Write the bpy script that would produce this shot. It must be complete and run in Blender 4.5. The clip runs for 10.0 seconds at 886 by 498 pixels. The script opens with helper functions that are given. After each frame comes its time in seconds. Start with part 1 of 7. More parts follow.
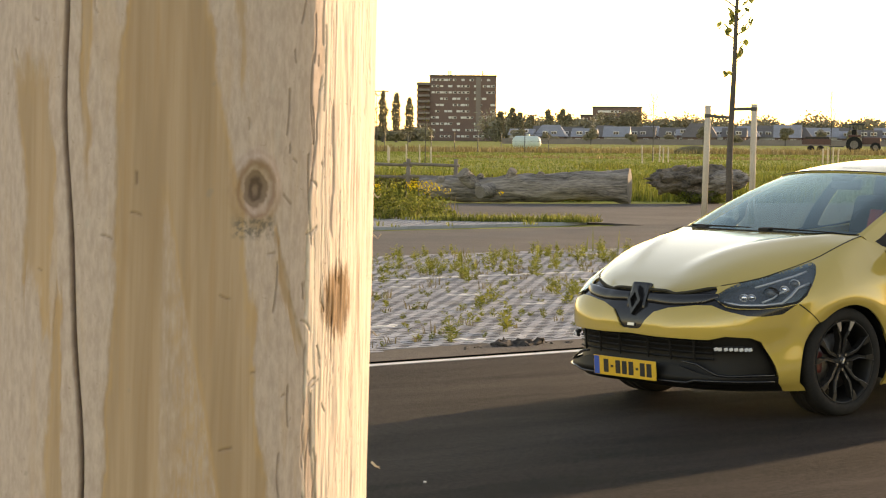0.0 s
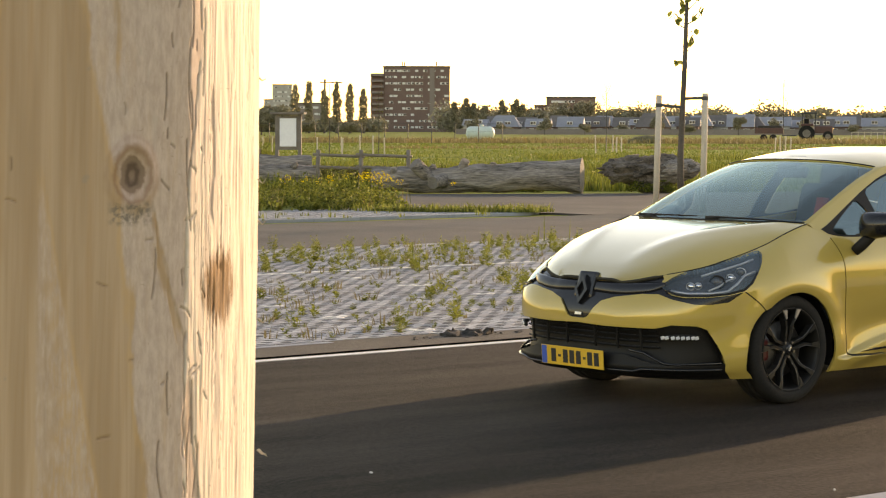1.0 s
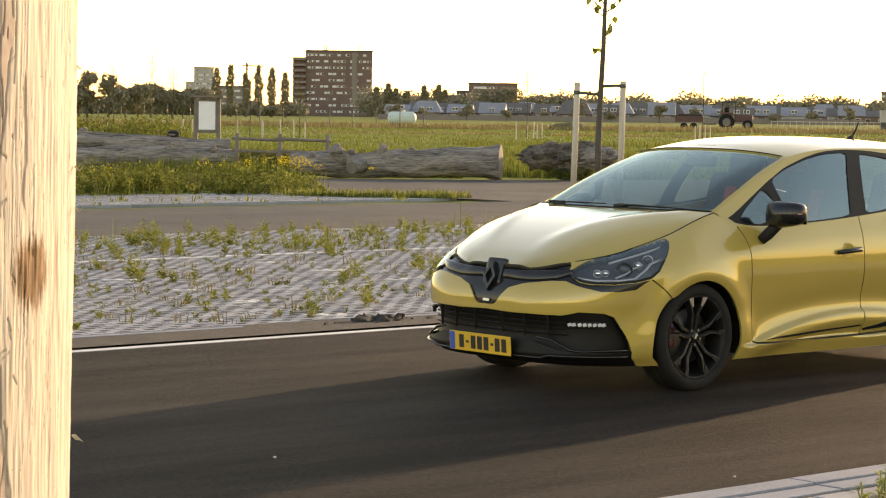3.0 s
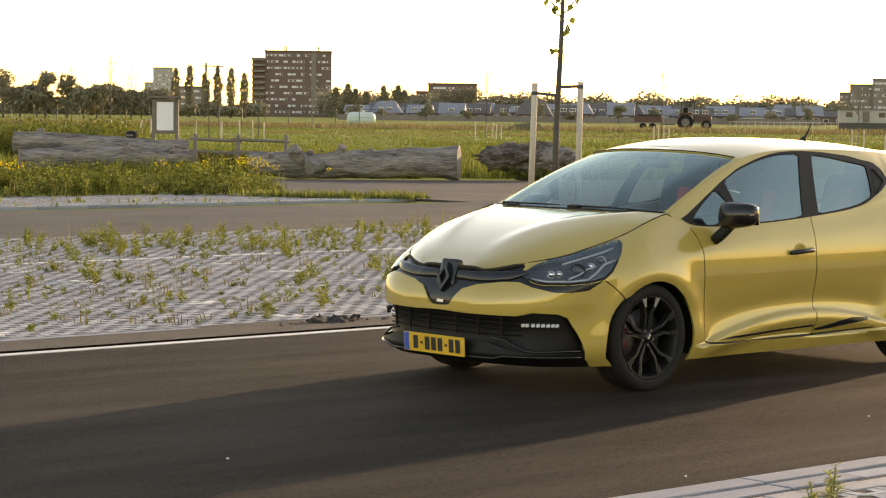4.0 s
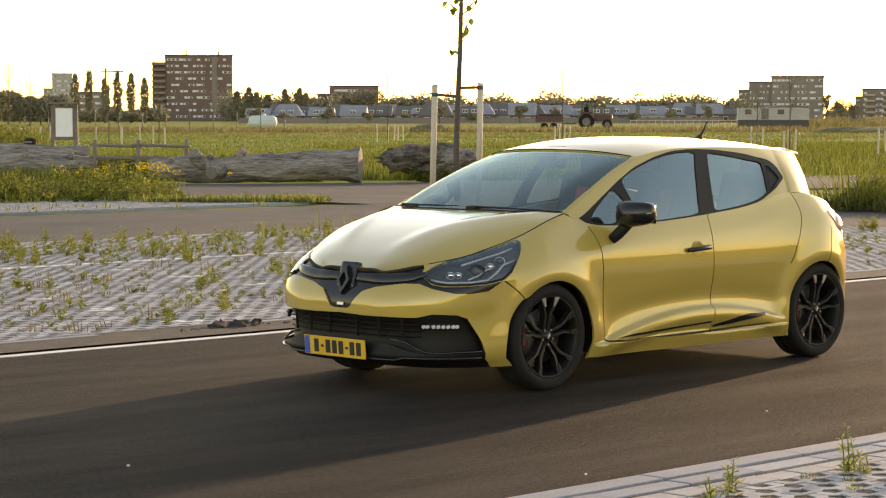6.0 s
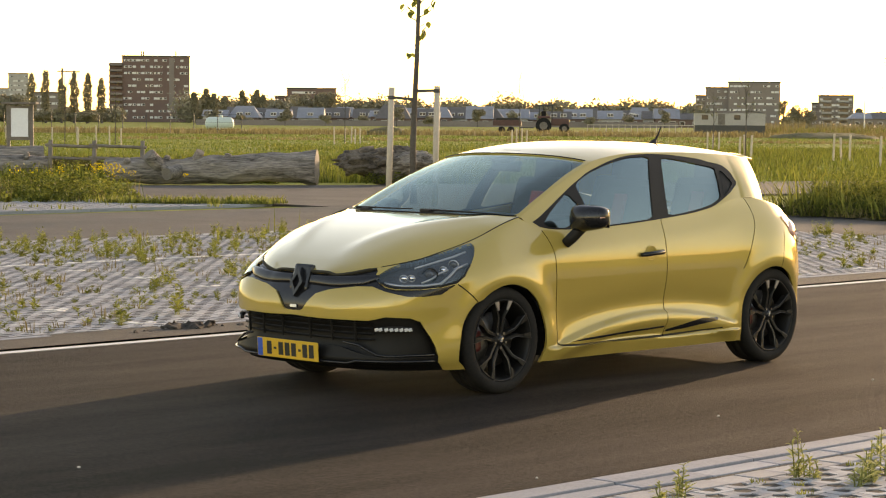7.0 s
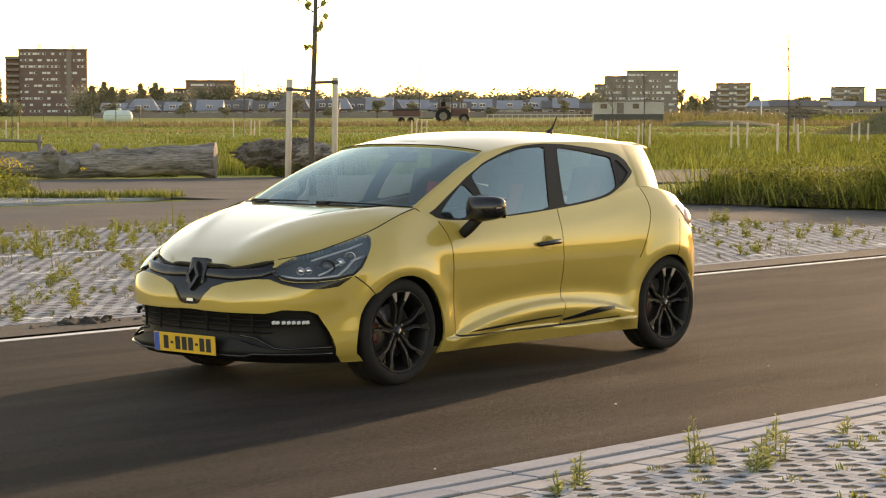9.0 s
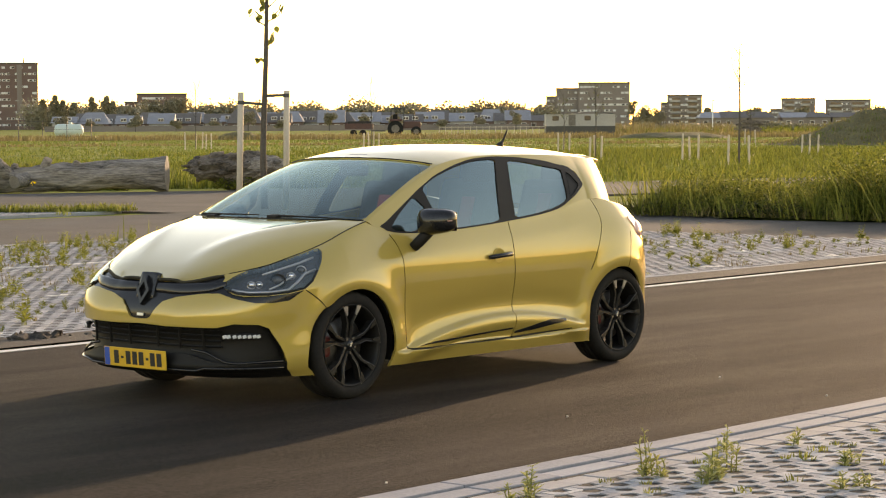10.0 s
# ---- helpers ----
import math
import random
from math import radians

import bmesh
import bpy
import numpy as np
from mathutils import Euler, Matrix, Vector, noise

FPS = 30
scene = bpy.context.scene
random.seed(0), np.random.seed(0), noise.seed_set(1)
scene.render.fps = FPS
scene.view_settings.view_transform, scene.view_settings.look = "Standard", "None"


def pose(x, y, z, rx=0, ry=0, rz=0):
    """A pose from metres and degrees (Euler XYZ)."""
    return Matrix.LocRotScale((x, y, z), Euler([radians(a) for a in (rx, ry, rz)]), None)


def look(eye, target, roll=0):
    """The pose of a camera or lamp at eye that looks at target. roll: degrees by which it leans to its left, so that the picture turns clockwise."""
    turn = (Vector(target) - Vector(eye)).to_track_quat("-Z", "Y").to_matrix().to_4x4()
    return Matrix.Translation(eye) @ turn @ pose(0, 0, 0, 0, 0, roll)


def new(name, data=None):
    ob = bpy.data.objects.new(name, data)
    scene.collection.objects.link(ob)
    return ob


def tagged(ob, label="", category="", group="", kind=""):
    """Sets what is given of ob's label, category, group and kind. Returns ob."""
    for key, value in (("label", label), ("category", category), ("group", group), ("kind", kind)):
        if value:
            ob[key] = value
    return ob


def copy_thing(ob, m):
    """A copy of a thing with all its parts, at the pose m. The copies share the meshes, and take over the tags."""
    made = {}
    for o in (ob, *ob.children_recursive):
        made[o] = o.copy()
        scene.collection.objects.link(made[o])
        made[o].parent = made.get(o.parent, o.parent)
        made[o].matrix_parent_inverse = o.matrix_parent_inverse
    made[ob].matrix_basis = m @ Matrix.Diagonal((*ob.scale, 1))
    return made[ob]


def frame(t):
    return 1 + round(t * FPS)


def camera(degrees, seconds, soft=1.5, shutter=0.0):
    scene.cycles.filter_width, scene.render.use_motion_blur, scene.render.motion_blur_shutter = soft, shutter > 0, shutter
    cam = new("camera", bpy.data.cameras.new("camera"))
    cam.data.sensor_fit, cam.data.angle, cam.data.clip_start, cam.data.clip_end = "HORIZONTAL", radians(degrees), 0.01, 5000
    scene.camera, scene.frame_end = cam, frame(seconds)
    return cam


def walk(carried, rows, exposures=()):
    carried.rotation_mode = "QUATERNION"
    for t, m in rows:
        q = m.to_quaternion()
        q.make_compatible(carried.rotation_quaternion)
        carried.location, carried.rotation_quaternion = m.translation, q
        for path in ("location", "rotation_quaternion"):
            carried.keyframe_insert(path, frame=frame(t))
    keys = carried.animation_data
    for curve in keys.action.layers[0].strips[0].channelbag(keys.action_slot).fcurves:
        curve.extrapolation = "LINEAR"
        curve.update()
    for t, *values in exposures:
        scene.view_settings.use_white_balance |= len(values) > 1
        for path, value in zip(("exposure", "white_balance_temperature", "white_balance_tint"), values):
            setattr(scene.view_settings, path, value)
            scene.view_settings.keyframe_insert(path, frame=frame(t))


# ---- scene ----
cam = camera(22.5, 10.0, 1.1, 0.3)
PATH = [
    (0, (-9.468, -9.356, 1.56), (-8.245, -7.777, 1.46), 0.4),
    (0.5, (-9.447, -9.367, 1.557), (-8.208, -7.8, 1.453), 0.3),
    (1, (-9.427, -9.377, 1.556), (-8.172, -7.823, 1.448), 0.1),
    (1.5, (-9.409, -9.388, 1.554), (-8.138, -7.847, 1.442), 0.1),
    (2, (-9.394, -9.399, 1.553), (-8.111, -7.869, 1.437), 0.2),
    (2.5, (-9.388, -9.414, 1.556), (-8.092, -7.895, 1.437), 0.5),
    (4, (-9.379, -9.48, 1.567), (-8.043, -7.996, 1.447), 0.7),
    (4.5, (-9.378, -9.495, 1.569), (-8.026, -8.025, 1.451), 0.5),
    (5, (-9.378, -9.504, 1.569), (-8.009, -8.051, 1.452), 0.2),
    (5.5, (-9.378, -9.509, 1.57), (-7.993, -8.071, 1.452), -0.1),
    (7, (-9.365, -9.529, 1.571), (-7.939, -8.132, 1.456), 0.4),
    (7.5, (-9.361, -9.534, 1.571), (-7.918, -8.153, 1.456), 0.4),
    (8, (-9.355, -9.538, 1.571), (-7.898, -8.173, 1.453), 0.5),
    (8.5, (-9.348, -9.542, 1.572), (-7.877, -8.193, 1.451), 0.2),
    (9, (-9.342, -9.544, 1.574), (-7.856, -8.212, 1.451), -0.1),
    (9.5, (-9.336, -9.545, 1.575), (-7.835, -8.229, 1.456), -0.2),
    (10, (-9.329, -9.546, 1.577), (-7.814, -8.245, 1.465), -0.3),
]
walk(cam, [(t, look(eye, target, roll)) for t, eye, target, roll in PATH], [(0, 0.83, 9500, 23), (10, 0.83, 9500, 23)])

# ---- world and sun ----
SUN_AZ, SUN_EL = 13.0, 11.0          # degrees: azimuth from +x towards +y, elevation
world = bpy.data.worlds.new("sky")
scene.world = world
world.use_nodes = True
wn = world.node_tree
sky = wn.nodes.new("ShaderNodeTexSky")
sky.sky_type = "NISHITA"
sky.sun_disc = False
sky.sun_elevation = radians(SUN_EL)
sky.sun_rotation = radians(90 - SUN_AZ)
sky.air_density, sky.dust_density, sky.ozone_density = 1.0, 0.4, 1.0
wn.nodes["Background"].inputs["Strength"].default_value = 0.254
wn.links.new(sky.outputs[0], wn.nodes["Background"].inputs["Color"])
sun = new("sun", bpy.data.lights.new("sun", "SUN"))
sun.data.energy, sun.data.angle, sun.data.color = 3.0, radians(1.0), (1.0, 0.84, 0.62)
sun_way = Vector((math.cos(radians(SUN_EL)) * math.cos(radians(SUN_AZ)), math.cos(radians(SUN_EL)) * math.sin(radians(SUN_AZ)), math.sin(radians(SUN_EL))))
sun.matrix_world = look(sun_way * 50, (0, 0, 0))


# ---- materials ----
def material(name, dark, light, rough=0.6, metal=0.0, scale=4.0, fine=60.0, bump=0.15, coat=0.0, spec=0.5, stretch=(1, 1, 1), island=0.0, per_object=0.0, coords="Object", bump_dist=0.01):
    """Two scales of noise between two colours, fine relief, and variation from piece to piece."""
    m = bpy.data.materials.new(name)
    m.use_nodes = True
    t = m.node_tree
    b = t.nodes["Principled BSDF"]
    co = t.nodes.new("ShaderNodeTexCoord")
    mp = t.nodes.new("ShaderNodeMapping")
    mp.inputs["Scale"].default_value = stretch
    t.links.new(co.outputs[coords], mp.inputs["Vector"])
    big, small = t.nodes.new("ShaderNodeTexNoise"), t.nodes.new("ShaderNodeTexNoise")
    for n, sc, det in ((big, scale, 4), (small, fine, 6)):
        n.inputs["Scale"].default_value = sc
        n.inputs["Detail"].default_value = det
        n.inputs["Roughness"].default_value = 0.6
        t.links.new(mp.outputs[0], n.inputs["Vector"])
    add = t.nodes.new("ShaderNodeMath")
    add.operation = "MULTIPLY_ADD"
    t.links.new(small.outputs[0], add.inputs[0])
    add.inputs[1].default_value = 0.5
    half = t.nodes.new("ShaderNodeMath")
    half.operation = "MULTIPLY"
    t.links.new(big.outputs[0], half.inputs[0])
    half.inputs[1].default_value = 0.5
    t.links.new(half.outputs[0], add.inputs[2])
    last = add
    for amount, node, out in ((island, "ShaderNodeNewGeometry", "Random Per Island"), (per_object, "ShaderNodeObjectInfo", "Random")):
        if amount:
            src = t.nodes.new(node)
            ma = t.nodes.new("ShaderNodeMath")
            ma.operation = "MULTIPLY_ADD"
            t.links.new(src.outputs[out], ma.inputs[0])
            ma.inputs[1].default_value = amount
            sub = t.nodes.new("ShaderNodeMath")
            sub.operation = "SUBTRACT"
            t.links.new(last.outputs[0], sub.inputs[0])
            sub.inputs[1].default_value = amount / 2
            t.links.new(sub.outputs[0], ma.inputs[2])
            last = ma
    ramp = t.nodes.new("ShaderNodeValToRGB")
    ramp.color_ramp.elements[0].position, ramp.color_ramp.elements[1].position = 0.32, 0.68
    ramp.color_ramp.elements[0].color, ramp.color_ramp.elements[1].color = (*dark, 1), (*light, 1)
    t.links.new(last.outputs[0], ramp.inputs[0])
    t.links.new(ramp.outputs[0], b.inputs["Base Color"])
    b.inputs["Roughness"].default_value = rough
    b.inputs["Metallic"].default_value = metal
    b.inputs["Coat Weight"].default_value = coat
    b.inputs["Coat Roughness"].default_value = 0.04
    b.inputs["Specular IOR Level"].default_value = spec
    if bump:
        bp = t.nodes.new("ShaderNodeBump")
        bp.inputs["Strength"].default_value = bump
        bp.inputs["Distance"].default_value = bump_dist
        t.links.new(small.outputs[0], bp.inputs["Height"])
        t.links.new(bp.outputs[0], b.inputs["Normal"])
    return m


def leafy(name, dark, light, through_light=0.35, island=0.6):
    """Thin leaves and blades: part of the light passes through."""
    m = material(name, dark, light, rough=0.6, scale=1.5, fine=20, bump=0, island=island, spec=0.2)
    t = m.node_tree
    b = t.nodes["Principled BSDF"]
    tr = t.nodes.new("ShaderNodeBsdfTranslucent")
    mix = t.nodes.new("ShaderNodeMixShader")
    mix.inputs[0].default_value = through_light
    ramp = next(n for n in t.nodes if n.type == "VALTORGB")
    t.links.new(ramp.outputs[0], tr.inputs["Color"])
    t.links.new(b.outputs[0], mix.inputs[1])
    t.links.new(tr.outputs[0], mix.inputs[2])
    t.links.new(mix.outputs[0], t.nodes["Material Output"].inputs["Surface"])
    return m


ASPHALT = material("asphalt", (0.007, 0.006, 0.0055), (0.0445, 0.0368, 0.0338), rough=0.9, scale=0.9, fine=42, bump=1.0, bump_dist=0.010, spec=0.12, stretch=(0.22, 1.3, 1))
t_ = ASPHALT.node_tree
fine_ = max((n for n in t_.nodes if n.type == "TEX_NOISE"), key=lambda n: n.inputs["Scale"].default_value)
t_.links.new(next(n for n in t_.nodes if n.type == "TEX_COORD").outputs["Object"], fine_.inputs["Vector"])     # grit is not drawn out along the road
fine_.inputs["Roughness"].default_value = 0.75
grit_ = next(n for n in t_.nodes if n.type == "VALTORGB").color_ramp
grit_.elements[0].position, grit_.elements[1].position = 0.425, 0.595
OLD_ASPHALT = material("worn grey asphalt", (0.034, 0.031, 0.029), (0.098, 0.089, 0.082), rough=0.85, scale=0.5, fine=30, bump=0.6, bump_dist=0.006, spec=0.2)
WEED_NEAR = leafy("light weed leaves", (0.24, 0.265, 0.09), (0.46, 0.46, 0.20), 0.5)
CONCRETE = material("kerb concrete", (0.195, 0.208, 0.235), (0.32, 0.338, 0.375), rough=0.8, scale=2, fine=50, bump=0.3, per_object=0.3)
WHITE_LINE = material("white road paint", (0.55, 0.53, 0.50), (0.80, 0.78, 0.74), rough=0.7, scale=3, fine=40, bump=0.2)
PAVER = material("paver concrete", (0.25, 0.255, 0.27), (0.44, 0.445, 0.46), rough=0.9, spec=0.2, scale=1.2, fine=60, bump=0.4, island=0.35, per_object=0.35)
SOIL = material("dark soil", (0.022, 0.019, 0.016), (0.06, 0.05, 0.04), rough=0.95, scale=4, fine=60, bump=0.6)
MEADOW = material("meadow grass", (0.07, 0.10, 0.016), (0.235, 0.25, 0.042), rough=0.9, scale=0.16, fine=1.1, bump=0.8, bump_dist=0.3, spec=0.1)
for n in MEADOW.node_tree.nodes:
    if n.type == "MAPPING":      # mown streaks lie across the view over the fields
        n.vector_type = "TEXTURE"
        n.inputs["Rotation"].default_value = (0, 0, radians(-48.1))
        n.inputs["Scale"].default_value = (4.5, 0.9, 1)
GRASS = leafy("grass blades", (0.075, 0.095, 0.016), (0.25, 0.26, 0.05))
# brighter copy of the weed colours, sunlight painted in
WEED_LIT = leafy("weed leaves with sunlight in their colour", (0.14, 0.165, 0.03), (0.36, 0.36, 0.085), 0.55)
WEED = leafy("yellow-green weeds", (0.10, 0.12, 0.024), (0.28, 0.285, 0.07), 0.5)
SPIKE = leafy("reed spikes", (0.10, 0.115, 0.022), (0.27, 0.27, 0.062), 0.55)
DRY = leafy("dry grass blades", (0.16, 0.125, 0.055), (0.27, 0.22, 0.10))
MEADOW_BLADE = leafy("meadow blades", (0.080, 0.120, 0.015), (0.180, 0.215, 0.034), 0.35, 0.3)
YELLOW_FLOWER = leafy("yellow flowers", (0.55, 0.38, 0.01), (0.75, 0.58, 0.03), 0.3)
LEAF = leafy("tree leaves", (0.065, 0.08, 0.015), (0.19, 0.205, 0.042), 0.5)
STUMP_WOOD = material("dark gnarled wood", (0.02, 0.017, 0.015), (0.24, 0.20, 0.165), rough=0.95, scale=3, fine=14, bump=1.0, bump_dist=0.06, stretch=(0.7, 1.6, 1.6))
# darker copy of the leaf colours, with the shade near the ground painted in
SHADE_LEAF = leafy("undergrowth with shade in its colour", (0.040, 0.044, 0.014), (0.11, 0.11, 0.032), 0.35)
# skyline foliage: distance haze is put into the base colour as extra paleness
HAZED_LEAF = leafy("distant leaves paled by haze", (0.20, 0.18, 0.12), (0.29, 0.262, 0.175), 0.12, 0.2)
BARK = material("bark", (0.05, 0.042, 0.035), (0.13, 0.11, 0.09), rough=0.9, scale=3, fine=30, bump=0.6)
LOG_WOOD = material("weathered log", (0.03, 0.026, 0.022), (0.38, 0.335, 0.295), rough=0.9, scale=2.6, fine=13, bump=1.0, bump_dist=0.05, stretch=(0.28, 2.0, 2.0))
for m_ in (LOG_WOOD, STUMP_WOOD):
    ramp_ = next(n for n in m_.node_tree.nodes if n.type == "VALTORGB").color_ramp
    ramp_.elements[0].position, ramp_.elements[1].position = 0.36, 0.63
STAKE_WOOD = material("pale stake wood", (0.42, 0.35, 0.27), (0.62, 0.54, 0.44), rough=0.8, scale=3, fine=30, bump=0.3, stretch=(4, 4, 0.6))
GREY_WOOD = material("grey weathered wood", (0.10, 0.085, 0.07), (0.24, 0.21, 0.18), rough=0.85, scale=2, fine=20, bump=0.5, stretch=(2, 2, 2))
BRICK = material("dark brick wall", (0.15, 0.10, 0.088), (0.21, 0.145, 0.125), rough=0.9, scale=0.2, fine=3, bump=0.1, spec=0.2)
BRICK_GREY = material("grey brick wall", (0.20, 0.168, 0.148), (0.265, 0.225, 0.20), rough=0.9, scale=0.2, fine=3, bump=0.1, spec=0.2)
PALE_WALL = material("pale render", (0.32, 0.30, 0.27), (0.46, 0.43, 0.40), rough=0.8, scale=0.5, fine=6, bump=0.1)
ROOF_SLATE = material("blue grey roof tiles", (0.19, 0.195, 0.215), (0.30, 0.305, 0.33), rough=0.6, scale=0.5, fine=8, bump=0.2)
ROOF_DARK = material("dark roof tiles", (0.10, 0.088, 0.08), (0.17, 0.15, 0.14), rough=0.8, scale=0.5, fine=8, bump=0.2)
MOUND = material("rough earth and dry grass", (0.08, 0.07, 0.032), (0.19, 0.165, 0.075), rough=0.95, scale=0.8, fine=5, bump=0.9, bump_dist=0.2)
PINK_PAVER = material("pinkish concrete slabs", (0.25, 0.245, 0.25), (0.375, 0.368, 0.372), rough=0.85, scale=2, fine=50, bump=0.3, per_object=0.3)
DARK_METAL = material("dark painted metal", (0.03, 0.03, 0.03), (0.06, 0.06, 0.055), rough=0.5, scale=3, fine=40, bump=0.05)
BLACK_RUBBER = material("black rubber", (0.010, 0.0095, 0.009), (0.023, 0.022, 0.021), rough=0.8, scale=8, fine=80, bump=0.1, spec=0.2)
PANEL_WHITE = material("white panel", (0.68, 0.70, 0.72), (0.8, 0.82, 0.84), rough=0.5, scale=2, fine=20, bump=0.02)
TEAL = material("pale green tank paint", (0.40, 0.50, 0.46), (0.58, 0.66, 0.62), rough=0.5, scale=1, fine=9, bump=0.05)
RED_PAINT = material("faded red paint", (0.06, 0.024, 0.02), (0.11, 0.038, 0.03), rough=0.5, scale=2, fine=10, bump=0.05)
WINDOW_DARK = material("window glass, dark room", (0.03, 0.03, 0.035), (0.06, 0.06, 0.065), rough=0.08, scale=0.3, fine=2, bump=0)
WINDOW_WHITE = material("white window frames and sky-pale windows", (0.55, 0.54, 0.52), (0.7, 0.69, 0.66), rough=0.6, scale=1, fine=5, bump=0)


# ---- mesh helpers ----
def mesh_object(name, bm, mat, parent=None, smooth=False, label=""):
    me = bpy.data.meshes.new(name)
    bm.to_mesh(me)
    bm.free()
    for mm in (mat if isinstance(mat, (list, tuple)) else [mat]):
        me.materials.append(mm)
    if smooth:
        me.shade_smooth()
    ob = new(name, me)
    if parent is not None:
        ob.parent = parent
    if label:
        ob["label"] = label
    return ob


def part(name, bm, mat, parent, label="", smooth=False):
    return mesh_object(name, bm, mat, parent, smooth, label)


def thing(name, label, category, group="", kind="", at=(0, 0, 0), turn=0.0):
    ob = new(name)
    ob.matrix_world = pose(*at, 0, 0, turn)
    return tagged(ob, label, category, group, kind)


def box(size, at=(0, 0, 0), bevel=0.0, turn=(0, 0, 0)):
    bm = bmesh.new()
    bmesh.ops.create_cube(bm, size=1, matrix=pose(*at, *turn) @ Matrix.Diagonal((*size, 1)))
    if bevel:
        bmesh.ops.bevel(bm, geom=bm.edges[:], offset=bevel, segments=2, affect="EDGES", profile=0.6)
    return bm


def join(*many):
    out = bmesh.new()
    for b in many:
        me = bpy.data.meshes.new("tmp")
        b.to_mesh(me)
        b.free()
        out.from_mesh(me)
        bpy.data.meshes.remove(me)
    return out


def tube(points, radii, sides=10, cap=True):
    """A round bar through points, with a radius at each."""
    bm = bmesh.new()
    rings = []
    pts = [Vector(p) for p in points]
    for i, p in enumerate(pts):
        way = (pts[min(i + 1, len(pts) - 1)] - pts[max(i - 1, 0)]).normalized()
        side = way.cross(Vector((0, 0, 1)) if abs(way.z) < 0.9 else Vector((1, 0, 0))).normalized()
        up = side.cross(way)
        r = radii[i] if isinstance(radii, (list, tuple)) else radii
        rings.append([bm.verts.new(p + r * (math.cos(a) * side + math.sin(a) * up)) for a in (2 * math.pi * k / sides for k in range(sides))])
    for a, b in zip(rings, rings[1:]):
        for k in range(sides):
            bm.faces.new((a[k], a[(k + 1) % sides], b[(k + 1) % sides], b[k]))
    if cap:
        bm.faces.new(rings[0][::-1])
        bm.faces.new(rings[-1])
    bmesh.ops.recalc_face_normals(bm, faces=bm.faces[:])
    return bm


def sheet(corners, z=0.0, thick=0.0):
    bm = bmesh.new()
    f = bm.faces.new([bm.verts.new((x, y, z)) for x, y in corners])
    if f.normal.z < 0 or f.calc_area() and (bmesh.ops.recalc_face_normals(bm, faces=[f]) or True) and f.normal.z < 0:
        bmesh.ops.reverse_faces(bm, faces=[f])
    if thick:
        r = bmesh.ops.extrude_face_region(bm, geom=[f])
        bmesh.ops.translate(bm, verts=[v for v in r["geom"] if isinstance(v, bmesh.types.BMVert)], vec=(0, 0, -thick))
        bmesh.ops.recalc_face_normals(bm, faces=bm.faces[:])
    return bm


def plain_mesh(name, verts, faces, mat, parent=None, smooth=False):
    me = bpy.data.meshes.new(name)
    me.from_pydata(verts, [], faces)
    for mm in (mat if isinstance(mat, (list, tuple)) else [mat]):
        me.materials.append(mm)
    if smooth:
        me.shade_smooth()
    ob = new(name, me)
    if parent is not None:
        ob.parent = parent
    return ob


# ---- ground ----
R_IN = 3200.0
tagged(mesh_object("ground", sheet([(-R_IN, -R_IN), (R_IN, -R_IN), (R_IN, R_IN), (-R_IN, R_IN)], -0.06), MEADOW), "flat green meadow reaching the horizon", "meadow", kind="structure")
tagged(mesh_object("road", sheet([(-70, -3.215), (70, -3.215), (70, 3.0), (-70, 3.0)], 0.0, 0.3), ASPHALT), "dark brown-grey asphalt road beside the parking bays", "road", kind="structure")
tagged(mesh_object("road_loop", sheet([(-70, 14.1), (13.6, 13.9), (15.6, 12.6), (16.8, 10.2), (17.1, 7.2), (16.6, 3.0), (21.9, 3.0), (22.0, 8.0), (21.6, 11.0), (30, 20.5), (60, 14), (62, 20), (28.3, 30.2), (23.0, 33.0), (10, 38.5), (8, 36), (20.0, 29.0), (18.35, 25.9), (17.0, 23.6), (18.5, 21.9), (18.4, 20.6), (13, 20.9), (-70, 22.6)], -0.02, 0.3), OLD_ASPHALT), "worn asphalt access road looping round the bays", "road", kind="structure")
# ---- car body surfaces: half-width and girth functions ----
def smooth_curve(xs, ys):
    """A smooth curve through knots, without overshoot, for arrays."""
    xs, ys = np.array(xs, float), np.array(ys, float)
    d = np.diff(ys) / np.diff(xs)
    m = np.concatenate(([d[0]], (d[1:] + d[:-1]) / 2, [d[-1]]))
    flat = np.concatenate(([False], d[1:] * d[:-1] <= 0, [False]))
    m[flat] = 0

    def value(x):
        x = np.clip(x, xs[0], xs[-1])
        i = np.clip(np.searchsorted(xs, x) - 1, 0, len(d) - 1)
        h = xs[i + 1] - xs[i]
        u = (x - xs[i]) / h
        return ys[i] * (1 + 2 * u) * (1 - u) ** 2 + m[i] * h * u * (1 - u) ** 2 + ys[i + 1] * u * u * (3 - 2 * u) + m[i + 1] * h * u * u * (u - 1)
    return value


def ease(u):
    u = np.clip(u, 0, 1)
    return u * u * (3 - 2 * u)


# plan contour: a rounded nose, straight flanks, a squarer tail; girth s runs from the nose to the tail
NOSE_X, TAIL_X, NOSE_N, TAIL_N = 0.10, 2.40, 3.3, 3.6
_a = np.linspace(0, np.pi / 2, 1500)
_k1, _k2 = np.cos(_a) ** (2 / NOSE_N), np.sin(_a) ** (2 / NOSE_N)
_l1, _l2 = np.sin(_a) ** (2 / TAIL_N), np.cos(_a) ** (2 / TAIL_N)
_seg = np.concatenate((np.stack((0.10 - 0.965 * _k1, 0.865 * _k2), 1), np.stack((np.linspace(0.10, 2.40, 400)[1:], np.full(399, 0.865)), 1), np.stack((2.40 + 0.84 * _l1, 0.865 * _l2), 1)[1:]))
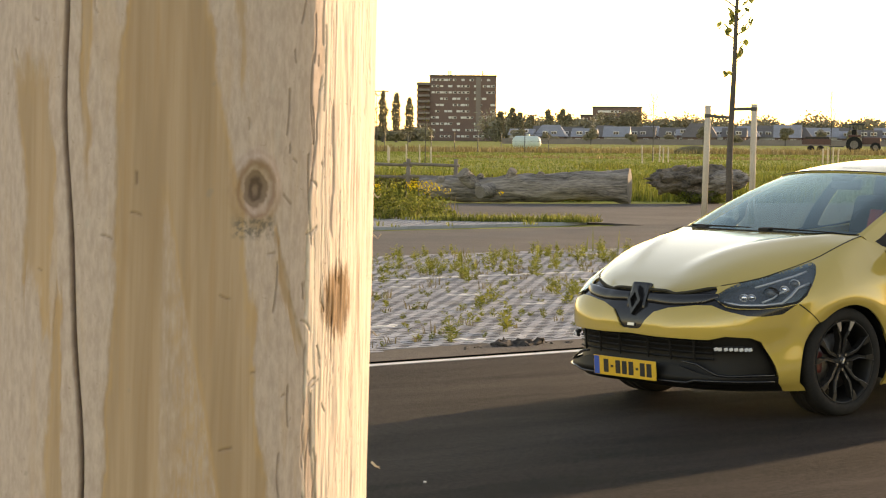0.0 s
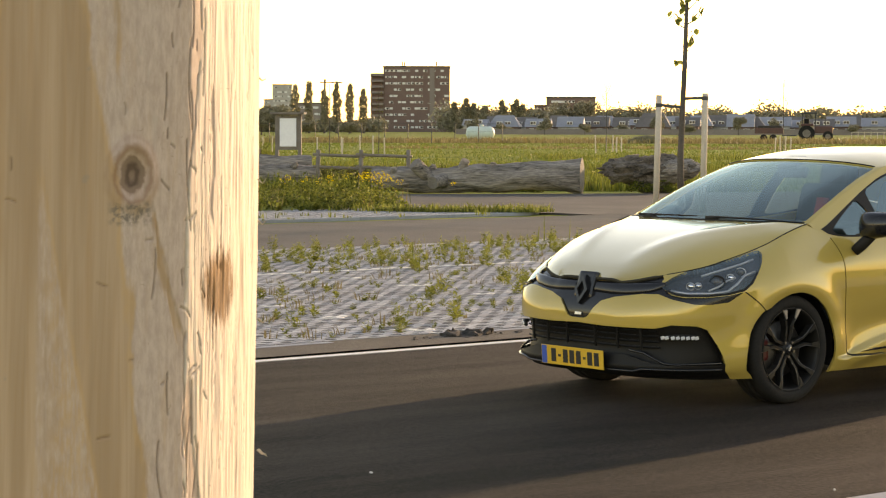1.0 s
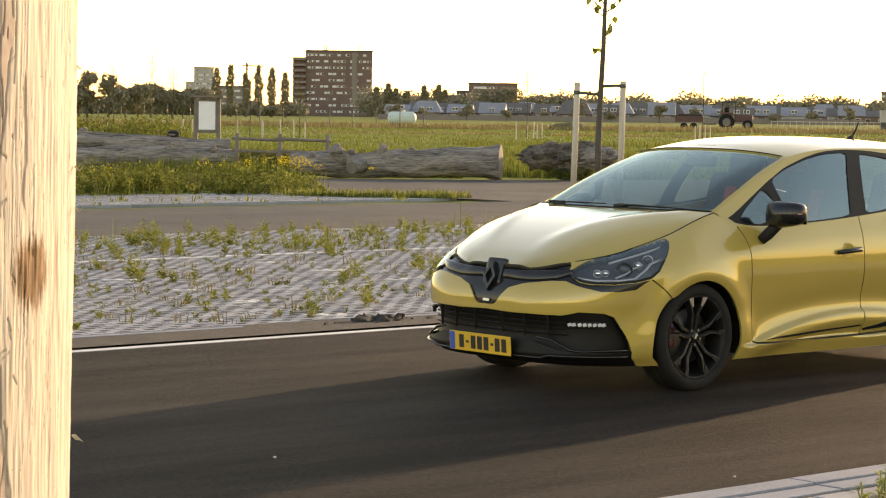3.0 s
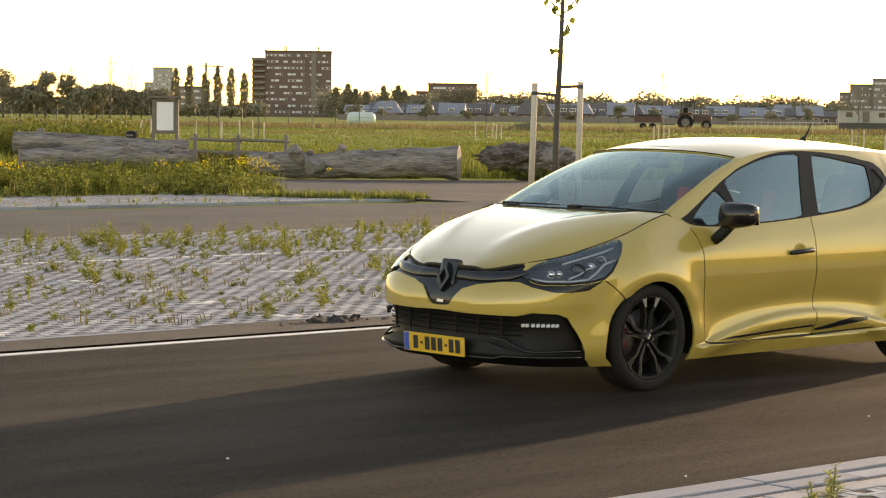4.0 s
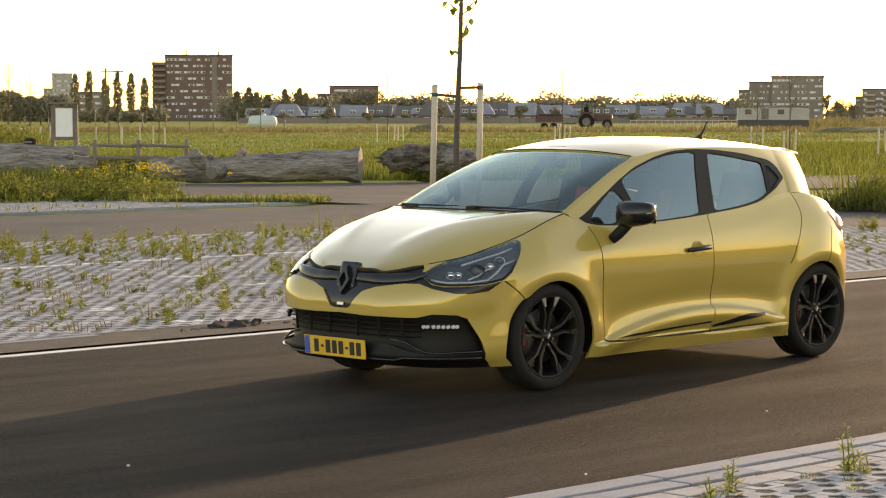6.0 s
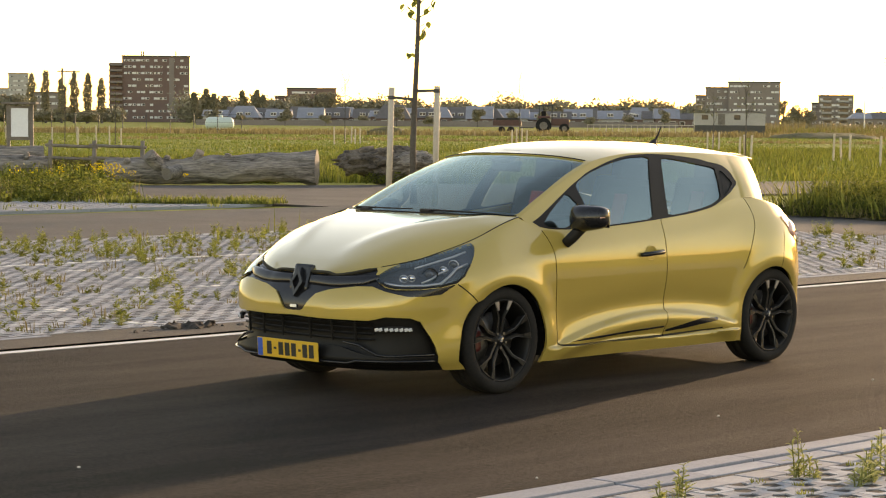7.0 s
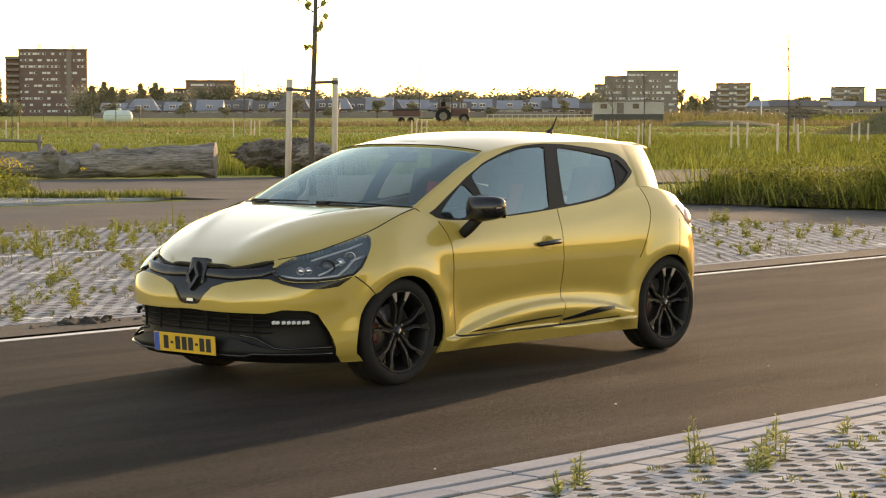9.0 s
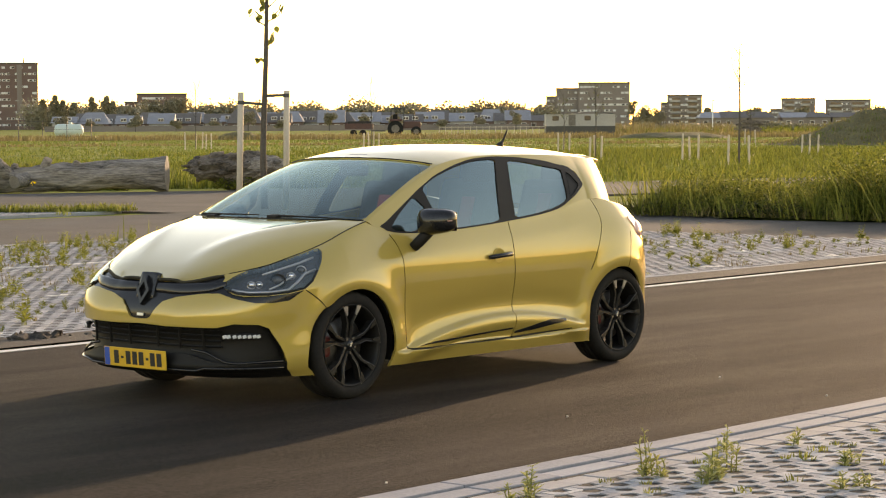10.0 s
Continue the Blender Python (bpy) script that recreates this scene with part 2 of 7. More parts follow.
GIRTH = np.concatenate(([0], np.cumsum(np.hypot(*np.diff(_seg, axis=0).T))))
NOSE_K = np.concatenate((_k1, np.zeros(399), np.zeros(1499)))            # share of the nose's reach
TAIL_K = np.concatenate((np.zeros(1500), np.zeros(399), _l1[1:]))
SIDE_K = np.concatenate((_k2, np.ones(399), _l2[1:]))
FLAT_X = np.concatenate((np.full(1500, 0.10), np.linspace(0.10, 2.40, 400)[1:], np.full(1499, 2.40)))

nose_x = smooth_curve((0.10, 0.18, 0.22, 0.27, 0.36, 0.46, 0.54, 0.62, 0.70, 0.78, 1.1), (-0.74, -0.80, -0.885, -0.872, -0.855, -0.868, -0.864, -0.840, -0.795, -0.745, -0.60))
tail_x = smooth_curve((0.10, 0.25, 0.40, 0.55, 0.70, 0.85, 1.00, 1.20), (3.08, 3.16, 3.20, 3.22, 3.18, 3.12, 3.06, 2.98))
flank = smooth_curve((0.10, 0.18, 0.24, 0.33, 0.43, 0.55, 0.69, 0.78, 0.88, 1.00, 1.20), (0.800, 0.826, 0.845, 0.850, 0.846, 0.856, 0.868, 0.864, 0.848, 0.815, 0.76))
hood_mid = smooth_curve((-0.80, -0.76, -0.70, -0.60, -0.42, -0.20, 0.0, 0.16, 0.40), (0.688, 0.728, 0.786, 0.852, 0.930, 0.984, 1.010, 1.022, 1.05))
hood_fall = smooth_curve((-0.80, -0.60, -0.42, -0.15, 0.20, 0.40), (0.012, 0.095, 0.126, 0.108, 0.024, 0.02))
belt_z = smooth_curve((0.25, 0.42, 0.62, 1.00, 1.45, 2.00, 2.20, 2.40, 2.70, 3.10), (1.000, 0.945, 0.930, 0.940, 0.966, 1.022, 1.070, 1.085, 1.04, 0.93))
belt_w = smooth_curve((0.25, 0.42, 0.62, 0.85, 1.45, 2.00, 2.40, 2.70, 2.90, 3.10), (0.735, 0.772, 0.798, 0.810, 0.815, 0.800, 0.775, 0.735, 0.68, 0.60))


_b = np.linspace(0, np.pi / 2, 1500)
_edge = np.stack((0.25 - 1.03 * np.cos(_b) ** (2 / 3.0), 0.735 * np.sin(_b) ** (2 / 3.0)), 1)
_el = np.concatenate(([0], np.cumsum(np.hypot(*np.diff(_edge, axis=0).T))))


def hood_z(x, w):
    wide = np.maximum(np.interp(x, _edge[:, 0], _edge[:, 1]), 0.25)
    crease = 0.20 + 0.42 * (x + 0.75)
    ridge = 0.008 * np.exp(-((np.abs(w) - crease) / 0.07) ** 2) * ease((x + 0.78) / 0.3)
    return hood_mid(x) - hood_fall(x) * np.minimum(np.abs(w) / wide, 1.05) ** 5 + ridge


S_A = float(np.interp(0.25, _seg[:, 0], GIRTH))       # girth at the foot of the windscreen pillar
S_END = float(GIRTH[-1])


def top_edge(s):
    """Where the flank ends above: the bonnet's edge, then the belt line, then the tail's shoulder."""
    s = np.asarray(s, float)
    u = np.clip(s / S_A, 0, 1)
    xe, we = np.interp(u * _el[-1], _el, _edge[:, 0]), np.interp(u * _el[-1], _el, _edge[:, 1])
    xs = np.interp(s, GIRTH, _seg[:, 0])
    xb = np.minimum(xs, 2.40 + (xs - 2.40) * 0.78)
    wb = np.where(xs > 2.40, 0.775 * np.interp(s, GIRTH, SIDE_K), belt_w(xb))
    front = s <= S_A
    x = np.where(front, xe, xb)
    w = np.where(front, we, wb)
    z = np.where(front, hood_z(xe, we), belt_z(xb))
    return x, w, z


def swage_z(x):
    return 0.410 - 0.172 * (x - 1.38) ** 2


SHOULDER_A = float(top_edge(S_A - 0.30)[2]) - 0.20
SHOULDER_B = float(top_edge(S_A + 0.45)[2]) - 0.14


def body(s, z):
    """A point of the flank: x, half-width, z."""
    s, z = np.asarray(s, float), np.asarray(z, float)
    nk, tk, sk, fx = (np.interp(s, GIRTH, k) for k in (NOSE_K, TAIL_K, SIDE_K, FLAT_X))
    x = fx - nk * (NOSE_X - nose_x(z)) + tk * (tail_x(z) - TAIL_X)
    half = flank(z)
    on = ease((x - 0.40) / 0.15) * ease((2.22 - x) / 0.15)
    drop = swage_z(x) - z
    half = half + on * (0.030 * ease((drop + 0.008) / 0.036) - 0.036 * ease((drop - 0.055) / 0.10)) - on * 0.012 * np.exp(-((drop + 0.07) / 0.08) ** 2)
    half = half + 0.016 * ease((0.252 - z) / 0.010) * ease((x - 0.36) / 0.06) * ease((2.24 - x) / 0.06)      # sill step
    for cx in (0.02, 2.575):
        r = np.hypot(x - cx, z - 0.30)
        half = half + 0.020 * np.exp(-((r - 0.37) / 0.075) ** 2)
    half = half + 0.022 * np.exp(-((x - 2.62) / 0.30) ** 2 - ((z - 0.80) / 0.16) ** 2)
    w = half * sk
    xt, wt, zt = top_edge(s)
    zone = 0.20 - 0.06 * ease((s - S_A + 0.15) / 0.45)
    along = (s - S_A + 0.30) / 0.75
    level = SHOULDER_A + (SHOULDER_B - SHOULDER_A) * ease(along)
    zone = np.where((along > 0) & (along < 1), np.maximum(zt - level, 0.06), zone)
    u = np.clip((z - (zt - zone)) / zone, 0, 1)
    g = 1 - np.sqrt(1 - u * u * 0.985)
    g = g / (1 - math.sqrt(0.015))
    plain = np.exp(-((s - S_A - 0.08) / 0.28) ** 2)          # wing runs straight into the screen pillar
    g = g + plain * (u ** 1.5 - g)
    return x + g * (xt - x), w + g * (wt - w), z


# ---- cabin: from the bonnet's end and the belt line up to the roof's edge ----
roof_mid = smooth_curve((0.90, 1.05, 1.30, 1.60, 2.00, 2.40, 2.70, 2.95, 3.05), (1.372, 1.405, 1.436, 1.446, 1.440, 1.418, 1.386, 1.345, 1.322))


def roof_z(x, w):
    return roof_mid(x) - 0.062 * (np.abs(w) / 0.60) ** 2.6


def cabin_low(q):
    """q: 0 middle of the windscreen's foot, 1 pillar's foot, 2 rear end of the side glass, 3 middle of the tail."""
    q = np.asarray(q, float)
    c = np.clip(q, 0, 1)
    x1, w1 = 0.092 + 0.168 * c ** 3.4, 0.735 * c
    z1 = hood_z(x1, w1) - 0.006
    u = np.clip(q - 1, 0, 1)
    x2 = 0.26 + (2.34 - 0.26) * u
    w2, z2 = belt_w(x2), belt_z(x2)
    v = np.clip(q - 2, 0, 1) * np.pi / 2
    x3, w3 = 2.34 + 0.60 * np.sin(v) ** (2 / 2.3), 0.785 * np.cos(v) ** (2 / 2.8)
    z3 = belt_z(x3)
    return np.where(q <= 1, x1, np.where(q <= 2, x2, x3)), np.where(q <= 1, w1, np.where(q <= 2, w2, w3)), np.where(q <= 1, z1, np.where(q <= 2, z2, z3))


rail_w = smooth_curve((0.95, 1.01, 1.10, 1.25, 1.40, 1.80, 2.20, 2.50), (0.600, 0.628, 0.622, 0.616, 0.614, 0.610, 0.595, 0.570))


def cabin_high(q):
    q = np.asarray(q, float)
    c = np.clip(q, 0, 1)
    x1, w1 = 0.895 + 0.115 * c ** 2.2, 0.628 * c
    u = np.clip(q - 1, 0, 1)
    x2 = 1.07 + (2.42 - 1.07) * u - 0.06 * (1 - u) ** 9
    w2 = rail_w(x2)
    v = np.clip(q - 2, 0, 1) * np.pi / 2
    x3, w3 = 2.42 + 0.55 * np.sin(v) ** (2 / 2.4), 0.577 * np.cos(v) ** (2 / 2.6)
    x, w = np.where(q <= 1, x1, np.where(q <= 2, x2, x3)), np.where(q <= 1, w1, np.where(q <= 2, w2, w3))
    return x, w, roof_z(x, w)


def cabin(q, v):
    xa, wa, za = cabin_low(q)
    xb, wb, zb = cabin_high(q)
    v = np.asarray(v, float)
    b = 4 * v * (1 - v)
    side = ease((np.asarray(q, float) - 0.9) / 0.25) * ease((2.6 - np.asarray(q, float)) / 0.3)
    screen = 1 - ease((np.asarray(q, float) - 0.78) / 0.4)
    return xa + (xb - xa) * v - 0.030 * b * screen, wa + (wb - wa) * v + 0.020 * b * side, za + (zb - za) * v + 0.018 * b * screen
def paint_material():
    m = material("gold metallic paint", (0.445, 0.317, 0.075), (0.50, 0.361, 0.094), rough=0.38, metal=0.22, spec=0.10, scale=0.8, fine=900, bump=0.0, coat=1.0)
    b = m.node_tree.nodes["Principled BSDF"]
    b.inputs["Coat Roughness"].default_value = 0.02
    b.inputs["Coat IOR"].default_value = 1.68
    b.inputs["Specular Tint"].default_value = (0.75, 0.62, 0.32, 1)
    return m


def glass_material(name, tint, least, most):
    """A thin pane: clear, with a gloss that grows towards grazing view."""
    m = bpy.data.materials.new(name)
    m.use_nodes = True
    t = m.node_tree
    t.nodes.remove(t.nodes["Principled BSDF"])
    tr, gl, lw, pw, ma, mix = (t.nodes.new("ShaderNode" + k) for k in ("BsdfTransparent", "BsdfGlossy", "LayerWeight", "Math", "Math", "MixShader"))
    tr.inputs["Color"].default_value = (*tint, 1)
    gl.inputs["Roughness"].default_value = 0.02
    gl.inputs["Color"].default_value = (0.74, 0.97, 0.97, 1)
    lw.inputs["Blend"].default_value = 0.5
    pw.operation, ma.operation = "POWER", "MULTIPLY_ADD"
    t.links.new(lw.outputs["Facing"], pw.inputs[0])
    pw.inputs[1].default_value = 2.5
    t.links.new(pw.outputs[0], ma.inputs[0])
    ma.inputs[1].default_value, ma.inputs[2].default_value = most - least, least
    t.links.new(ma.outputs[0], mix.inputs[0])
    t.links.new(tr.outputs[0], mix.inputs[1])
    t.links.new(gl.outputs[0], mix.inputs[2])
    t.links.new(mix.outputs[0], t.nodes["Material Output"].inputs["Surface"])
    return m


PAINT = paint_material()
GLOSS_BLACK = material("gloss black plastic", (0.010, 0.010, 0.011), (0.016, 0.016, 0.017), rough=0.2, scale=3, fine=90, bump=0.0, coat=0.2, spec=0.35)
DEEP_BLACK = material("black unpainted plastic", (0.004, 0.004, 0.004), (0.009, 0.0085, 0.008), rough=0.45, spec=0.18, scale=5, fine=120, bump=0.05)
LED_WHITE = material("clear lamp optics", (0.70, 0.71, 0.72), (0.85, 0.86, 0.87), rough=0.15, metal=0.3, scale=9, fine=90, bump=0)
MATT_BLACK = material("matt black plastic", (0.014, 0.013, 0.012), (0.024, 0.022, 0.020), rough=0.6, spec=0.2, scale=5, fine=120, bump=0.08)
SEAM_BLACK = material("dark panel gap", (0.02, 0.016, 0.006), (0.03, 0.024, 0.01), rough=0.8, scale=5, fine=100, bump=0)
WINDSCREEN = glass_material("windscreen glass", (0.80, 0.92, 0.93), 0.06, 0.62)
SIDE_GLASS = glass_material("tinted side glass", (0.36, 0.48, 0.49), 0.17, 0.80)
LENS = glass_material("clear lamp lens", (0.88, 0.88, 0.90), 0.07, 0.8)
CHROME = material("bright chrome", (0.70, 0.70, 0.70), (0.82, 0.82, 0.82), rough=0.08, metal=1.0, scale=3, fine=50, bump=0)
SILVER = material("satin silver", (0.45, 0.45, 0.45), (0.58, 0.58, 0.58), rough=0.3, metal=0.9, scale=3, fine=60, bump=0)
RIM_DARK = material("anthracite rim paint", (0.007, 0.0068, 0.0065), (0.014, 0.0135, 0.013), rough=0.45, metal=0.0, scale=3, fine=60, bump=0, spec=0.22)
RIM_EDGE = material("bare machined rim edge", (0.07, 0.068, 0.066), (0.11, 0.106, 0.102), rough=0.35, metal=0.6, scale=3, fine=60, bump=0)
DISC_STEEL = material("brake disc steel", (0.12, 0.115, 0.11), (0.20, 0.19, 0.18), rough=0.4, metal=0.9, scale=10, fine=80, bump=0.05)
CALIPER_RED = material("red caliper paint", (0.08, 0.010, 0.009), (0.12, 0.014, 0.012), rough=0.4, scale=5, fine=60, bump=0)
TAIL_RED = material("red lamp plastic", (0.34, 0.03, 0.025), (0.45, 0.05, 0.04), rough=0.12, scale=3, fine=40, bump=0, coat=0.8)
TAIL_CLEAR = material("pale lamp plastic", (0.60, 0.30, 0.25), (0.72, 0.42, 0.36), rough=0.12, scale=3, fine=40, bump=0, coat=0.8)
PLATE_YELLOW = material("yellow plate film", (0.62, 0.36, 0.03), (0.72, 0.44, 0.05), rough=0.4, scale=3, fine=60, bump=0.02)
PLATE_BLUE = material("blue plate film", (0.02, 0.08, 0.38), (0.03, 0.11, 0.46), rough=0.4, scale=3, fine=60, bump=0)
PLATE_INK = material("black plate ink", (0.01, 0.01, 0.01), (0.02, 0.02, 0.02), rough=0.5, scale=3, fine=60, bump=0)
SEAT_CLOTH = material("charcoal seat cloth", (0.02, 0.02, 0.022), (0.045, 0.045, 0.048), rough=0.9, scale=6, fine=150, bump=0.2)
LAMP_GREY = material("grey lamp housing", (0.045, 0.045, 0.046), (0.13, 0.13, 0.132), rough=0.3, metal=0.5, scale=4, fine=60, bump=0)
SEAT_RED = material("red seat trim", (0.25, 0.03, 0.03), (0.36, 0.05, 0.04), rough=0.8, scale=6, fine=120, bump=0.1)

MIDDLE = np.array([1.2, 0.0, 0.6])


def inside(poly, pts):
    x, y = pts[:, 0], pts[:, 1]
    hit = np.zeros(len(pts), bool)
    for (x1, y1), (x2, y2) in zip(poly, poly[1:] + poly[:1]):
        cross = (y1 > y) != (y2 > y)
        with np.errstate(divide="ignore", invalid="ignore"):
            hit ^= cross & (x < (x2 - x1) * (y - y1) / (y2 - y1) + x1)
    return hit


def fine_outline(poly, step):
    """More points along a closed outline."""
    out = []
    for (x1, y1), (x2, y2) in zip(poly, poly[1:] + poly[:1]):
        n = max(1, int(math.hypot(x2 - x1, y2 - y1) / step))
        out += [(x1 + (x2 - x1) * k / n, y1 + (y2 - y1) * k / n) for k in range(n)]
    return out


def rounded(poly, rounds=2):
    """Corner cutting: a softer closed outline."""
    for _ in range(rounds):
        nxt = []
        for (x1, y1), (x2, y2) in zip(poly, poly[1:] + poly[:1]):
            k = min(0.2, 0.03 / max(math.hypot(x2 - x1, y2 - y1), 1e-6))
            nxt += [(x1 + (x2 - x1) * k, y1 + (y2 - y1) * k), (x2 + (x1 - x2) * k, y2 + (y1 - y2) * k)]
        poly = nxt
    return poly


def strip(line, half):
    """A thin closed outline round an open line."""
    left, right = [], []
    for i, (x, y) in enumerate(line):
        ax, ay = line[max(i - 1, 0)]
        bx, by = line[min(i + 1, len(line) - 1)]
        d = math.hypot(bx - ax, by - ay)
        nx, ny = -(by - ay) / d * half, (bx - ax) / d * half
        left.append((x + nx, y + ny))
        right.append((x - nx, y - ny))
    return left + right[::-1]


def smooth_line(line, rounds=2):
    for _ in range(rounds):
        nxt = [line[0]]
        for (x1, y1), (x2, y2) in zip(line, line[1:]):
            nxt += [(x1 * 0.75 + x2 * 0.25, y1 * 0.75 + y2 * 0.25), (x1 * 0.25 + x2 * 0.75, y1 * 0.25 + y2 * 0.75)]
        line = nxt + [line[-1]]
    return line


def flat_cut(points, outlines, step):
    """Triangles over the plane domain that keep to all outlines."""
    from mathutils.geometry import delaunay_2d_cdt
    verts, edges = [Vector(p) for p in points], []
    for poly in outlines:
        ring = fine_outline(poly, step)
        base = len(verts)
        verts += [Vector(p) for p in ring]
        edges += [(base + k, base + (k + 1) % len(ring)) for k in range(len(ring))]
    got = delaunay_2d_cdt(verts, edges, [], 0, 1e-5)
    return np.array([tuple(v) for v in got[0]]), np.array([f for f in got[2] if len(f) == 3])


def surface_points(func, uv, h=0.003, axis=None):
    """Places and outward normals for the near side (y negative)."""
    u, v = uv[:, 0], uv[:, 1]
    p = np.stack(func(u, v), 1)
    du = np.stack(func(u + h, v), 1) - np.stack(func(np.maximum(u - h, 0), v), 1)
    dv = np.stack(func(u, v + h), 1) - np.stack(func(u, v - h), 1)
    n = np.cross(du, dv)
    n /= np.maximum(np.linalg.norm(n, axis=1), 1e-9)[:, None]
    mid = MIDDLE * (1, 0, 1)
    flip = ((p - mid) * n).sum(1) < 0
    n[flip] *= -1
    if axis is not None:
        n[np.abs(p[:, 1]) < 1e-3, 1] = 0
        n /= np.maximum(np.linalg.norm(n, axis=1), 1e-9)[:, None]
    return p, n


def shell(name, places, normals, tris, mat, parent, sides, depth=0.0, label="", wall=True):
    """One part from triangles of the near half: on the near side (-1), the far side (+1) or both."""
    used = np.unique(tris)
    back = np.full(len(places), -1)
    back[used] = np.arange(len(used))
    P, N, T = places[used], normals[used], back[tris]
    count = {}
    for t in T:
        for a, b in ((t[0], t[1]), (t[1], t[2]), (t[2], t[0])):
            count[(min(a, b), max(a, b))] = count.get((min(a, b), max(a, b)), 0) + 1
    rim = [e for e, c in count.items() if c == 1]
    verts, faces, norms = [], [], []
    for side in sides:
        flip = np.array([1, side, 1])
        base = len(verts)
        inner = (P - N * depth) * flip
        verts += inner.tolist()
        norms += (N * flip).tolist()
        for t in T:
            a, b, c = (inner[k] for k in t)
            g = np.cross(b - a, c - a)
            order = t if (g * (N[t].mean(0) * flip)).sum() > 0 else t[::-1]
            faces.append([int(base + k) for k in order])
        if wall and abs(depth) > 1e-6:
            outer = P * flip
            for a, b in rim:
                if P[a][1] < 2e-3 and P[b][1] < 2e-3:
                    continue
                k = len(verts)
                verts += [outer[a].tolist(), outer[b].tolist(), inner[b].tolist(), inner[a].tolist()]
                wn_ = np.cross(outer[b] - outer[a], inner[a] - outer[a])
                norms += [(wn_ / max(np.linalg.norm(wn_), 1e-9)).tolist()] * 4
                faces.append([k, k + 1, k + 2, k + 3])
        elif wall:
            lip = (P - N * 0.018) * flip
            outer = P * flip
            for a, b in rim:
                if P[a][1] < 2e-3 and P[b][1] < 2e-3:
                    continue
                k = len(verts)
                verts += [outer[a].tolist(), outer[b].tolist(), lip[b].tolist(), lip[a].tolist()]
                wn_ = np.cross(outer[b] - outer[a], lip[a] - outer[a])
                norms += [(wn_ / max(np.linalg.norm(wn_), 1e-9)).tolist()] * 4
                faces.append([k, k + 1, k + 2, k + 3])
    me = bpy.data.meshes.new(name)
    me.from_pydata(verts, [], faces)
    me.materials.append(mat)
    me.shade_smooth()
    me.normals_split_custom_set_from_vertices(norms)
    ob = new(name, me)
    ob.parent = parent
    if label:
        ob["label"] = label
    return ob


HEADLAMP = [(0.552, 0.686), (0.640, 0.735), (0.760, 0.770), (0.957, 0.810), (1.130, 0.850), (1.235, 0.876), (1.240, 0.861), (1.212, 0.823), (1.153, 0.754), (1.112, 0.695), (1.070, 0.657), (0.968, 0.638), (0.836, 0.628), (0.707, 0.628), (0.640, 0.638), (0.590, 0.663)]
GRILLE = [(0.0, 0.95), (0.62, 0.95), (0.60, 0.80), (0.58, 0.722), (0.556, 0.690), (0.590, 0.662), (0.638, 0.636), (0.705, 0.625), (0.836, 0.625), (0.968, 0.635), (1.066, 0.653), (0.980, 0.597), (0.876, 0.586), (0.778, 0.588), (0.645, 0.614), (0.559, 0.640), (0.461, 0.638), (0.271, 0.614), (0.172, 0.586), (0.125, 0.544), (0.086, 0.494), (0.06, 0.484), (0.0, 0.482)]
INTAKE = [(0.0, 0.456), (0.213, 0.449), (0.571, 0.451), (0.615, 0.460), (0.669, 0.473), (0.813, 0.467), (0.870, 0.446), (0.905, 0.385), (0.957, 0.304), (0.985, 0.250), (0.650, 0.248), (0.53, 0.264), (0.38, 0.300), (0.0, 0.305)]
LIP = [(0.0, 0.33), (0.38, 0.32), (0.53, 0.28), (0.650, 0.26), (0.985, 0.252), (0.992, 0.215), (0.975, 0.10), (0.0, 0.10)]
SEAMS = [
    smooth_line([(1.072, 0.652), (1.147, 0.613), (1.228, 0.547), (1.252, 0.52)]),
    smooth_line([(1.860, 0.93), (1.886, 0.871), (1.891, 0.771), (1.908, 0.571), (1.926, 0.262)]),
    smooth_line([(2.926, 1.00), (2.926, 0.80), (2.942, 0.509), (2.926, 0.247)]),
    smooth_line([(1.926, 0.262), (1.96, 0.248), (2.565, 0.244), (2.926, 0.247), (3.50, 0.262)], 1),
    smooth_line([(3.80, 1.12), (3.858, 1.03), (3.873, 0.94), (3.821, 0.83), (3.752, 0.685), (3.717, 0.63)]),
    smooth_line([(4.215, 0.86), (4.167, 0.760), (4.127, 0.66), (4.117, 0.60)]),
]
FRONT_DOOR = [(1.86, 1.02)] + SEAMS[1] + [(2.926, 0.247), (2.942, 0.509), (2.926, 0.80), (2.926, 1.06)]
REAR_DOOR = [(2.926, 1.06), (2.926, 0.80), (2.942, 0.509), (2.926, 0.247), (3.68, 0.262), (3.717, 0.63), (3.752, 0.685), (3.821, 0.83), (3.873, 0.94), (3.858, 1.03), (3.80, 1.16)]
SKIRT = [(1.66, 0.10), (1.66, 0.248), (1.926, 0.262), (1.96, 0.248), (2.565, 0.244), (2.926, 0.247), (3.76, 0.264), (3.76, 0.10)]
FRONT_BUMPER = [(0.0, 0.10), (1.36, 0.10), (1.36, 0.50), (1.228, 0.547), (1.147, 0.613), (1.072, 0.652), (0.97, 0.74), (0.60, 0.80), (0.0, 0.80)]
REAR_BUMPER = [(4.107, 0.10), (4.117, 0.60), (4.257, 0.70), (5.36, 0.62), (5.36, 0.10)]
TAIL_LAMP = [(4.25, 0.955), (4.36, 0.965), (4.50, 0.935), (4.58, 0.865), (4.53, 0.80), (4.42, 0.79), (4.32, 0.87)]
TRIM_A = [(2.018, 0.266), (2.158, 0.283), (2.538, 0.298), (2.913, 0.310), (2.913, 0.300), (2.538, 0.286), (2.158, 0.270)]
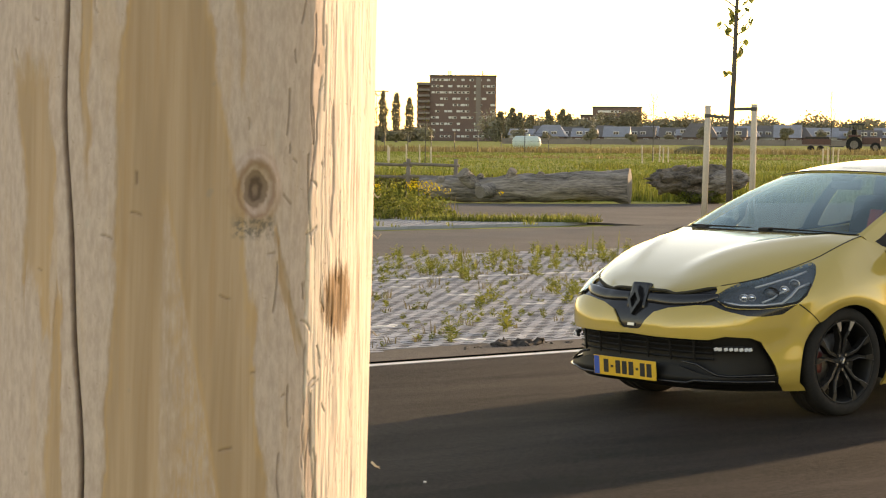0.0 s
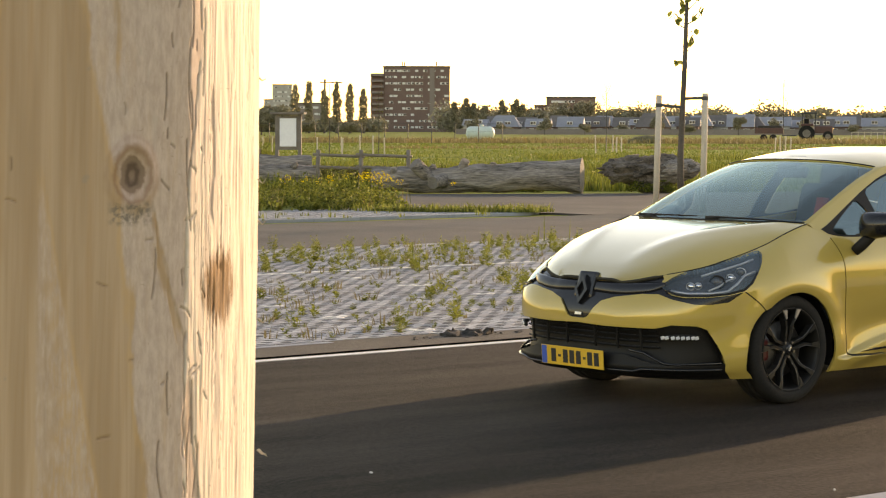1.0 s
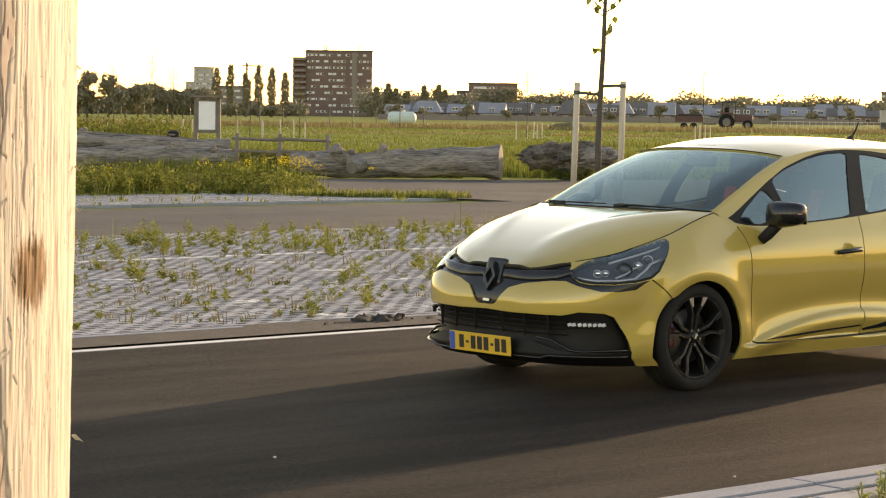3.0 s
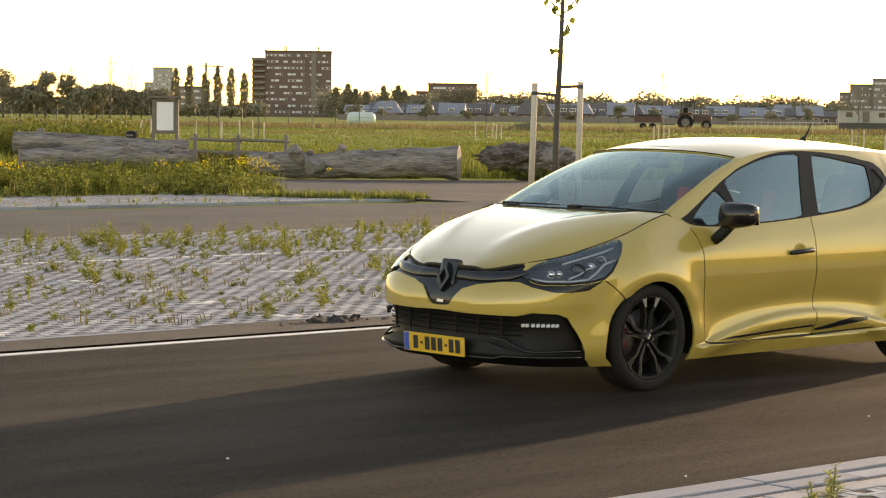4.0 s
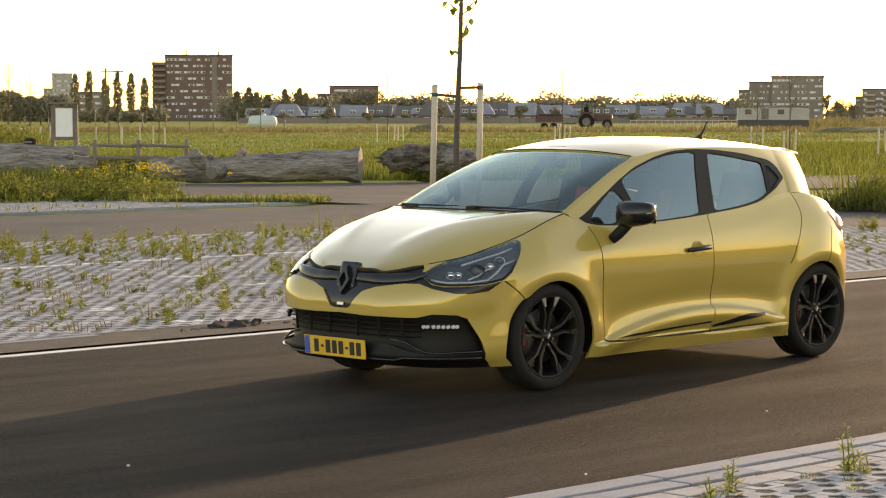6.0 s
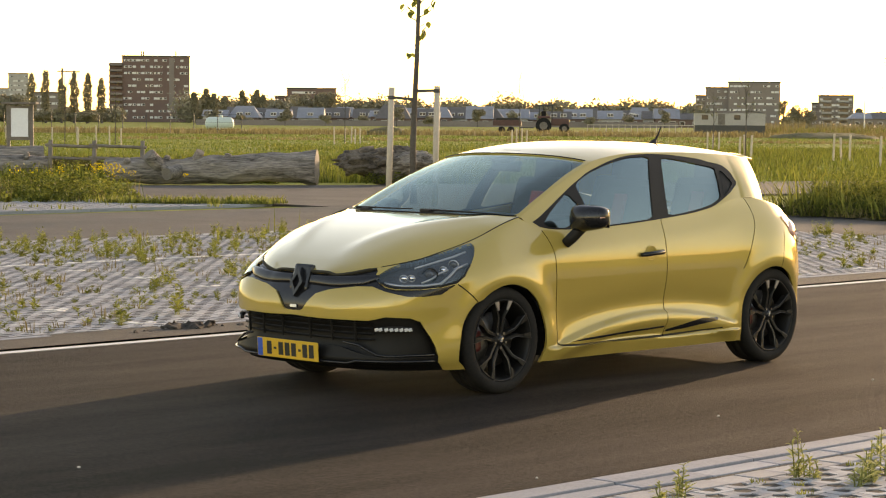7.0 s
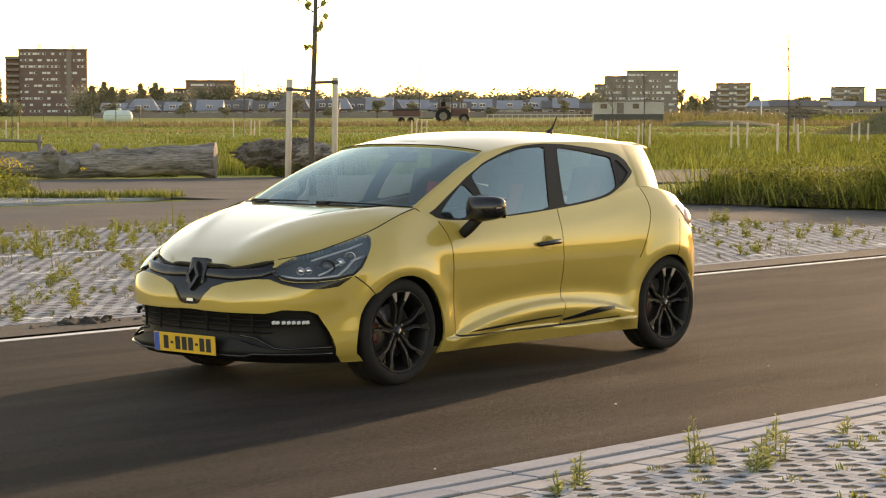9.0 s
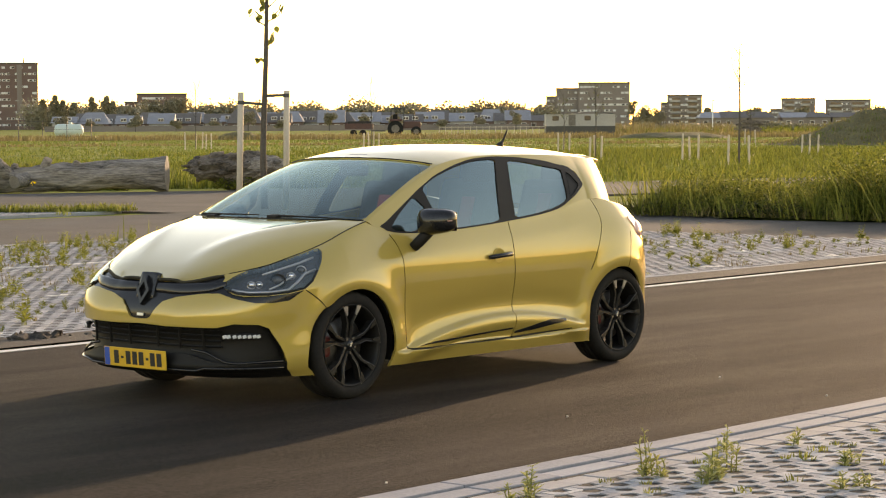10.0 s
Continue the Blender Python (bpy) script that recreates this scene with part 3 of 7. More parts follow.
TRIM_B = [(2.943, 0.284), (3.058, 0.302), (3.165, 0.322), (3.285, 0.338), (3.448, 0.332), (3.438, 0.314), (3.258, 0.298), (3.108, 0.280), (2.943, 0.270)]


def pieces_of(tris):
    """Triangles sorted into connected pieces, largest first."""
    home = {int(v): int(v) for v in np.unique(tris)}

    def top(v):
        while home[v] != v:
            home[v] = home[home[v]]
            v = home[v]
        return v
    for a, b, c in tris.tolist():
        home[top(a)] = home[top(b)] = top(c)
    sets = {}
    for t in tris.tolist():
        sets.setdefault(top(t[0]), []).append(t)
    return [np.array(p) for p in sorted(sets.values(), key=len, reverse=True) if len(p) > 3]


def build_body(car):
    """The lower shell, cut into its panels."""
    cols = np.linspace(0, S_END, 215)
    pts = []
    for s in cols:
        zt = float(top_edge(s)[2])
        for z in list(np.arange(0.165, zt - 0.205, 0.027)) + [zt - d for d in (0.2, 0.175, 0.15, 0.125, 0.1, 0.08, 0.062, 0.046, 0.032, 0.020, 0.011, 0.005, 0.002, 0.0)]:
            pts.append((float(s), float(z)))
    for s in np.arange(1.95, 3.72, 0.02):
        x = float(np.interp(s, GIRTH, _seg[:, 0]))
        pts += [(float(s), float(swage_z(x) + d)) for d in np.arange(-0.105, 0.05, 0.006) if swage_z(x) + d > 0.18]
    arches = []
    for cx, r in ((0.02, 0.335), (2.575, 0.335)):
        cs = float(np.interp(cx, _seg[:, 0], GIRTH))
        ring = []
        for a in np.linspace(0, 2 * np.pi, 72, endpoint=False):
            x = cx + r * math.cos(a)
            ring.append((float(np.interp(x, _seg[:, 0], GIRTH)) if x > -0.2 else cs - 0.02 + (x - cx) * 1.08, 0.30 + r * math.sin(a)))
        arches.append(ring)
    seams = [strip(l, 0.0055 if k == 3 else 0.0034) for k, l in enumerate(SEAMS)]
    lamp = rounded(HEADLAMP, 1)
    outs = [lamp, GRILLE, INTAKE, LIP, rounded(TAIL_LAMP, 1), TRIM_A, TRIM_B, SKIRT, REAR_BUMPER] + arches + seams
    uv, tri = flat_cut(pts, outs, 0.02)
    uv[:, 0] = np.clip(uv[:, 0], 0, S_END)
    mid = uv[tri].mean(1)
    zt = top_edge(mid[:, 0])[2]
    keep = (mid[:, 1] < zt) & (mid[:, 1] > 0.166)
    for ring in arches:
        keep &= ~inside(ring, mid)
    e1, e2 = uv[tri[:, 1]] - uv[tri[:, 0]], uv[tri[:, 2]] - uv[tri[:, 0]]
    keep &= np.abs(e1[:, 0] * e2[:, 1] - e1[:, 1] * e2[:, 0]) > 1e-9
    top = np.asarray(top_edge(uv[:, 0])[2])
    uv[:, 1] = np.minimum(uv[:, 1], top)
    P, N = surface_points(body, uv, axis=1)
    left = keep.copy()

    def take(poly):
        nonlocal left
        m = left & inside(poly, mid)
        left = left & ~m
        return tri[m]

    for seam in seams:
        t = take(seam)
        for side in (-1, 1):
            if len(t):
                shell("panel_gap", P, N, t, SEAM_BLACK, car, (side,), 0.006)
    t = take(lamp)
    for side in (-1, 1):
        hl = shell("headlight", P, N, t, LAMP_GREY, car, (side,), 0.035, "smoked headlight with a clear lens and silver reflectors")
        shell("lens", P, N, t, LENS, hl, (side,), 0.001, wall=False).visible_shadow = False
        lamp_inside(hl, side)
    t_grille, t_intake, t_lip = take(GRILLE), take(INTAKE), take(LIP)
    t_tail, t_a, t_b = take(rounded(TAIL_LAMP, 1)), take(TRIM_A), take(TRIM_B)
    t_bumper = take(FRONT_BUMPER)
    front = shell("front_bumper", P, N, t_bumper, PAINT, car, (-1, 1), label="gold front bumper")
    shell("grille", P, N, t_grille, GLOSS_BLACK, front, (-1, 1), 0.012, "gloss black upper grille band")
    for side in (-1, 1):
        verts, faces = [], []
        for q in np.linspace(0.085, 0.585, 22):
            zc = float(np.interp(q, (0.08, 0.22, 0.36, 0.50, 0.59), (0.664, 0.662, 0.666, 0.678, 0.694)))
            h = float(np.interp(q, (0.08, 0.30, 0.50, 0.59), (0.026, 0.030, 0.025, 0.010)))
            verts += [tuple(on_body(q, zc + h * f, out, side)[0]) for f, out in ((1.0, -0.010), (0.95, 0.000), (0.55, 0.005), (-0.75, 0.001), (-1.0, -0.010))]
        faces = [(k * 5 + i, k * 5 + i + 1, k * 5 + i + 6, k * 5 + i + 5)[::side] for k in range(21) for i in range(4)]
        band_ = plain_mesh("grille_bar", verts, faces, GLOSS_BLACK, front, True)
        band_["label"] = "gloss black bar across the grille"
    shell("air_intake", P, N, t_intake, DEEP_BLACK, front, (-1, 1), 0.055, "black lower air intake")
    shell("splitter", P, N, t_lip, DEEP_BLACK, front, (-1, 1), 0.002, "black front splitter")
    for side in (-1, 1):
        shell("tail_light", P, N, t_tail, TAIL_RED if side > 0 else TAIL_CLEAR, car, (side,), -0.006, "tail light catching the low sun")
        p, n = on_body(4.42, 0.875, -0.012, side)
        bm = bmesh.new()
        bmesh.ops.create_uvsphere(bm, u_segments=28, v_segments=14, radius=1, matrix=Matrix.Translation(p) @ n.to_track_quat("Z", "Y").to_matrix().to_4x4() @ Matrix.Diagonal((0.095, 0.065, 0.032, 1)))
        part("lamp_bulge", bm, TAIL_CLEAR, car, smooth=True)
    t_door, t_rear, t_skirt, t_rb = take(FRONT_DOOR), take(REAR_DOOR), take(SKIRT), take(REAR_BUMPER)
    wing = left & (mid[:, 0] < 2.01)
    t_wing, left = tri[wing], left & ~wing
    gate = left & (mid[:, 0] > 4.68)
    t_gate, t_quarter = tri[gate], tri[left & ~gate]
    shell("rear_bumper", P, N, t_rb, PAINT, car, (-1, 1), label="gold rear bumper")
    shell("tailgate", P, N, t_gate, PAINT, car, (-1, 1), label="gold tailgate")
    doors = []
    for side in (-1, 1):
        shell("front_wing", P, N, t_wing, PAINT, car, (side,))
        door = shell("front_door", P, N, t_door, PAINT, car, (side,), label="gold front door with a swept lower crease")
        back_door = shell("rear_door", P, N, t_rear, PAINT, car, (side,), label="gold rear door with a hidden handle")
        shell("trim_strip", P, N, t_a, GLOSS_BLACK, door, (side,), -0.002)
        shell("trim_strip", P, N, t_b, GLOSS_BLACK, back_door, (side,), -0.002)
        shell("side_skirt", P, N, t_skirt, PAINT, car, (side,))
        for k, piece in enumerate(pieces_of(t_quarter)):
            shell("rear_quarter" if k == 0 else "rear_corner", P, N, piece, PAINT, car, (side,))
        doors.append(door)
    return front, doors


def on_body(s, z, out=0.0, side=-1):
    p, n = surface_points(body, np.array([(s, z)]), axis=1)
    f = np.array([1, side, 1])
    return Vector((p[0] + n[0] * out) * f), Vector(n[0] * f)


def lamp_inside(hl, side):
    """Reflector bowls, a projector and the light guide."""
    way = Vector((-0.92, side * 0.38, 0)).normalized()
    turn = way.to_track_quat("Z", "Y").to_matrix().to_4x4()
    for s, z, r in ((0.73, 0.700, 0.020), (0.775, 0.702, 0.018), (0.89, 0.722, 0.036), (0.975, 0.745, 0.020), (1.05, 0.775, 0.024)):
        p, n = on_body(s, z, -0.026, side)
        bm = bmesh.new()
        bmesh.ops.create_uvsphere(bm, u_segments=20, v_segments=10, radius=r, matrix=Matrix.Translation(p) @ turn @ Matrix.Diagonal((1, 0.8, 0.5, 1)))
        bowl = part("reflector", bm, CHROME if r < 0.021 else LAMP_GREY, hl, smooth=True)
        ring = [p + turn.to_3x3() @ Vector((r * 1.25 * math.cos(a), r * 1.0 * math.sin(a), 0.004)) for a in np.linspace(0, 2 * math.pi, 18)]
        part("bezel", tube(ring, r * 0.16, 6, cap=False), MATT_BLACK if r > 0.03 else SILVER, bowl, smooth=True)
    for line, rad in ((((0.62, 0.664), (0.72, 0.650), (0.86, 0.650), (0.96, 0.660), (1.01, 0.70), (1.06, 0.745), (1.14, 0.765)), 0.008), (((0.84, 0.665), (0.90, 0.690), (0.945, 0.720), (1.00, 0.735)), 0.006), (((0.80, 0.745), (0.92, 0.775), (1.05, 0.805), (1.16, 0.832)), 0.007)):
        part("light_guide", tube([on_body(s, z, -0.010, side)[0] for s, z in line], rad, 8), SILVER, hl, smooth=True)
    low = [on_body(s, z, -0.004, side)[0] for s, z in ((0.60, 0.660), (0.66, 0.640), (0.74, 0.633), (0.84, 0.633), (0.96, 0.643), (1.06, 0.662), (1.11, 0.700), (1.15, 0.757))]
    part("lamp_surround", tube(low, 0.008, 8), MATT_BLACK, hl, smooth=True)


def build_cabin(car):
    qs = np.concatenate((np.linspace(0, 1, 44), np.linspace(1, 2, 90)[1:], np.linspace(2, 3, 40)[1:]))
    pts = [(float(q), float(v)) for q in qs for v in np.linspace(0, 1, 22)]
    screen = [(-0.02, 0.012), (0.93, 0.012), (0.960, 0.06), (0.965, 0.40), (0.955, 0.74), (0.962, 0.95), (0.94, 0.985), (-0.02, 0.985)]
    frame_line = rounded([(1.032, 0.0), (1.34, 0.0), (1.574, 0.010), (1.742, 0.016), (1.850, 0.030), (1.928, 0.130), (1.992, 0.342), (1.968, 0.62), (1.922, 0.779), (1.755, 0.905), (1.535, 0.965), (1.368, 0.982), (1.206, 0.970), (1.106, 0.912), (1.050, 0.800), (1.038, 0.583), (1.038, 0.322), (1.038, 0.095)], 1)
    quarter = rounded([(1.068, 0.022), (1.054, 0.201), (1.046, 0.47), (1.145, 0.30), (1.169, 0.022)], 1)
    front = rounded([(1.048, 0.590), (1.060, 0.764), (1.119, 0.880), (1.235, 0.940), (1.388, 0.945), (1.540, 0.036), (1.36, 0.022), (1.197, 0.022), (1.17, 0.30)], 1)
    rear = rounded([(1.478, 0.925), (1.60, 0.888), (1.71, 0.834), (1.868, 0.740), (1.884, 0.131), (1.816, 0.072), (1.70, 0.05), (1.611, 0.040)], 1)
    black = rounded([(1.896, 0.66), (1.92, 0.62), (1.965, 0.352), (1.915, 0.16), (1.90, 0.14)], 1)
    back = rounded([(3.02, 0.10), (2.45, 0.10), (2.42, 0.5), (2.45, 0.86), (3.02, 0.86)], 1)
    outs = [screen, frame_line, quarter, front, rear, black, back]
    uv, tri = flat_cut(pts, outs, 0.02)
    uv = np.clip(uv, (0, 0), (3, 1))
    mid = uv[tri].mean(1)
    e1, e2 = uv[tri[:, 1]] - uv[tri[:, 0]], uv[tri[:, 2]] - uv[tri[:, 0]]
    left = np.abs(e1[:, 0] * e2[:, 1] - e1[:, 1] * e2[:, 0]) > 1e-9
    P, N = surface_points(cabin, uv, axis=1)

    def take(poly):
        nonlocal left
        m = left & inside(poly, mid)
        left = left & ~m
        return tri[m]

    t = take(screen)
    ws = shell("windscreen", P, N, t, WINDSCREEN, car, (-1, 1), 0.004, "clear raked windscreen reflecting the sky", wall=False)
    ws.visible_shadow = False
    groups = [take(quarter), take(front), take(rear), take(black), take(frame_line), take(back)]
    for side in (-1, 1):
        for name, tr in (("quarter_glass", groups[0]), ("front_side_window", groups[1]), ("rear_side_window", groups[2])):
            shell(name, P, N, tr, SIDE_GLASS, car, (side,), 0.006, wall=False).visible_shadow = False
        shell("rear_door_handle", P, N, groups[3], MATT_BLACK, car, (side,), 0.008)
        shell("window_frame", P, N, groups[4], MATT_BLACK, car, (side,), 0.001)
    shell("rear_window", P, N, groups[5], SIDE_GLASS, car, (-1, 1), 0.004, wall=False).visible_shadow = False
    shell("cabin_frame", P, N, tri[left], PAINT, car, (-1, 1), label="gold roof pillars and rails")


def build_lid(car, name, func, outline, xs, ws, label):
    """Bonnet or roof: a sheet over (x, w)."""
    pts = [(float(x), float(w)) for x in xs for w in ws]
    uv, tri = flat_cut(pts, [outline], 0.02)
    mid = uv[tri].mean(1)
    m = inside(outline, mid)
    lift = lambda x, w: (x, w, func(x, w))
    P, N = surface_points(lift, uv, axis=1)
    N[N[:, 2] < 0] *= -1
    return shell(name, P, N, tri[m], PAINT, car, (-1, 1), label=label)


def build_wheel():
    """A wheel about the origin, its face towards -y."""
    w = thing("wheel", "", "wheel")
    for k in ("category",):
        del w[k]

    def lathe(profile, name, mat, parent, sides=56):
        bm = bmesh.new()
        rings = []
        for y, r in profile:
            rings.append([bm.verts.new((r * math.cos(a), y, r * math.sin(a))) for a in (2 * math.pi * k / sides for k in range(sides))])
        for a, b in zip(rings, rings[1:]):
            for k in range(sides):
                bm.faces.new((a[k], b[k], b[(k + 1) % sides], a[(k + 1) % sides]))
        bmesh.ops.recalc_face_normals(bm, faces=bm.faces[:])
        return part(name, bm, mat, parent, smooth=True)

    lathe([(-0.085, 0.232), (-0.098, 0.240), (-0.106, 0.256), (-0.108, 0.275), (-0.102, 0.293), (-0.092, 0.304), (-0.075, 0.3095), (-0.03, 0.311), (-0.028, 0.305), (-0.022, 0.305), (-0.02, 0.311), (0.03, 0.311), (0.032, 0.305), (0.038, 0.305), (0.04, 0.311), (0.08, 0.309), (0.1, 0.29), (0.105, 0.26), (0.095, 0.235)], "tyre", BLACK_RUBBER, w)
    rim = lathe([(-0.093, 0.236), (-0.100, 0.238), (-0.102, 0.233), (-0.094, 0.226), (-0.080, 0.219), (-0.05, 0.214), (0.02, 0.205), (0.09, 0.222)], "rim", RIM_DARK, w)
    lathe([(-0.020, 0.0), (-0.020, 0.158), (-0.012, 0.160), (0.0, 0.160)], "brake_disc", DISC_STEEL, w, 40)
    # five forked spokes, each widening to a pair of tips
    for k in range(5):
        a = 2 * math.pi * k / 5 + math.pi / 2
        rot = Matrix.Rotation(-a + math.pi / 2, 4, "Y")
        for sgn in (-1, 1):
            bm = bmesh.new()
            prof = [(0.030, 0.016 * sgn, 0.012, -0.066), (0.075, 0.017 * sgn, 0.010, -0.072), (0.125, 0.018 * sgn, 0.010, -0.079), (0.160, 0.032 * sgn, 0.010, -0.085), (0.190, 0.050 * sgn, 0.011, -0.090), (0.230, 0.066 * sgn, 0.015, -0.094)]
            rows = []
            for r, off, half, y in prof:
                rows.append([bm.verts.new((off - half, y, r)), bm.verts.new((off - half * 0.6, y - 0.006, r)), bm.verts.new((off + half * 0.6, y - 0.006, r)), bm.verts.new((off + half, y, r)), bm.verts.new((off + half, y + 0.035, r)), bm.verts.new((off - half, y + 0.035, r))])
            for p, q in zip(rows, rows[1:]):
                for i in range(6):
                    bm.faces.new((p[i], p[(i + 1) % 6], q[(i + 1) % 6], q[i]))
            bm.faces.new(rows[0])
            bm.faces.new(rows[-1][::-1])
            bmesh.ops.recalc_face_normals(bm, faces=bm.faces[:])
            bm.transform(rot)
            sp = part("spoke", bm, RIM_DARK, w)
            ridge = [rot @ Vector((off + sgn * half * 0.75, y - 0.006, r)) for r, off, half, y in prof[1:]]
            part("machined_edge", tube(ridge, 0.0024, 5), RIM_EDGE, sp)
            tip = bmesh.new()
            quad = [(0.040 * sgn, -0.0990, 0.172), (0.074 * sgn, -0.1030, 0.222), (0.040 * sgn, -0.1030, 0.228), (0.030 * sgn, -0.0985, 0.180)]
            tv = [tip.verts.new(c) for c in quad] + [tip.verts.new((c[0], c[1] + 0.006, c[2])) for c in quad]
            for f in ((0, 1, 2, 3), (7, 6, 5, 4), (0, 4, 5, 1), (1, 5, 6, 2), (2, 6, 7, 3), (3, 7, 4, 0)):
                tip.faces.new([tv[i] for i in f])
            bmesh.ops.recalc_face_normals(tip, faces=tip.faces[:])
            tip.transform(rot)
            # tips are dark; silver on the upright spoke paints a highlight
            part("spoke_tip", tip, SILVER if k == 0 else RIM_DARK, sp, "spoke tip, silver for a highlight on the upright spoke")
    lathe([(-0.080, 0.0), (-0.080, 0.020), (-0.078, 0.030), (-0.074, 0.036), (-0.05, 0.060), (-0.035, 0.062)], "hub", RIM_DARK, w, 32)
    lathe([(-0.086, 0.0), (-0.086, 0.022), (-0.082, 0.026), (-0.074, 0.026)], "centre_cap", GLOSS_BLACK, w, 28)
    part("cap_badge", box((0.012, 0.004, 0.022), (0, -0.088, 0), 0.001, (0, 25, 0)), SILVER, w)
    for k in range(5):
        a = 2 * math.pi * (k + 0.5) / 5 + math.pi / 2
        part("wheel_nut", tube([(0.045 * math.cos(a), -0.070, 0.045 * math.sin(a)), (0.045 * math.cos(a), -0.083, 0.045 * math.sin(a))], 0.008, 6), DISC_STEEL, w)
    return w


def build_mirror(car, side):
    """Door mirror: a rounded black housing on a slanting foot."""
    bm = bmesh.new()
    bmesh.ops.create_cube(bm, size=1)
    bmesh.ops.subdivide_edges(bm, edges=bm.edges[:], cuts=5, use_grid_fill=True)
    for v in bm.verts:
        x, y, z = v.co * 2
        n = (abs(x) ** 4 + abs(y) ** 4 + abs(z) ** 4) ** 0.25
        m = max(abs(x), abs(y), abs(z))
        x, y, z = x / n * m, y / n * m, z / n * m
        dome = 0.085 * (1 - 0.35 * (y * y) - 0.3 * z * z)
        v.co = Vector((x * (dome if x < 0 else 0.045), y * 0.125, z * (0.076 - 0.012 * y) + 0.008 * y))
    bm.transform(pose(0.60, 0.975, 1.005, 0, 0, -8) if side > 0 else pose(0.60, -0.975, 1.005, 0, 0, 8) @ Matrix.Diagonal((1, -1, 1, 1)))
    bmesh.ops.recalc_face_normals(bm, faces=bm.faces[:])
    house = part("door_mirror", bm, GLOSS_BLACK, car, "gloss black door mirror", smooth=True)
    foot = tube([(0.545, side * 0.835, 0.850), (0.560, side * 0.872, 0.885), (0.585, side * 0.920, 0.940), (0.600, side * 0.95, 0.975)], [0.030, 0.034, 0.032, 0.040], 14)
    part("mirror_foot", foot, MATT_BLACK, house, smooth=True)
    part("mirror_glass", box((0.004, 0.20, 0.115), (0.648, side * 0.978, 1.005), 0.001, (0, 0, side * -8)), CHROME, house)
    part("indicator_strip", box((0.05, 0.004, 0.006), (0.575, side * 1.098, 1.012), 0.001), TAIL_CLEAR, house)
    if side > 0:
        house.matrix_basis = pose(0.16, -0.07, -0.015)
    return house


def build_car():
    car = thing("car", "gold yellow five-door hatchback parked on the asphalt road", "car")
    front, doors = build_body(car)
    build_cabin(car)
    edge = [(float(x), float(w)) for x, w in _edge[::12]]
    cowl = [(0.092 + 0.168 * c ** 3.4, 0.735 * c) for c in np.linspace(0.985, 0, 24)]
    outline = [(e[0], max(e[1], 0.0)) for e in edge] + cowl
    lid = build_lid(car, "bonnet", hood_z, outline, np.linspace(-0.775, 0.25, 54), np.concatenate((np.linspace(0, 0.6, 24), np.linspace(0.62, 0.73, 8))), "gold bonnet with soft creases")
    hq = np.concatenate((np.linspace(0, 1, 30), np.linspace(1, 2, 40)[1:], np.linspace(2, 3, 40)[1:]))
    hx, hw, _ = cabin_high(hq)
    build_lid(car, "roof", roof_z, [(float(a), float(b)) for a, b in zip(hx, hw)], np.linspace(0.90, 3.0, 72), np.linspace(0, 0.62, 25), "gold roof shining in low sun")
    # wheels, with dark arch liners behind them
    wheel = build_wheel()
    wheel.parent = car
    wheel.matrix_basis = pose(0.0, -0.745, 0.311)
    for x, side in ((2.589, -1), (0.0, 1), (2.589, 1)):
        copy_thing(wheel, pose(x, side * 0.745, 0.311, 0, 3 if x else 0, 180 if side > 0 else 0))
    for x in (0.0, 2.589):
        for side in (-1, 1):
            bm = bmesh.new()
            rows = []
            for y in (1.0, 0.50):
                ring = []
                for a in np.linspace(-0.30, math.pi + 0.30, 40):
                    px = x + 0.01 + 0.345 * math.cos(a)
                    out = 0.835 - (0.5 * max(0.0, px - 2.72) ** 1.4 if px > 2.72 else 0.0) - (0.35 * max(0.0, -0.15 - px) if px < -0.15 else 0.0)
                    ring.append(bm.verts.new((px, side * (out if y == 1.0 else y), 0.30 + 0.345 * math.sin(a))))
                rows.append(ring)
            for i in range(39):
                bm.faces.new((rows[0][i], rows[0][i + 1], rows[1][i + 1], rows[1][i]))
            bm.faces.new(rows[1])
            part("arch_liner", bm, DEEP_BLACK, car)
    for x in (0.0, 2.589):
        part("brake_caliper", box((0.06, 0.06, 0.13), (x - 0.130 if x == 0 else x - 0.12, -0.745 + 0.005, 0.31), 0.02), CALIPER_RED, car, "red brake caliper")
    # shut lines between the bonnet and the wings
    for side in (-1, 1):
        line = []
        for q in np.linspace(0.0, S_A - 0.01, 80):
            ex, ew, ez = (float(c) for c in top_edge(q))
            line.append((ex, side * ew, ez + (0.0005 if q > 0.62 else -0.005)))
        part("bonnet_gap", tube(line, [0.0105] * 26 + [0.007] * 2 + [0.0036] * 52, 6), SEAM_BLACK, car)
    # underside
    part("underbody", box((3.1, 1.2, 0.12), (1.25, 0, 0.25), 0.03), MATT_BLACK, car)
    part("exhaust_box", box((0.4, 0.9, 0.12), (2.85, 0, 0.27), 0.04), MATT_BLACK, car)
    # badge: plain diamond ring on the grille
    bm = bmesh.new()
    ring = []
    for r, x in ((1.0, 0.02), (0.90, -0.018), (0.52, -0.018), (0.42, 0.01)):
        ring.append([bm.verts.new((x, r * 0.060 * c, r * 0.092 * d)) for c, d in ((0, 1), (1, 0), (0, -1), (-1, 0))])
    for a, b in zip(ring, ring[1:]):
        for i in range(4):
            bm.faces.new((a[i], a[(i + 1) % 4], b[(i + 1) % 4], b[i]))
    bmesh.ops.recalc_face_normals(bm, faces=bm.faces[:])
    bm.transform(pose(-0.826, 0, 0.640, 0, 14, 0))
    part("badge", bm, GLOSS_BLACK, front, "large gloss black diamond badge")
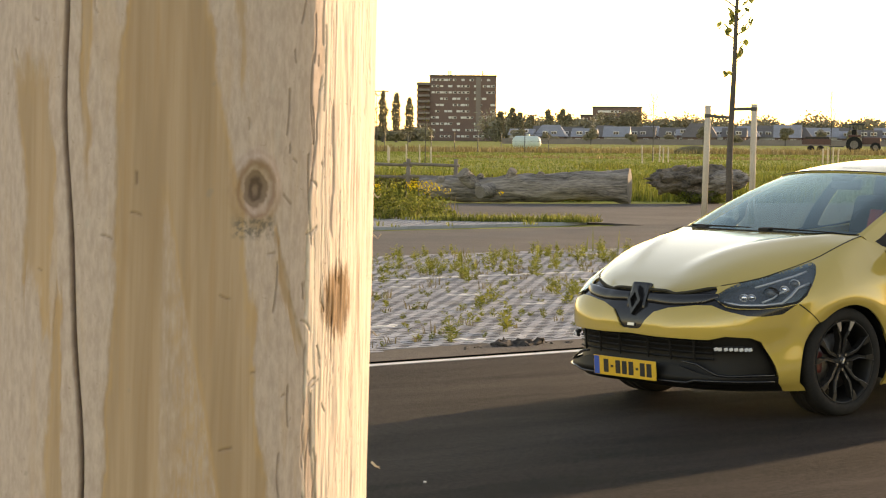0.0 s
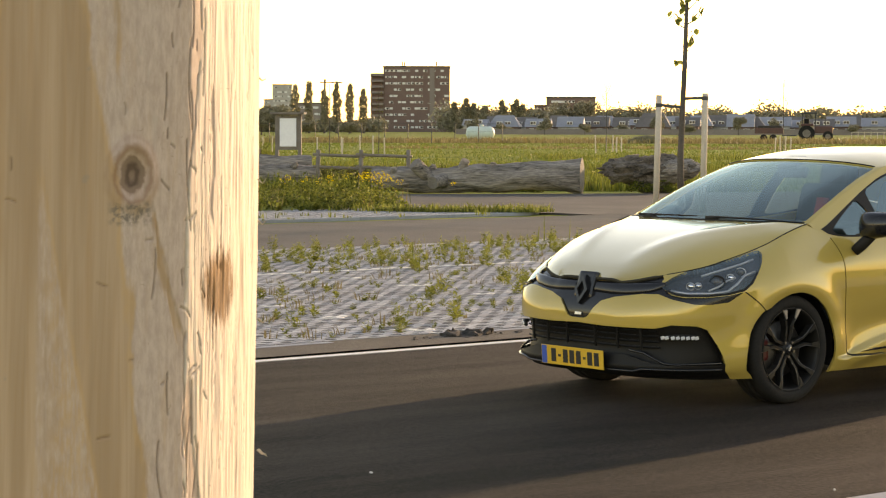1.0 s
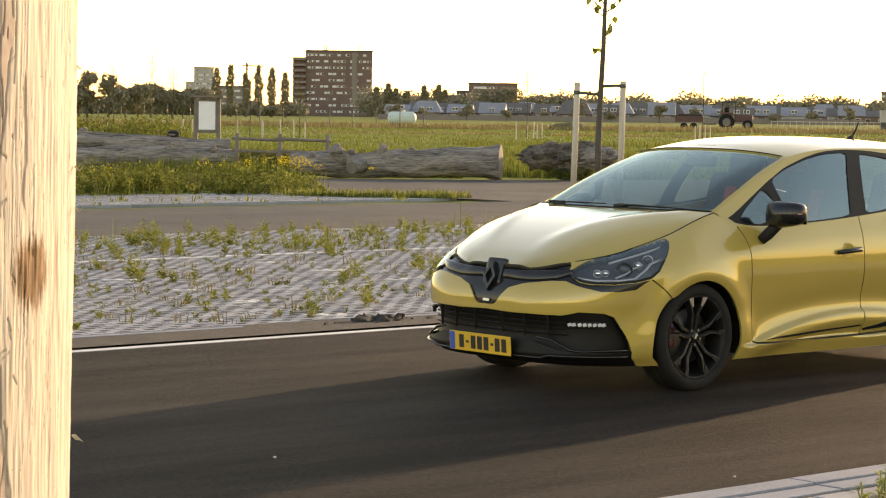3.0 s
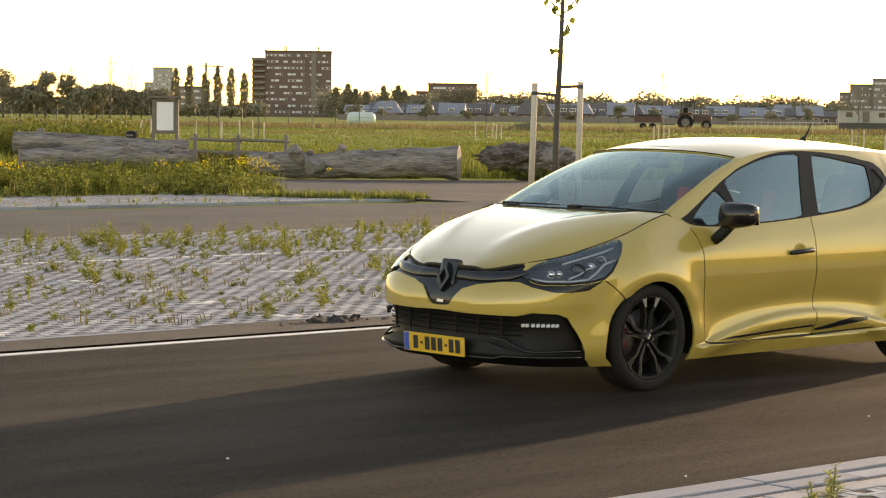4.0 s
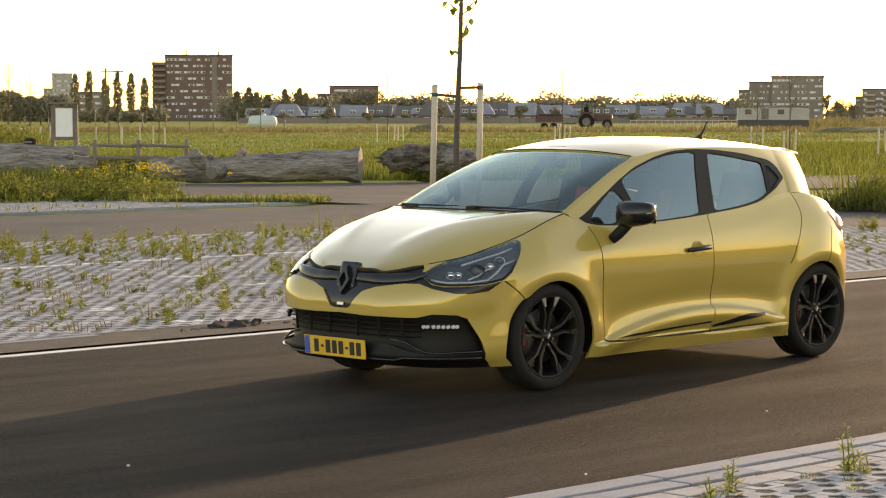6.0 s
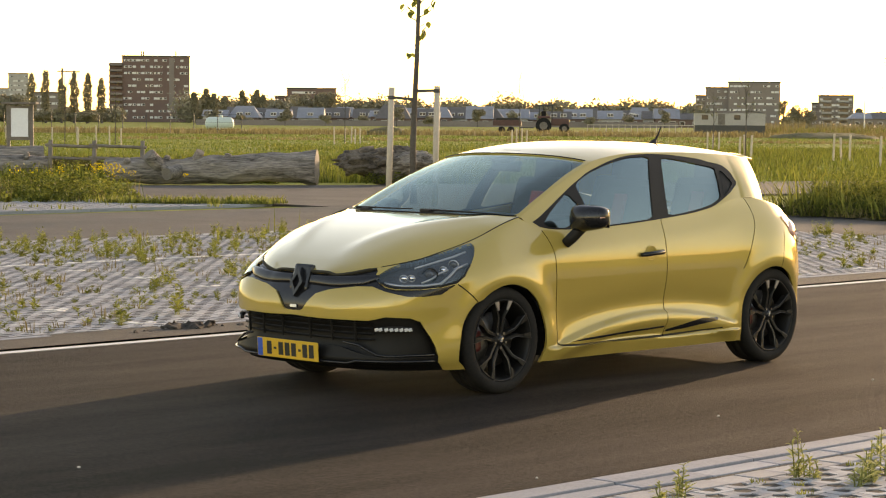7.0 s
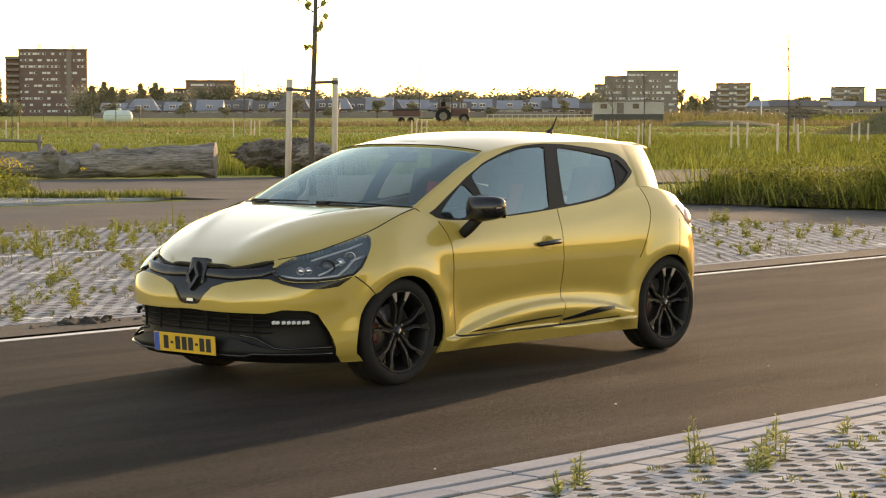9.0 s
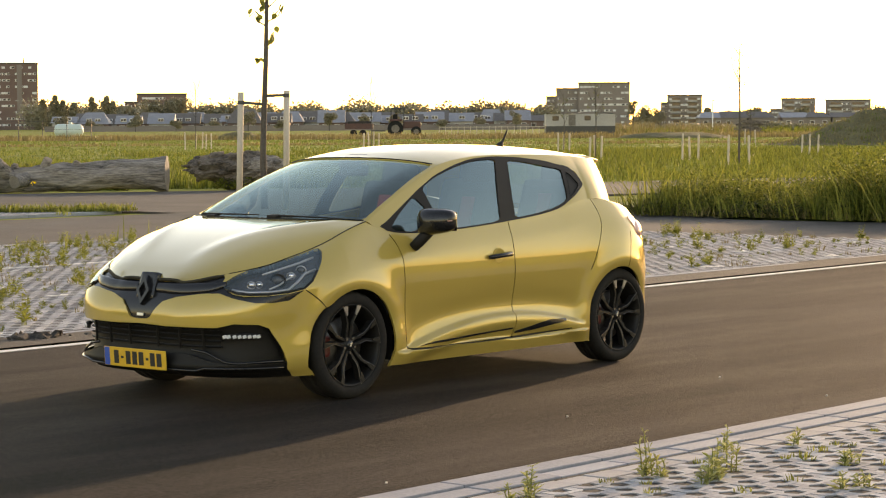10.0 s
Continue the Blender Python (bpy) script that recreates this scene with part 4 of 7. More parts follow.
    part("badge_mount", box((0.05, 0.150, 0.16), (-0.786, 0, 0.664), 0.02, (0, 18, 0)), GLOSS_BLACK, front)
    part("name_badge", box((0.006, 0.055, 0.018), (-0.862, 0, 0.506), 0.002, (0, 8, 0)), SILVER, front)
    # lower intake bars
    for z in (0.345, 0.372, 0.399, 0.426):
        pts = [on_body(s, z, -0.030, -1)[0] for s in np.linspace(0.58, 0.0, 9)] + [on_body(s, z, -0.030, 1)[0] for s in np.linspace(0.0, 0.58, 9)[1:]]
        part("intake_slat", tube(pts, 0.006, 6), DEEP_BLACK, front)
    for s in (0.12, 0.30, 0.47):
        for side in (-1, 1):
            part("intake_strut", tube([on_body(s, 0.33, -0.024, side)[0], on_body(s, 0.445, -0.024, side)[0]], 0.007, 6), DEEP_BLACK, front)
    for side in (-1, 1):
        pts = [on_body(s, z, -0.012, side)[0] for s, z in ((0.60, 0.396), (0.68, 0.402), (0.76, 0.404), (0.826, 0.402))]
        drl = part("running_light", tube(pts, [0.012, 0.016, 0.016, 0.010], 8), MATT_BLACK, front, "clear daytime running light strip", smooth=True)
        for s in (0.615, 0.638, 0.672, 0.700, 0.728, 0.756, 0.784, 0.806):
            p, n = on_body(s, 0.402, 0.002, side)
            out = n.to_track_quat("Y", "Z").to_matrix().to_4x4()
            bm = box((0.021, 0.010, 0.018), (0, 0, 0), 0.002)
            bm.transform(Matrix.Translation(p) @ out @ pose(0, 0, 0, 0, 18, 0))
            part("led", bm, LED_WHITE, drl)
        bm = tube([on_body(s, z, -0.004, side)[0] for s, z in ((0.40, 0.325), (0.50, 0.312), (0.57, 0.282), (0.63, 0.258), (0.70, 0.252), (0.96, 0.258))], 0.007, 8)
        part("intake_rim", bm, GLOSS_BLACK, front, smooth=True)
    for side in (-1, 1):
        pts = [on_body(s, 0.212 + 0.012 * (s > 0.5), 0.004, side)[0] for s in np.linspace(0.0, 0.965, 18)]
        part("splitter_edge", tube(pts, 0.007, 8), GLOSS_BLACK, front, smooth=True)
    # number plate: yellow film, blue band, characters as plain bars
    plate = part("number_plate", box((0.006, 0.52, 0.11), (0, 0, 0), 0.0025), PLATE_YELLOW, front, "yellow number plate with a blue band")
    plate.matrix_basis = pose(-0.905, 0, 0.258, 0, -4, 0)
    part("blue_band", box((0.004, 0.042, 0.104), (-0.003, 0.234, 0), 0.001), PLATE_BLUE, plate)
    for y, wide, high in ((0.155, 0.040, 0.076), (0.105, 0.022, 0.014), (0.055, 0.040, 0.076), (0.0, 0.040, 0.076), (-0.055, 0.040, 0.076), (-0.105, 0.022, 0.014), (-0.150, 0.040, 0.076), (-0.205, 0.040, 0.076)):
        part("plate_bar", box((0.003, wide, high), (-0.0032, y, 0), 0.0008), PLATE_INK, plate)
    for side in (-1, 1):
        build_mirror(car, side)
    for door, side in zip(doors, (-1, 1)):
        p, n = on_body(2.777, 0.766, 0.0, side)
        bm = bmesh.new()
        rings = []
        for rad, deep in ((0.050, 0.003), (0.046, 0.0045), (0.036, 0.0012), (0.018, 0.0006)):
            rings.append([bm.verts.new((p.x + rad * 1.1 * math.cos(a), p.y + side * deep, p.z + rad * math.sin(a))) for a in np.linspace(0, 2 * math.pi, 28, endpoint=False)])
        for a, b in zip(rings, rings[1:]):
            for k in range(28):
                bm.faces.new((a[k], a[(k + 1) % 28], b[(k + 1) % 28], b[k]))
        bm.faces.new(rings[-1])
        bmesh.ops.recalc_face_normals(bm, faces=bm.faces[:])
        part("handle_cup", bm, PAINT, door, smooth=True)
        o = side * 0.038
        bar = tube([(p.x - 0.105, p.y + side * 0.004, 0.757), (p.x - 0.085, p.y + o * 0.75, 0.762), (p.x, p.y + o, 0.768), (p.x + 0.075, p.y + o * 0.9, 0.772), (p.x + 0.105, p.y + side * 0.004, 0.775)], [0.012, 0.015, 0.014, 0.016, 0.013], 12)
        part("door_handle", bar, GLOSS_BLACK, door, "gloss black door handle", smooth=True)
    for v, rad, reach in ((0.992, 0.006, 0.95), (0.006, 0.011, 0.97)):
        qs = np.linspace(-reach, reach, 41)
        xs_, ws_, zs_ = cabin(np.abs(qs), np.full(41, v))
        part("screen_seal", tube([(float(x), float(w) * (1 if q > 0 else -1), float(z)) for x, w, z, q in zip(xs_, ws_, zs_, qs)], rad, 6), DEEP_BLACK, car)
    # spoiler lip over the rear window
    verts, faces = [], []
    ys = np.linspace(-0.50, 0.50, 25)
    for y in ys:
        back = 2.945 - 0.20 * abs(y / 0.6) ** 2.5
        for x, dz in ((back - 0.20, 0.002), (back - 0.10, 0.010), (back, 0.004), (back + 0.004, -0.012), (back - 0.02, -0.022), (back - 0.20, -0.03)):
            verts.append((x, y, float(roof_z(min(x, 3.0), y)) + dz))
    for i in range(len(ys) - 1):
        faces += [(i * 6 + k, i * 6 + k + 1, i * 6 + k + 7, i * 6 + k + 6) for k in range(5)]
    faces = [f[::-1] for f in faces] + [tuple(range(6)), tuple(len(verts) - 1 - k for k in range(6))]
    plain_mesh("rear_spoiler", verts, faces, PAINT, car, True)
    # wipers, aerial
    for pts in ([(0.120, -0.08, 1.036), (0.130, -0.36, 1.034), (0.185, -0.60, 1.026)], [(0.160, 0.56, 1.032), (0.125, 0.30, 1.036), (0.115, 0.02, 1.038)]):
        part("wiper", tube(pts, [0.008, 0.005, 0.003], 8), MATT_BLACK, car)
    for x, y, z in ((0.118, -0.10, 1.030), (0.135, 0.44, 1.020)):
        part("wiper_pivot", box((0.05, 0.08, 0.022), (x, y, z), 0.009), MATT_BLACK, car)
    part("aerial", tube([(2.37, 0, 1.415), (2.39, 0, 1.435), (2.41, 0, 1.455), (2.44, 0, 1.495), (2.465, 0, 1.54)], [0.028, 0.022, 0.009, 0.006, 0.004], 10), MATT_BLACK, car)
    # inside
    part("dashboard", box((0.55, 1.34, 0.22), (0.62, 0, 0.87), 0.06, (0, -6, 0)), MATT_BLACK, car)
    part("cabin_floor", box((2.4, 1.45, 0.10), (1.55, 0, 0.40), 0.02), MATT_BLACK, car)
    ring = [(0.98 + 0.06 * math.sin(a), -0.36 + 0.185 * math.cos(a), 0.93 + 0.175 * math.sin(a)) for a in np.linspace(0, 2 * math.pi, 30)]
    part("steering_wheel", tube(ring, 0.017, 8, cap=False), MATT_BLACK, car, smooth=True)
    part("rear_view_mirror", box((0.03, 0.23, 0.07), (0.93, 0, 1.29), 0.012, (0, 15, 0)), MATT_BLACK, car)
    part("sensor_cover", box((0.13, 0.16, 0.03), (0.93, 0, 1.35), 0.01, (0, -28, 0)), MATT_BLACK, car)
    for x, y in ((1.35, -0.36), (1.35, 0.36), (2.15, -0.36), (2.15, 0.36)):
        seat = part("seat", box((0.50, 0.50, 0.20), (x - 0.02, y, 0.58), 0.06), SEAT_CLOTH, car)
        part("seat_back", box((0.15, 0.48, 0.62), (x + 0.30, y, 0.90), 0.06, (0, 17, 0)), SEAT_CLOTH, seat)
        part("head_rest", box((0.10, 0.26, 0.18), (x + 0.42, y, 1.24), 0.04, (0, 10, 0)), SEAT_CLOTH, seat)
        part("seat_trim", box((0.02, 0.10, 0.40), (x + 0.215, y, 0.92), 0.008, (0, 17, 0)), SEAT_RED, seat)
    return car


car = build_car()
# ---- places by distance: d metres out along the main axis, k thousandths of it to the side ----
BASE = Vector((-9.35, -9.53, 0))
OUT, SIDE = Vector((0.7446, 0.6675, 0)), Vector((0.6675, -0.7446, 0))


def away(d, k, z=0.0):
    return BASE + OUT * d + SIDE * (d * k / 1000) + Vector((0, 0, z))


FACE = math.degrees(math.atan2(OUT.y, OUT.x)) - 90      # turn that lays a thing's x along SIDE


# ---- kerbs, lines and pavers ----
def paver_blocks(x0, x1, y0, y1, shift=0.0):
    """Corners of the 0.2 x 0.1 m blocks, in running bond, each with a notch and two cut corners."""
    rows = []
    j = 0
    y = y0
    while y + 0.1 <= y1 + 1e-6:
        x = x0 + (0.1 if j % 2 else 0.0)
        while x + 0.2 <= x1 + 1e-6:
            rows.append((x, y))
            x += 0.2
        y += 0.1
        j += 1
    return rows


BLOCK = [(0.001, 0.024), (0.040, 0.001), (0.160, 0.001), (0.199, 0.024), (0.199, 0.099), (0.152, 0.099), (0.136, 0.034), (0.064, 0.034), (0.048, 0.099), (0.001, 0.099)]


def block_mesh(name, mat):
    n = len(BLOCK)
    verts = [(x, y, 0.0) for x, y in BLOCK] + [(x, y, -0.08) for x, y in BLOCK]
    faces = [list(range(n))] + [[i, i + n, (i + 1) % n + n, (i + 1) % n] for i in range(n)]
    me = bpy.data.meshes.new(name)
    me.from_pydata(verts, [], faces)
    me.materials.append(mat)
    return me


def paver_stuff(name, spots, z, mat, parent, seed=1):
    """Many blocks in one mesh, each a little uneven."""
    rng = np.random.default_rng(seed)
    n = len(BLOCK)
    b = np.array([(x, y, 0.0) for x, y in BLOCK] + [(x, y, -0.08) for x, y in BLOCK])
    s = np.array([(x, y, z) for x, y in spots])
    dz = rng.normal(0, 0.0008, len(s))
    tilt = rng.normal(0, 0.005, (len(s), 2))
    v = b[None] + s[:, None]
    v[:, :, 2] += dz[:, None] + b[None, :, 0] * tilt[:, :1] + b[None, :, 1] * tilt[:, 1:]
    face_loop = []
    for i in range(len(s)):
        o = i * 2 * n
        face_loop.append([o + k for k in range(n)])
        face_loop += [[o + k, o + k + n, o + (k + 1) % n + n, o + (k + 1) % n] for k in range(n)]
    ob = plain_mesh(name, v.reshape(-1, 3).tolist(), face_loop, mat, parent)
    ob["kind"] = "stuff"
    return ob


def kerb_row(name, x0, x1, y, wide, long, z, label, mat=None):
    row = thing(name, label, "kerb", kind="structure")
    me = None
    n = int((x1 - x0) / long)
    for i in range(n):
        if me is None:
            ob = part("kerb_stone", box((long - 0.006, wide, 0.3), (0, 0, -0.15), 0.008), mat or CONCRETE, row)
            me = ob.data
        else:
            ob = new("kerb_stone", me)
            ob.parent = row
        ob.matrix_basis = pose(x0 + (i + 0.5) * long, y, z + random.uniform(-0.003, 0.003))
    return row


tagged(mesh_object("soil_bed", sheet([(-40, 3.0), (17.05, 3.0), (17.1, 7.2), (16.8, 10.2), (15.6, 12.6), (13.6, 13.9), (-40, 14.1)], 0.016), SOIL), "dark soil under the grass pavers", "soil", kind="structure")
tagged(mesh_object("soil_bed_near", sheet([(-9.05, -8.4), (9.05, -8.4), (9.05, -3.7), (14, -3.7), (14, -3.215), (-14, -3.215), (-14, -3.7), (-9.05, -3.7)], -0.003), SOIL), "dark soil under the grass pavers", "soil", kind="structure")
tagged(mesh_object("road_line", box((57, 0.10, 0.004), (-11.5, 2.93, 0.002)), WHITE_LINE), "worn white edge line on asphalt", "road marking", kind="structure")
kerb_row("kerb_far", -40, 16.6, 3.58, 0.09, 1.0, 0.018, "grey concrete kerb along the paved bays")
kerb_row("kerb_near", -14, 14, -3.296, 0.145, 1.0, 0.014, "pale concrete kerb band beside the road")
kerb_row("kerb_near_inner", -14, 14, -3.448, 0.135, 0.5, 0.006, "pale concrete slab row inside the kerb")
kerb_row("slab_row", -14, 14, -3.622, 0.145, 0.21, 0.003, "pinkish concrete slabs inside the kerb", PINK_PAVER)
tagged(mesh_object("gutter", box((57, 0.40, 0.004), (-11.5, 3.27, 0.003)), ASPHALT), "dark gutter strip beside the kerb", "gutter", kind="structure")
kerb_row("kerb_loop", -40, 13.5, 14.02, 0.14, 1.0, 0.01, "grey concrete kerb along the loop road")
kerb_row("kerb_loop_far", -40, 18.0, 22.0, 0.10, 1.0, 0.0, "pale concrete kerb beside the planted strip")


# ---- plants as blades ----
def blades(name, spots, count, height, wide, spread, mat, label, category, seed=3, lean=0.35, parent=None, parts=2):
    """Tufts of bent blades at spots (x, y, z, size)."""
    rng = np.random.default_rng(seed)
    s = np.repeat(np.array(spots, float), count, 0)
    n = len(s)
    a = rng.uniform(0, 2 * np.pi, n)
    r = spread * np.sqrt(rng.uniform(0, 1, n)) * s[:, 3]
    root = s[:, :3] + np.stack((np.cos(a) * r, np.sin(a) * r, np.zeros(n)), 1)
    h = height * s[:, 3] * rng.uniform(0.45, 1.0, n)
    w = wide * rng.uniform(0.6, 1.3, n)
    b = rng.uniform(0, 2 * np.pi, n)
    side = np.stack((np.cos(b), np.sin(b), np.zeros(n)), 1) * w[:, None] / 2
    c = a + rng.normal(0, 0.8, n)
    fall = np.stack((np.cos(c), np.sin(c), np.zeros(n)), 1) * (h * rng.uniform(0.05, lean, n))[:, None]
    up = np.stack((np.zeros(n), np.zeros(n), h), 1)
    mid = root + up * 0.55 + fall * 0.35
    tip = root + up + fall
    v = np.stack((root - side, root + side, mid + side * 0.8, mid - side * 0.8, tip), 1).reshape(-1, 3)
    o = np.arange(n)[:, None] * 5
    f = np.concatenate((o + np.array([[0, 1, 2, 3]]), ), 1).tolist() + (o + np.array([[3, 2, 4]])).tolist()
    ob = plain_mesh(name, v.tolist(), f, mat, parent)
    if label:
        tagged(ob, label, category, kind="stuff")
    return ob


def scatter(poly, n, seed, z=0.0, low=0.6, high=1.2):
    rng = np.random.default_rng(seed)
    p = np.array(poly)
    lo, hi = p.min(0), p.max(0)
    got = []
    while len(got) < n:
        q = rng.uniform(lo, hi, (n * 2, 2))
        m = inside(poly, q)
        got += q[m].tolist()
    return [(x, y, z, s) for (x, y), s in zip(got[:n], rng.uniform(low, high, n))]


def leaf_cloud(centres, radii, count, size, seed):
    """Loose leaf quads filling several lobes: verts and faces."""
    rng = np.random.default_rng(seed)
    V, F = [], []
    for (cx, cy, cz), (rx, ry, rz) in zip(centres, radii):
        d = rng.normal(0, 1, (count, 3))
        d /= np.linalg.norm(d, axis=1)[:, None]
        rad = rng.uniform(0.35, 1.0, count) ** 0.5
        p = np.array((cx, cy, cz)) + d * rad[:, None] * np.array((rx, ry, rz)) * rng.uniform(0.8, 1.1, count)[:, None]
        a, b = rng.normal(0, 1, (count, 3)), rng.normal(0, 1, (count, 3))
        a /= np.linalg.norm(a, axis=1)[:, None]
        b -= a * (a * b).sum(1)[:, None]
        b /= np.linalg.norm(b, axis=1)[:, None]
        sz = (size * rng.uniform(0.5, 1.2, count))[:, None]
        o = len(V)
        q = np.stack((p - a * sz, p + b * sz * 0.6, p + a * sz, p - b * sz * 0.6), 1).reshape(-1, 3)
        V += q.tolist()
        F += [[o + 4 * i, o + 4 * i + 1, o + 4 * i + 2, o + 4 * i + 3] for i in range(count)]
    return V, F


def patchy(spots, size):
    """Uneven growth: the size of each tuft follows broad patches."""
    return [(x, y, z, s * (0.45 + size * 2.1 * max(0.0, noise.noise(Vector((x * 0.55, y * 0.55, 2.0))) + 0.35))) for x, y, z, s in spots]


def sprigs(name, spots, stems, tall, leaf, mat, label, category, seed):
    """Upright weeds: leaning stems set with small pointed leaves, larger below."""
    rng = np.random.default_rng(seed)
    V, F = [], []
    for x, y, z, q in spots:
        for k in range(max(1, int(stems * rng.uniform(0.5, 1.3)))):
            a, r = rng.uniform(0, 6.3), 0.05 * q * rng.uniform(0, 1)
            h = tall * q * rng.uniform(0.45, 1.1)
            bx, by = x + r * math.cos(a), y + r * math.sin(a)
            lx, ly = (0.28 * h * rng.uniform(0, 1) * f for f in (math.cos(a), math.sin(a)))
            o = len(V)
            V += [(bx - 0.003, by, z), (bx + 0.003, by, z), (bx + lx, by + ly, z + h)]
            F.append((o, o + 1, o + 2))
            n = int(6 + 60 * h)
            for f, b, up in zip(rng.uniform(0.05, 1, n), rng.uniform(0, 6.3, n), rng.uniform(-0.2, 1.2, n)):
                ln = leaf * (1.25 - 0.8 * f) * (0.6 + 0.5 * q)
                c, d = math.cos(b), math.sin(b)
                px_, py_, pz_ = bx + lx * f, by + ly * f, z + h * f
                w = ln * 0.20
                o = len(V)
                V += [(px_, py_, pz_), (px_ + c * ln * 0.5 - d * w, py_ + d * ln * 0.5 + c * w, pz_ + ln * 0.5 * up), (px_ + c * ln, py_ + d * ln, pz_ + ln * 0.8 * up - 0.1 * ln), (px_ + c * ln * 0.5 + d * w, py_ + d * ln * 0.5 - c * w, pz_ + ln * 0.5 * up)]
                F.append((o, o + 1, o + 2, o + 3))
    return tagged(plain_mesh(name, V, F, mat), label, category, kind="stuff")


# meadow grass and its rough bands
def band(d0, d1, k0, k1, n, seed, low=0.6, high=1.3):
    rng = np.random.default_rng(seed)
    d = np.sqrt(rng.uniform(d0 ** 2, d1 ** 2, n))
    k = rng.uniform(k0, k1, n)
    return [(*away(a, b)[:2], -0.06, s) for a, b, s in zip(d, k, rng.uniform(low, high, n))]


blades("meadow_grass", patchy(band(58, 110, -370, 260, 11000, 11), 0.9), 9, 0.07, 0.024, 0.8, MEADOW_BLADE, "bright green meadow grass beyond the logs", "grass", 5)
blades("far_meadow_grass", patchy(band(110, 240, -370, 260, 6500, 12), 1.0), 8, 0.09, 0.06, 1.5, MEADOW_BLADE, "green meadow grass in the distance", "grass", 6)
blades("dry_grass", band(244, 266, -370, 260, 3000, 13, 0.5, 1.2), 9, 0.80, 0.09, 1.2, DRY, "brownish reeds and dry grass across the meadow", "grass", 7)
blades("reed_edge", band(176, 184, -190, 260, 420, 14), 9, 0.30, 0.08, 0.8, DRY, "brownish reed edge along a ditch", "reeds", 8)
blades("log_grass", band(57.5, 63, -330, -20, 1500, 15), 9, 0.45, 0.03, 0.35, GRASS, "long grass behind the fallen logs", "grass", 9)
blades("tall_reeds", patchy(band(66, 76, -345, -250, 620, 17), 0.35), 16, 1.40, 0.03, 0.6, LEAF, "tall green reeds behind the stacked logs", "reeds", 27, 0.4)
# rough tussocks and darker herb bands that break up the meadow
blades("meadow_tussocks", band(64, 150, -370, 260, 1500, 61, 0.4, 1.4), 18, 0.17, 0.03, 1.1, GRASS, "rough darker tussocks in the meadow", "grass", 62, 0.6)
for d0, d1, k0, k1, n, seed in ((84, 90, -250, 40, 420, 63), (116, 122, -120, 260, 420, 64), (70, 74, -160, -40, 260, 65), (62, 135, 60, 260, 1500, 79)):
    blades("ditch_growth", band(d0, d1, k0, k1, n, seed, 0.4, 1.3), 14, 0.34, 0.035, 0.9, LEAF, "dark green growth along a shallow ditch", "grass", seed, 0.5)
# planted strip on the far side of the loop road
bed = [(-6, 26.0), (6, 25.8), (11.4, 25.2), (14.1, 25.3), (15.8, 24.5), (16.7, 24.0), (18.2, 26.0), (19.8, 28.8), (20.2, 30.0), (17, 36), (-6, 42)]
blades("flower_bed_grass", patchy(scatter(bed, 1500, 21, low=0.3, high=1.15), 0.45), 8, 0.34, 0.022, 0.26, GRASS, "tall green weeds in the planted strip", "weeds", 10, 0.5)
blades("flower_bed_dry_grass", scatter(bed, 220, 22), 6, 0.46, 0.016, 0.2, DRY, "dry stalks among the weeds", "weeds", 11)


def leaf_clumps(name, spots, rad, high, count, size, mat, label, category, seed):
    """Low leafy plants, each a loose heap of leaves."""
    V, F = leaf_cloud([(x, y, z + high * 0.5 * q) for x, y, z, q in spots], [(rad * q, rad * q, high * 0.55 * q) for *_, q in spots], count, size, seed)
    return tagged(plain_mesh(name, V, F, mat), label, category, kind="stuff")


leaf_clumps("hedge_herbs", band(66, 73, -345, -252, 300, 66, 0.6, 1.15), 0.6, 1.32, 110, 0.05, LEAF, "leafy green growth behind the stacked logs", "herbs", 67)
# dark leaves put in for the shadow beneath the fence
leaf_clumps("fence_shade_growth", band(59.4, 61.8, -228, -150, 240, 68, 0.4, 1.1), 0.34, 0.56, 60, 0.045, SHADE_LEAF, "dark leaves standing in for shade under the rail fence", "undergrowth", 69)
leaf_clumps("log_undergrowth", band(56.2, 57.4, -185, -120, 60, 70, 0.3, 1.0), 0.22, 0.22, 50, 0.035, LEAF, "low green plants against the fallen trunk", "undergrowth", 71)
leaf_clumps("flower_bed_herbs", patchy(scatter(bed, 300, 28, low=0.4, high=1.2), 0.6), 0.22, 0.42, 60, 0.034, WEED, "leafy herbs in the planted strip", "herbs", 29)
leaf_clumps("flower_bed_dark_herbs", patchy(scatter(bed, 1500, 30, low=0.4, high=1.3), 0.6), 0.24, 0.40, 56, 0.036, LEAF, "dark leafy herbs in the planted strip", "herbs", 31)
nose = [(15.7, 24.4), (16.4, 23.0), (18.0, 21.7), (18.5, 21.9), (17.0, 23.5)]
blades("nose_weeds", scatter(nose, 260, 48, low=0.4), 9, 0.17, 0.022, 0.16, WEED, "low weeds at the tip of the planted strip", "weeds", 49, 0.7)
low_edge = [(-6, 22.4), (16.4, 21.2), (17.6, 21.2), (15.4, 23.6), (11, 24.6), (-6, 25.4)]
blades("strip_weeds", scatter(low_edge, 60, 23, low=0.4), 8, 0.14, 0.02, 0.16, WEED, "short weeds on the paved strip", "weeds", 12, 0.7)
heads = []
for cx, cy, sx, n in ((9.6, 28.2, 0.8, 5), (13.2, 28.6, 0.3, 16), (15.9, 27.2, 0.5, 4), (19.0, 28.3, 0.45, 22), (12.0, 26.5, 2.5, 5)):
    heads += [(cx + sx * random.gauss(0, 1), cy + sx * random.gauss(0, 1), 0, random.uniform(0.6, 1.25)) for _ in range(n)]
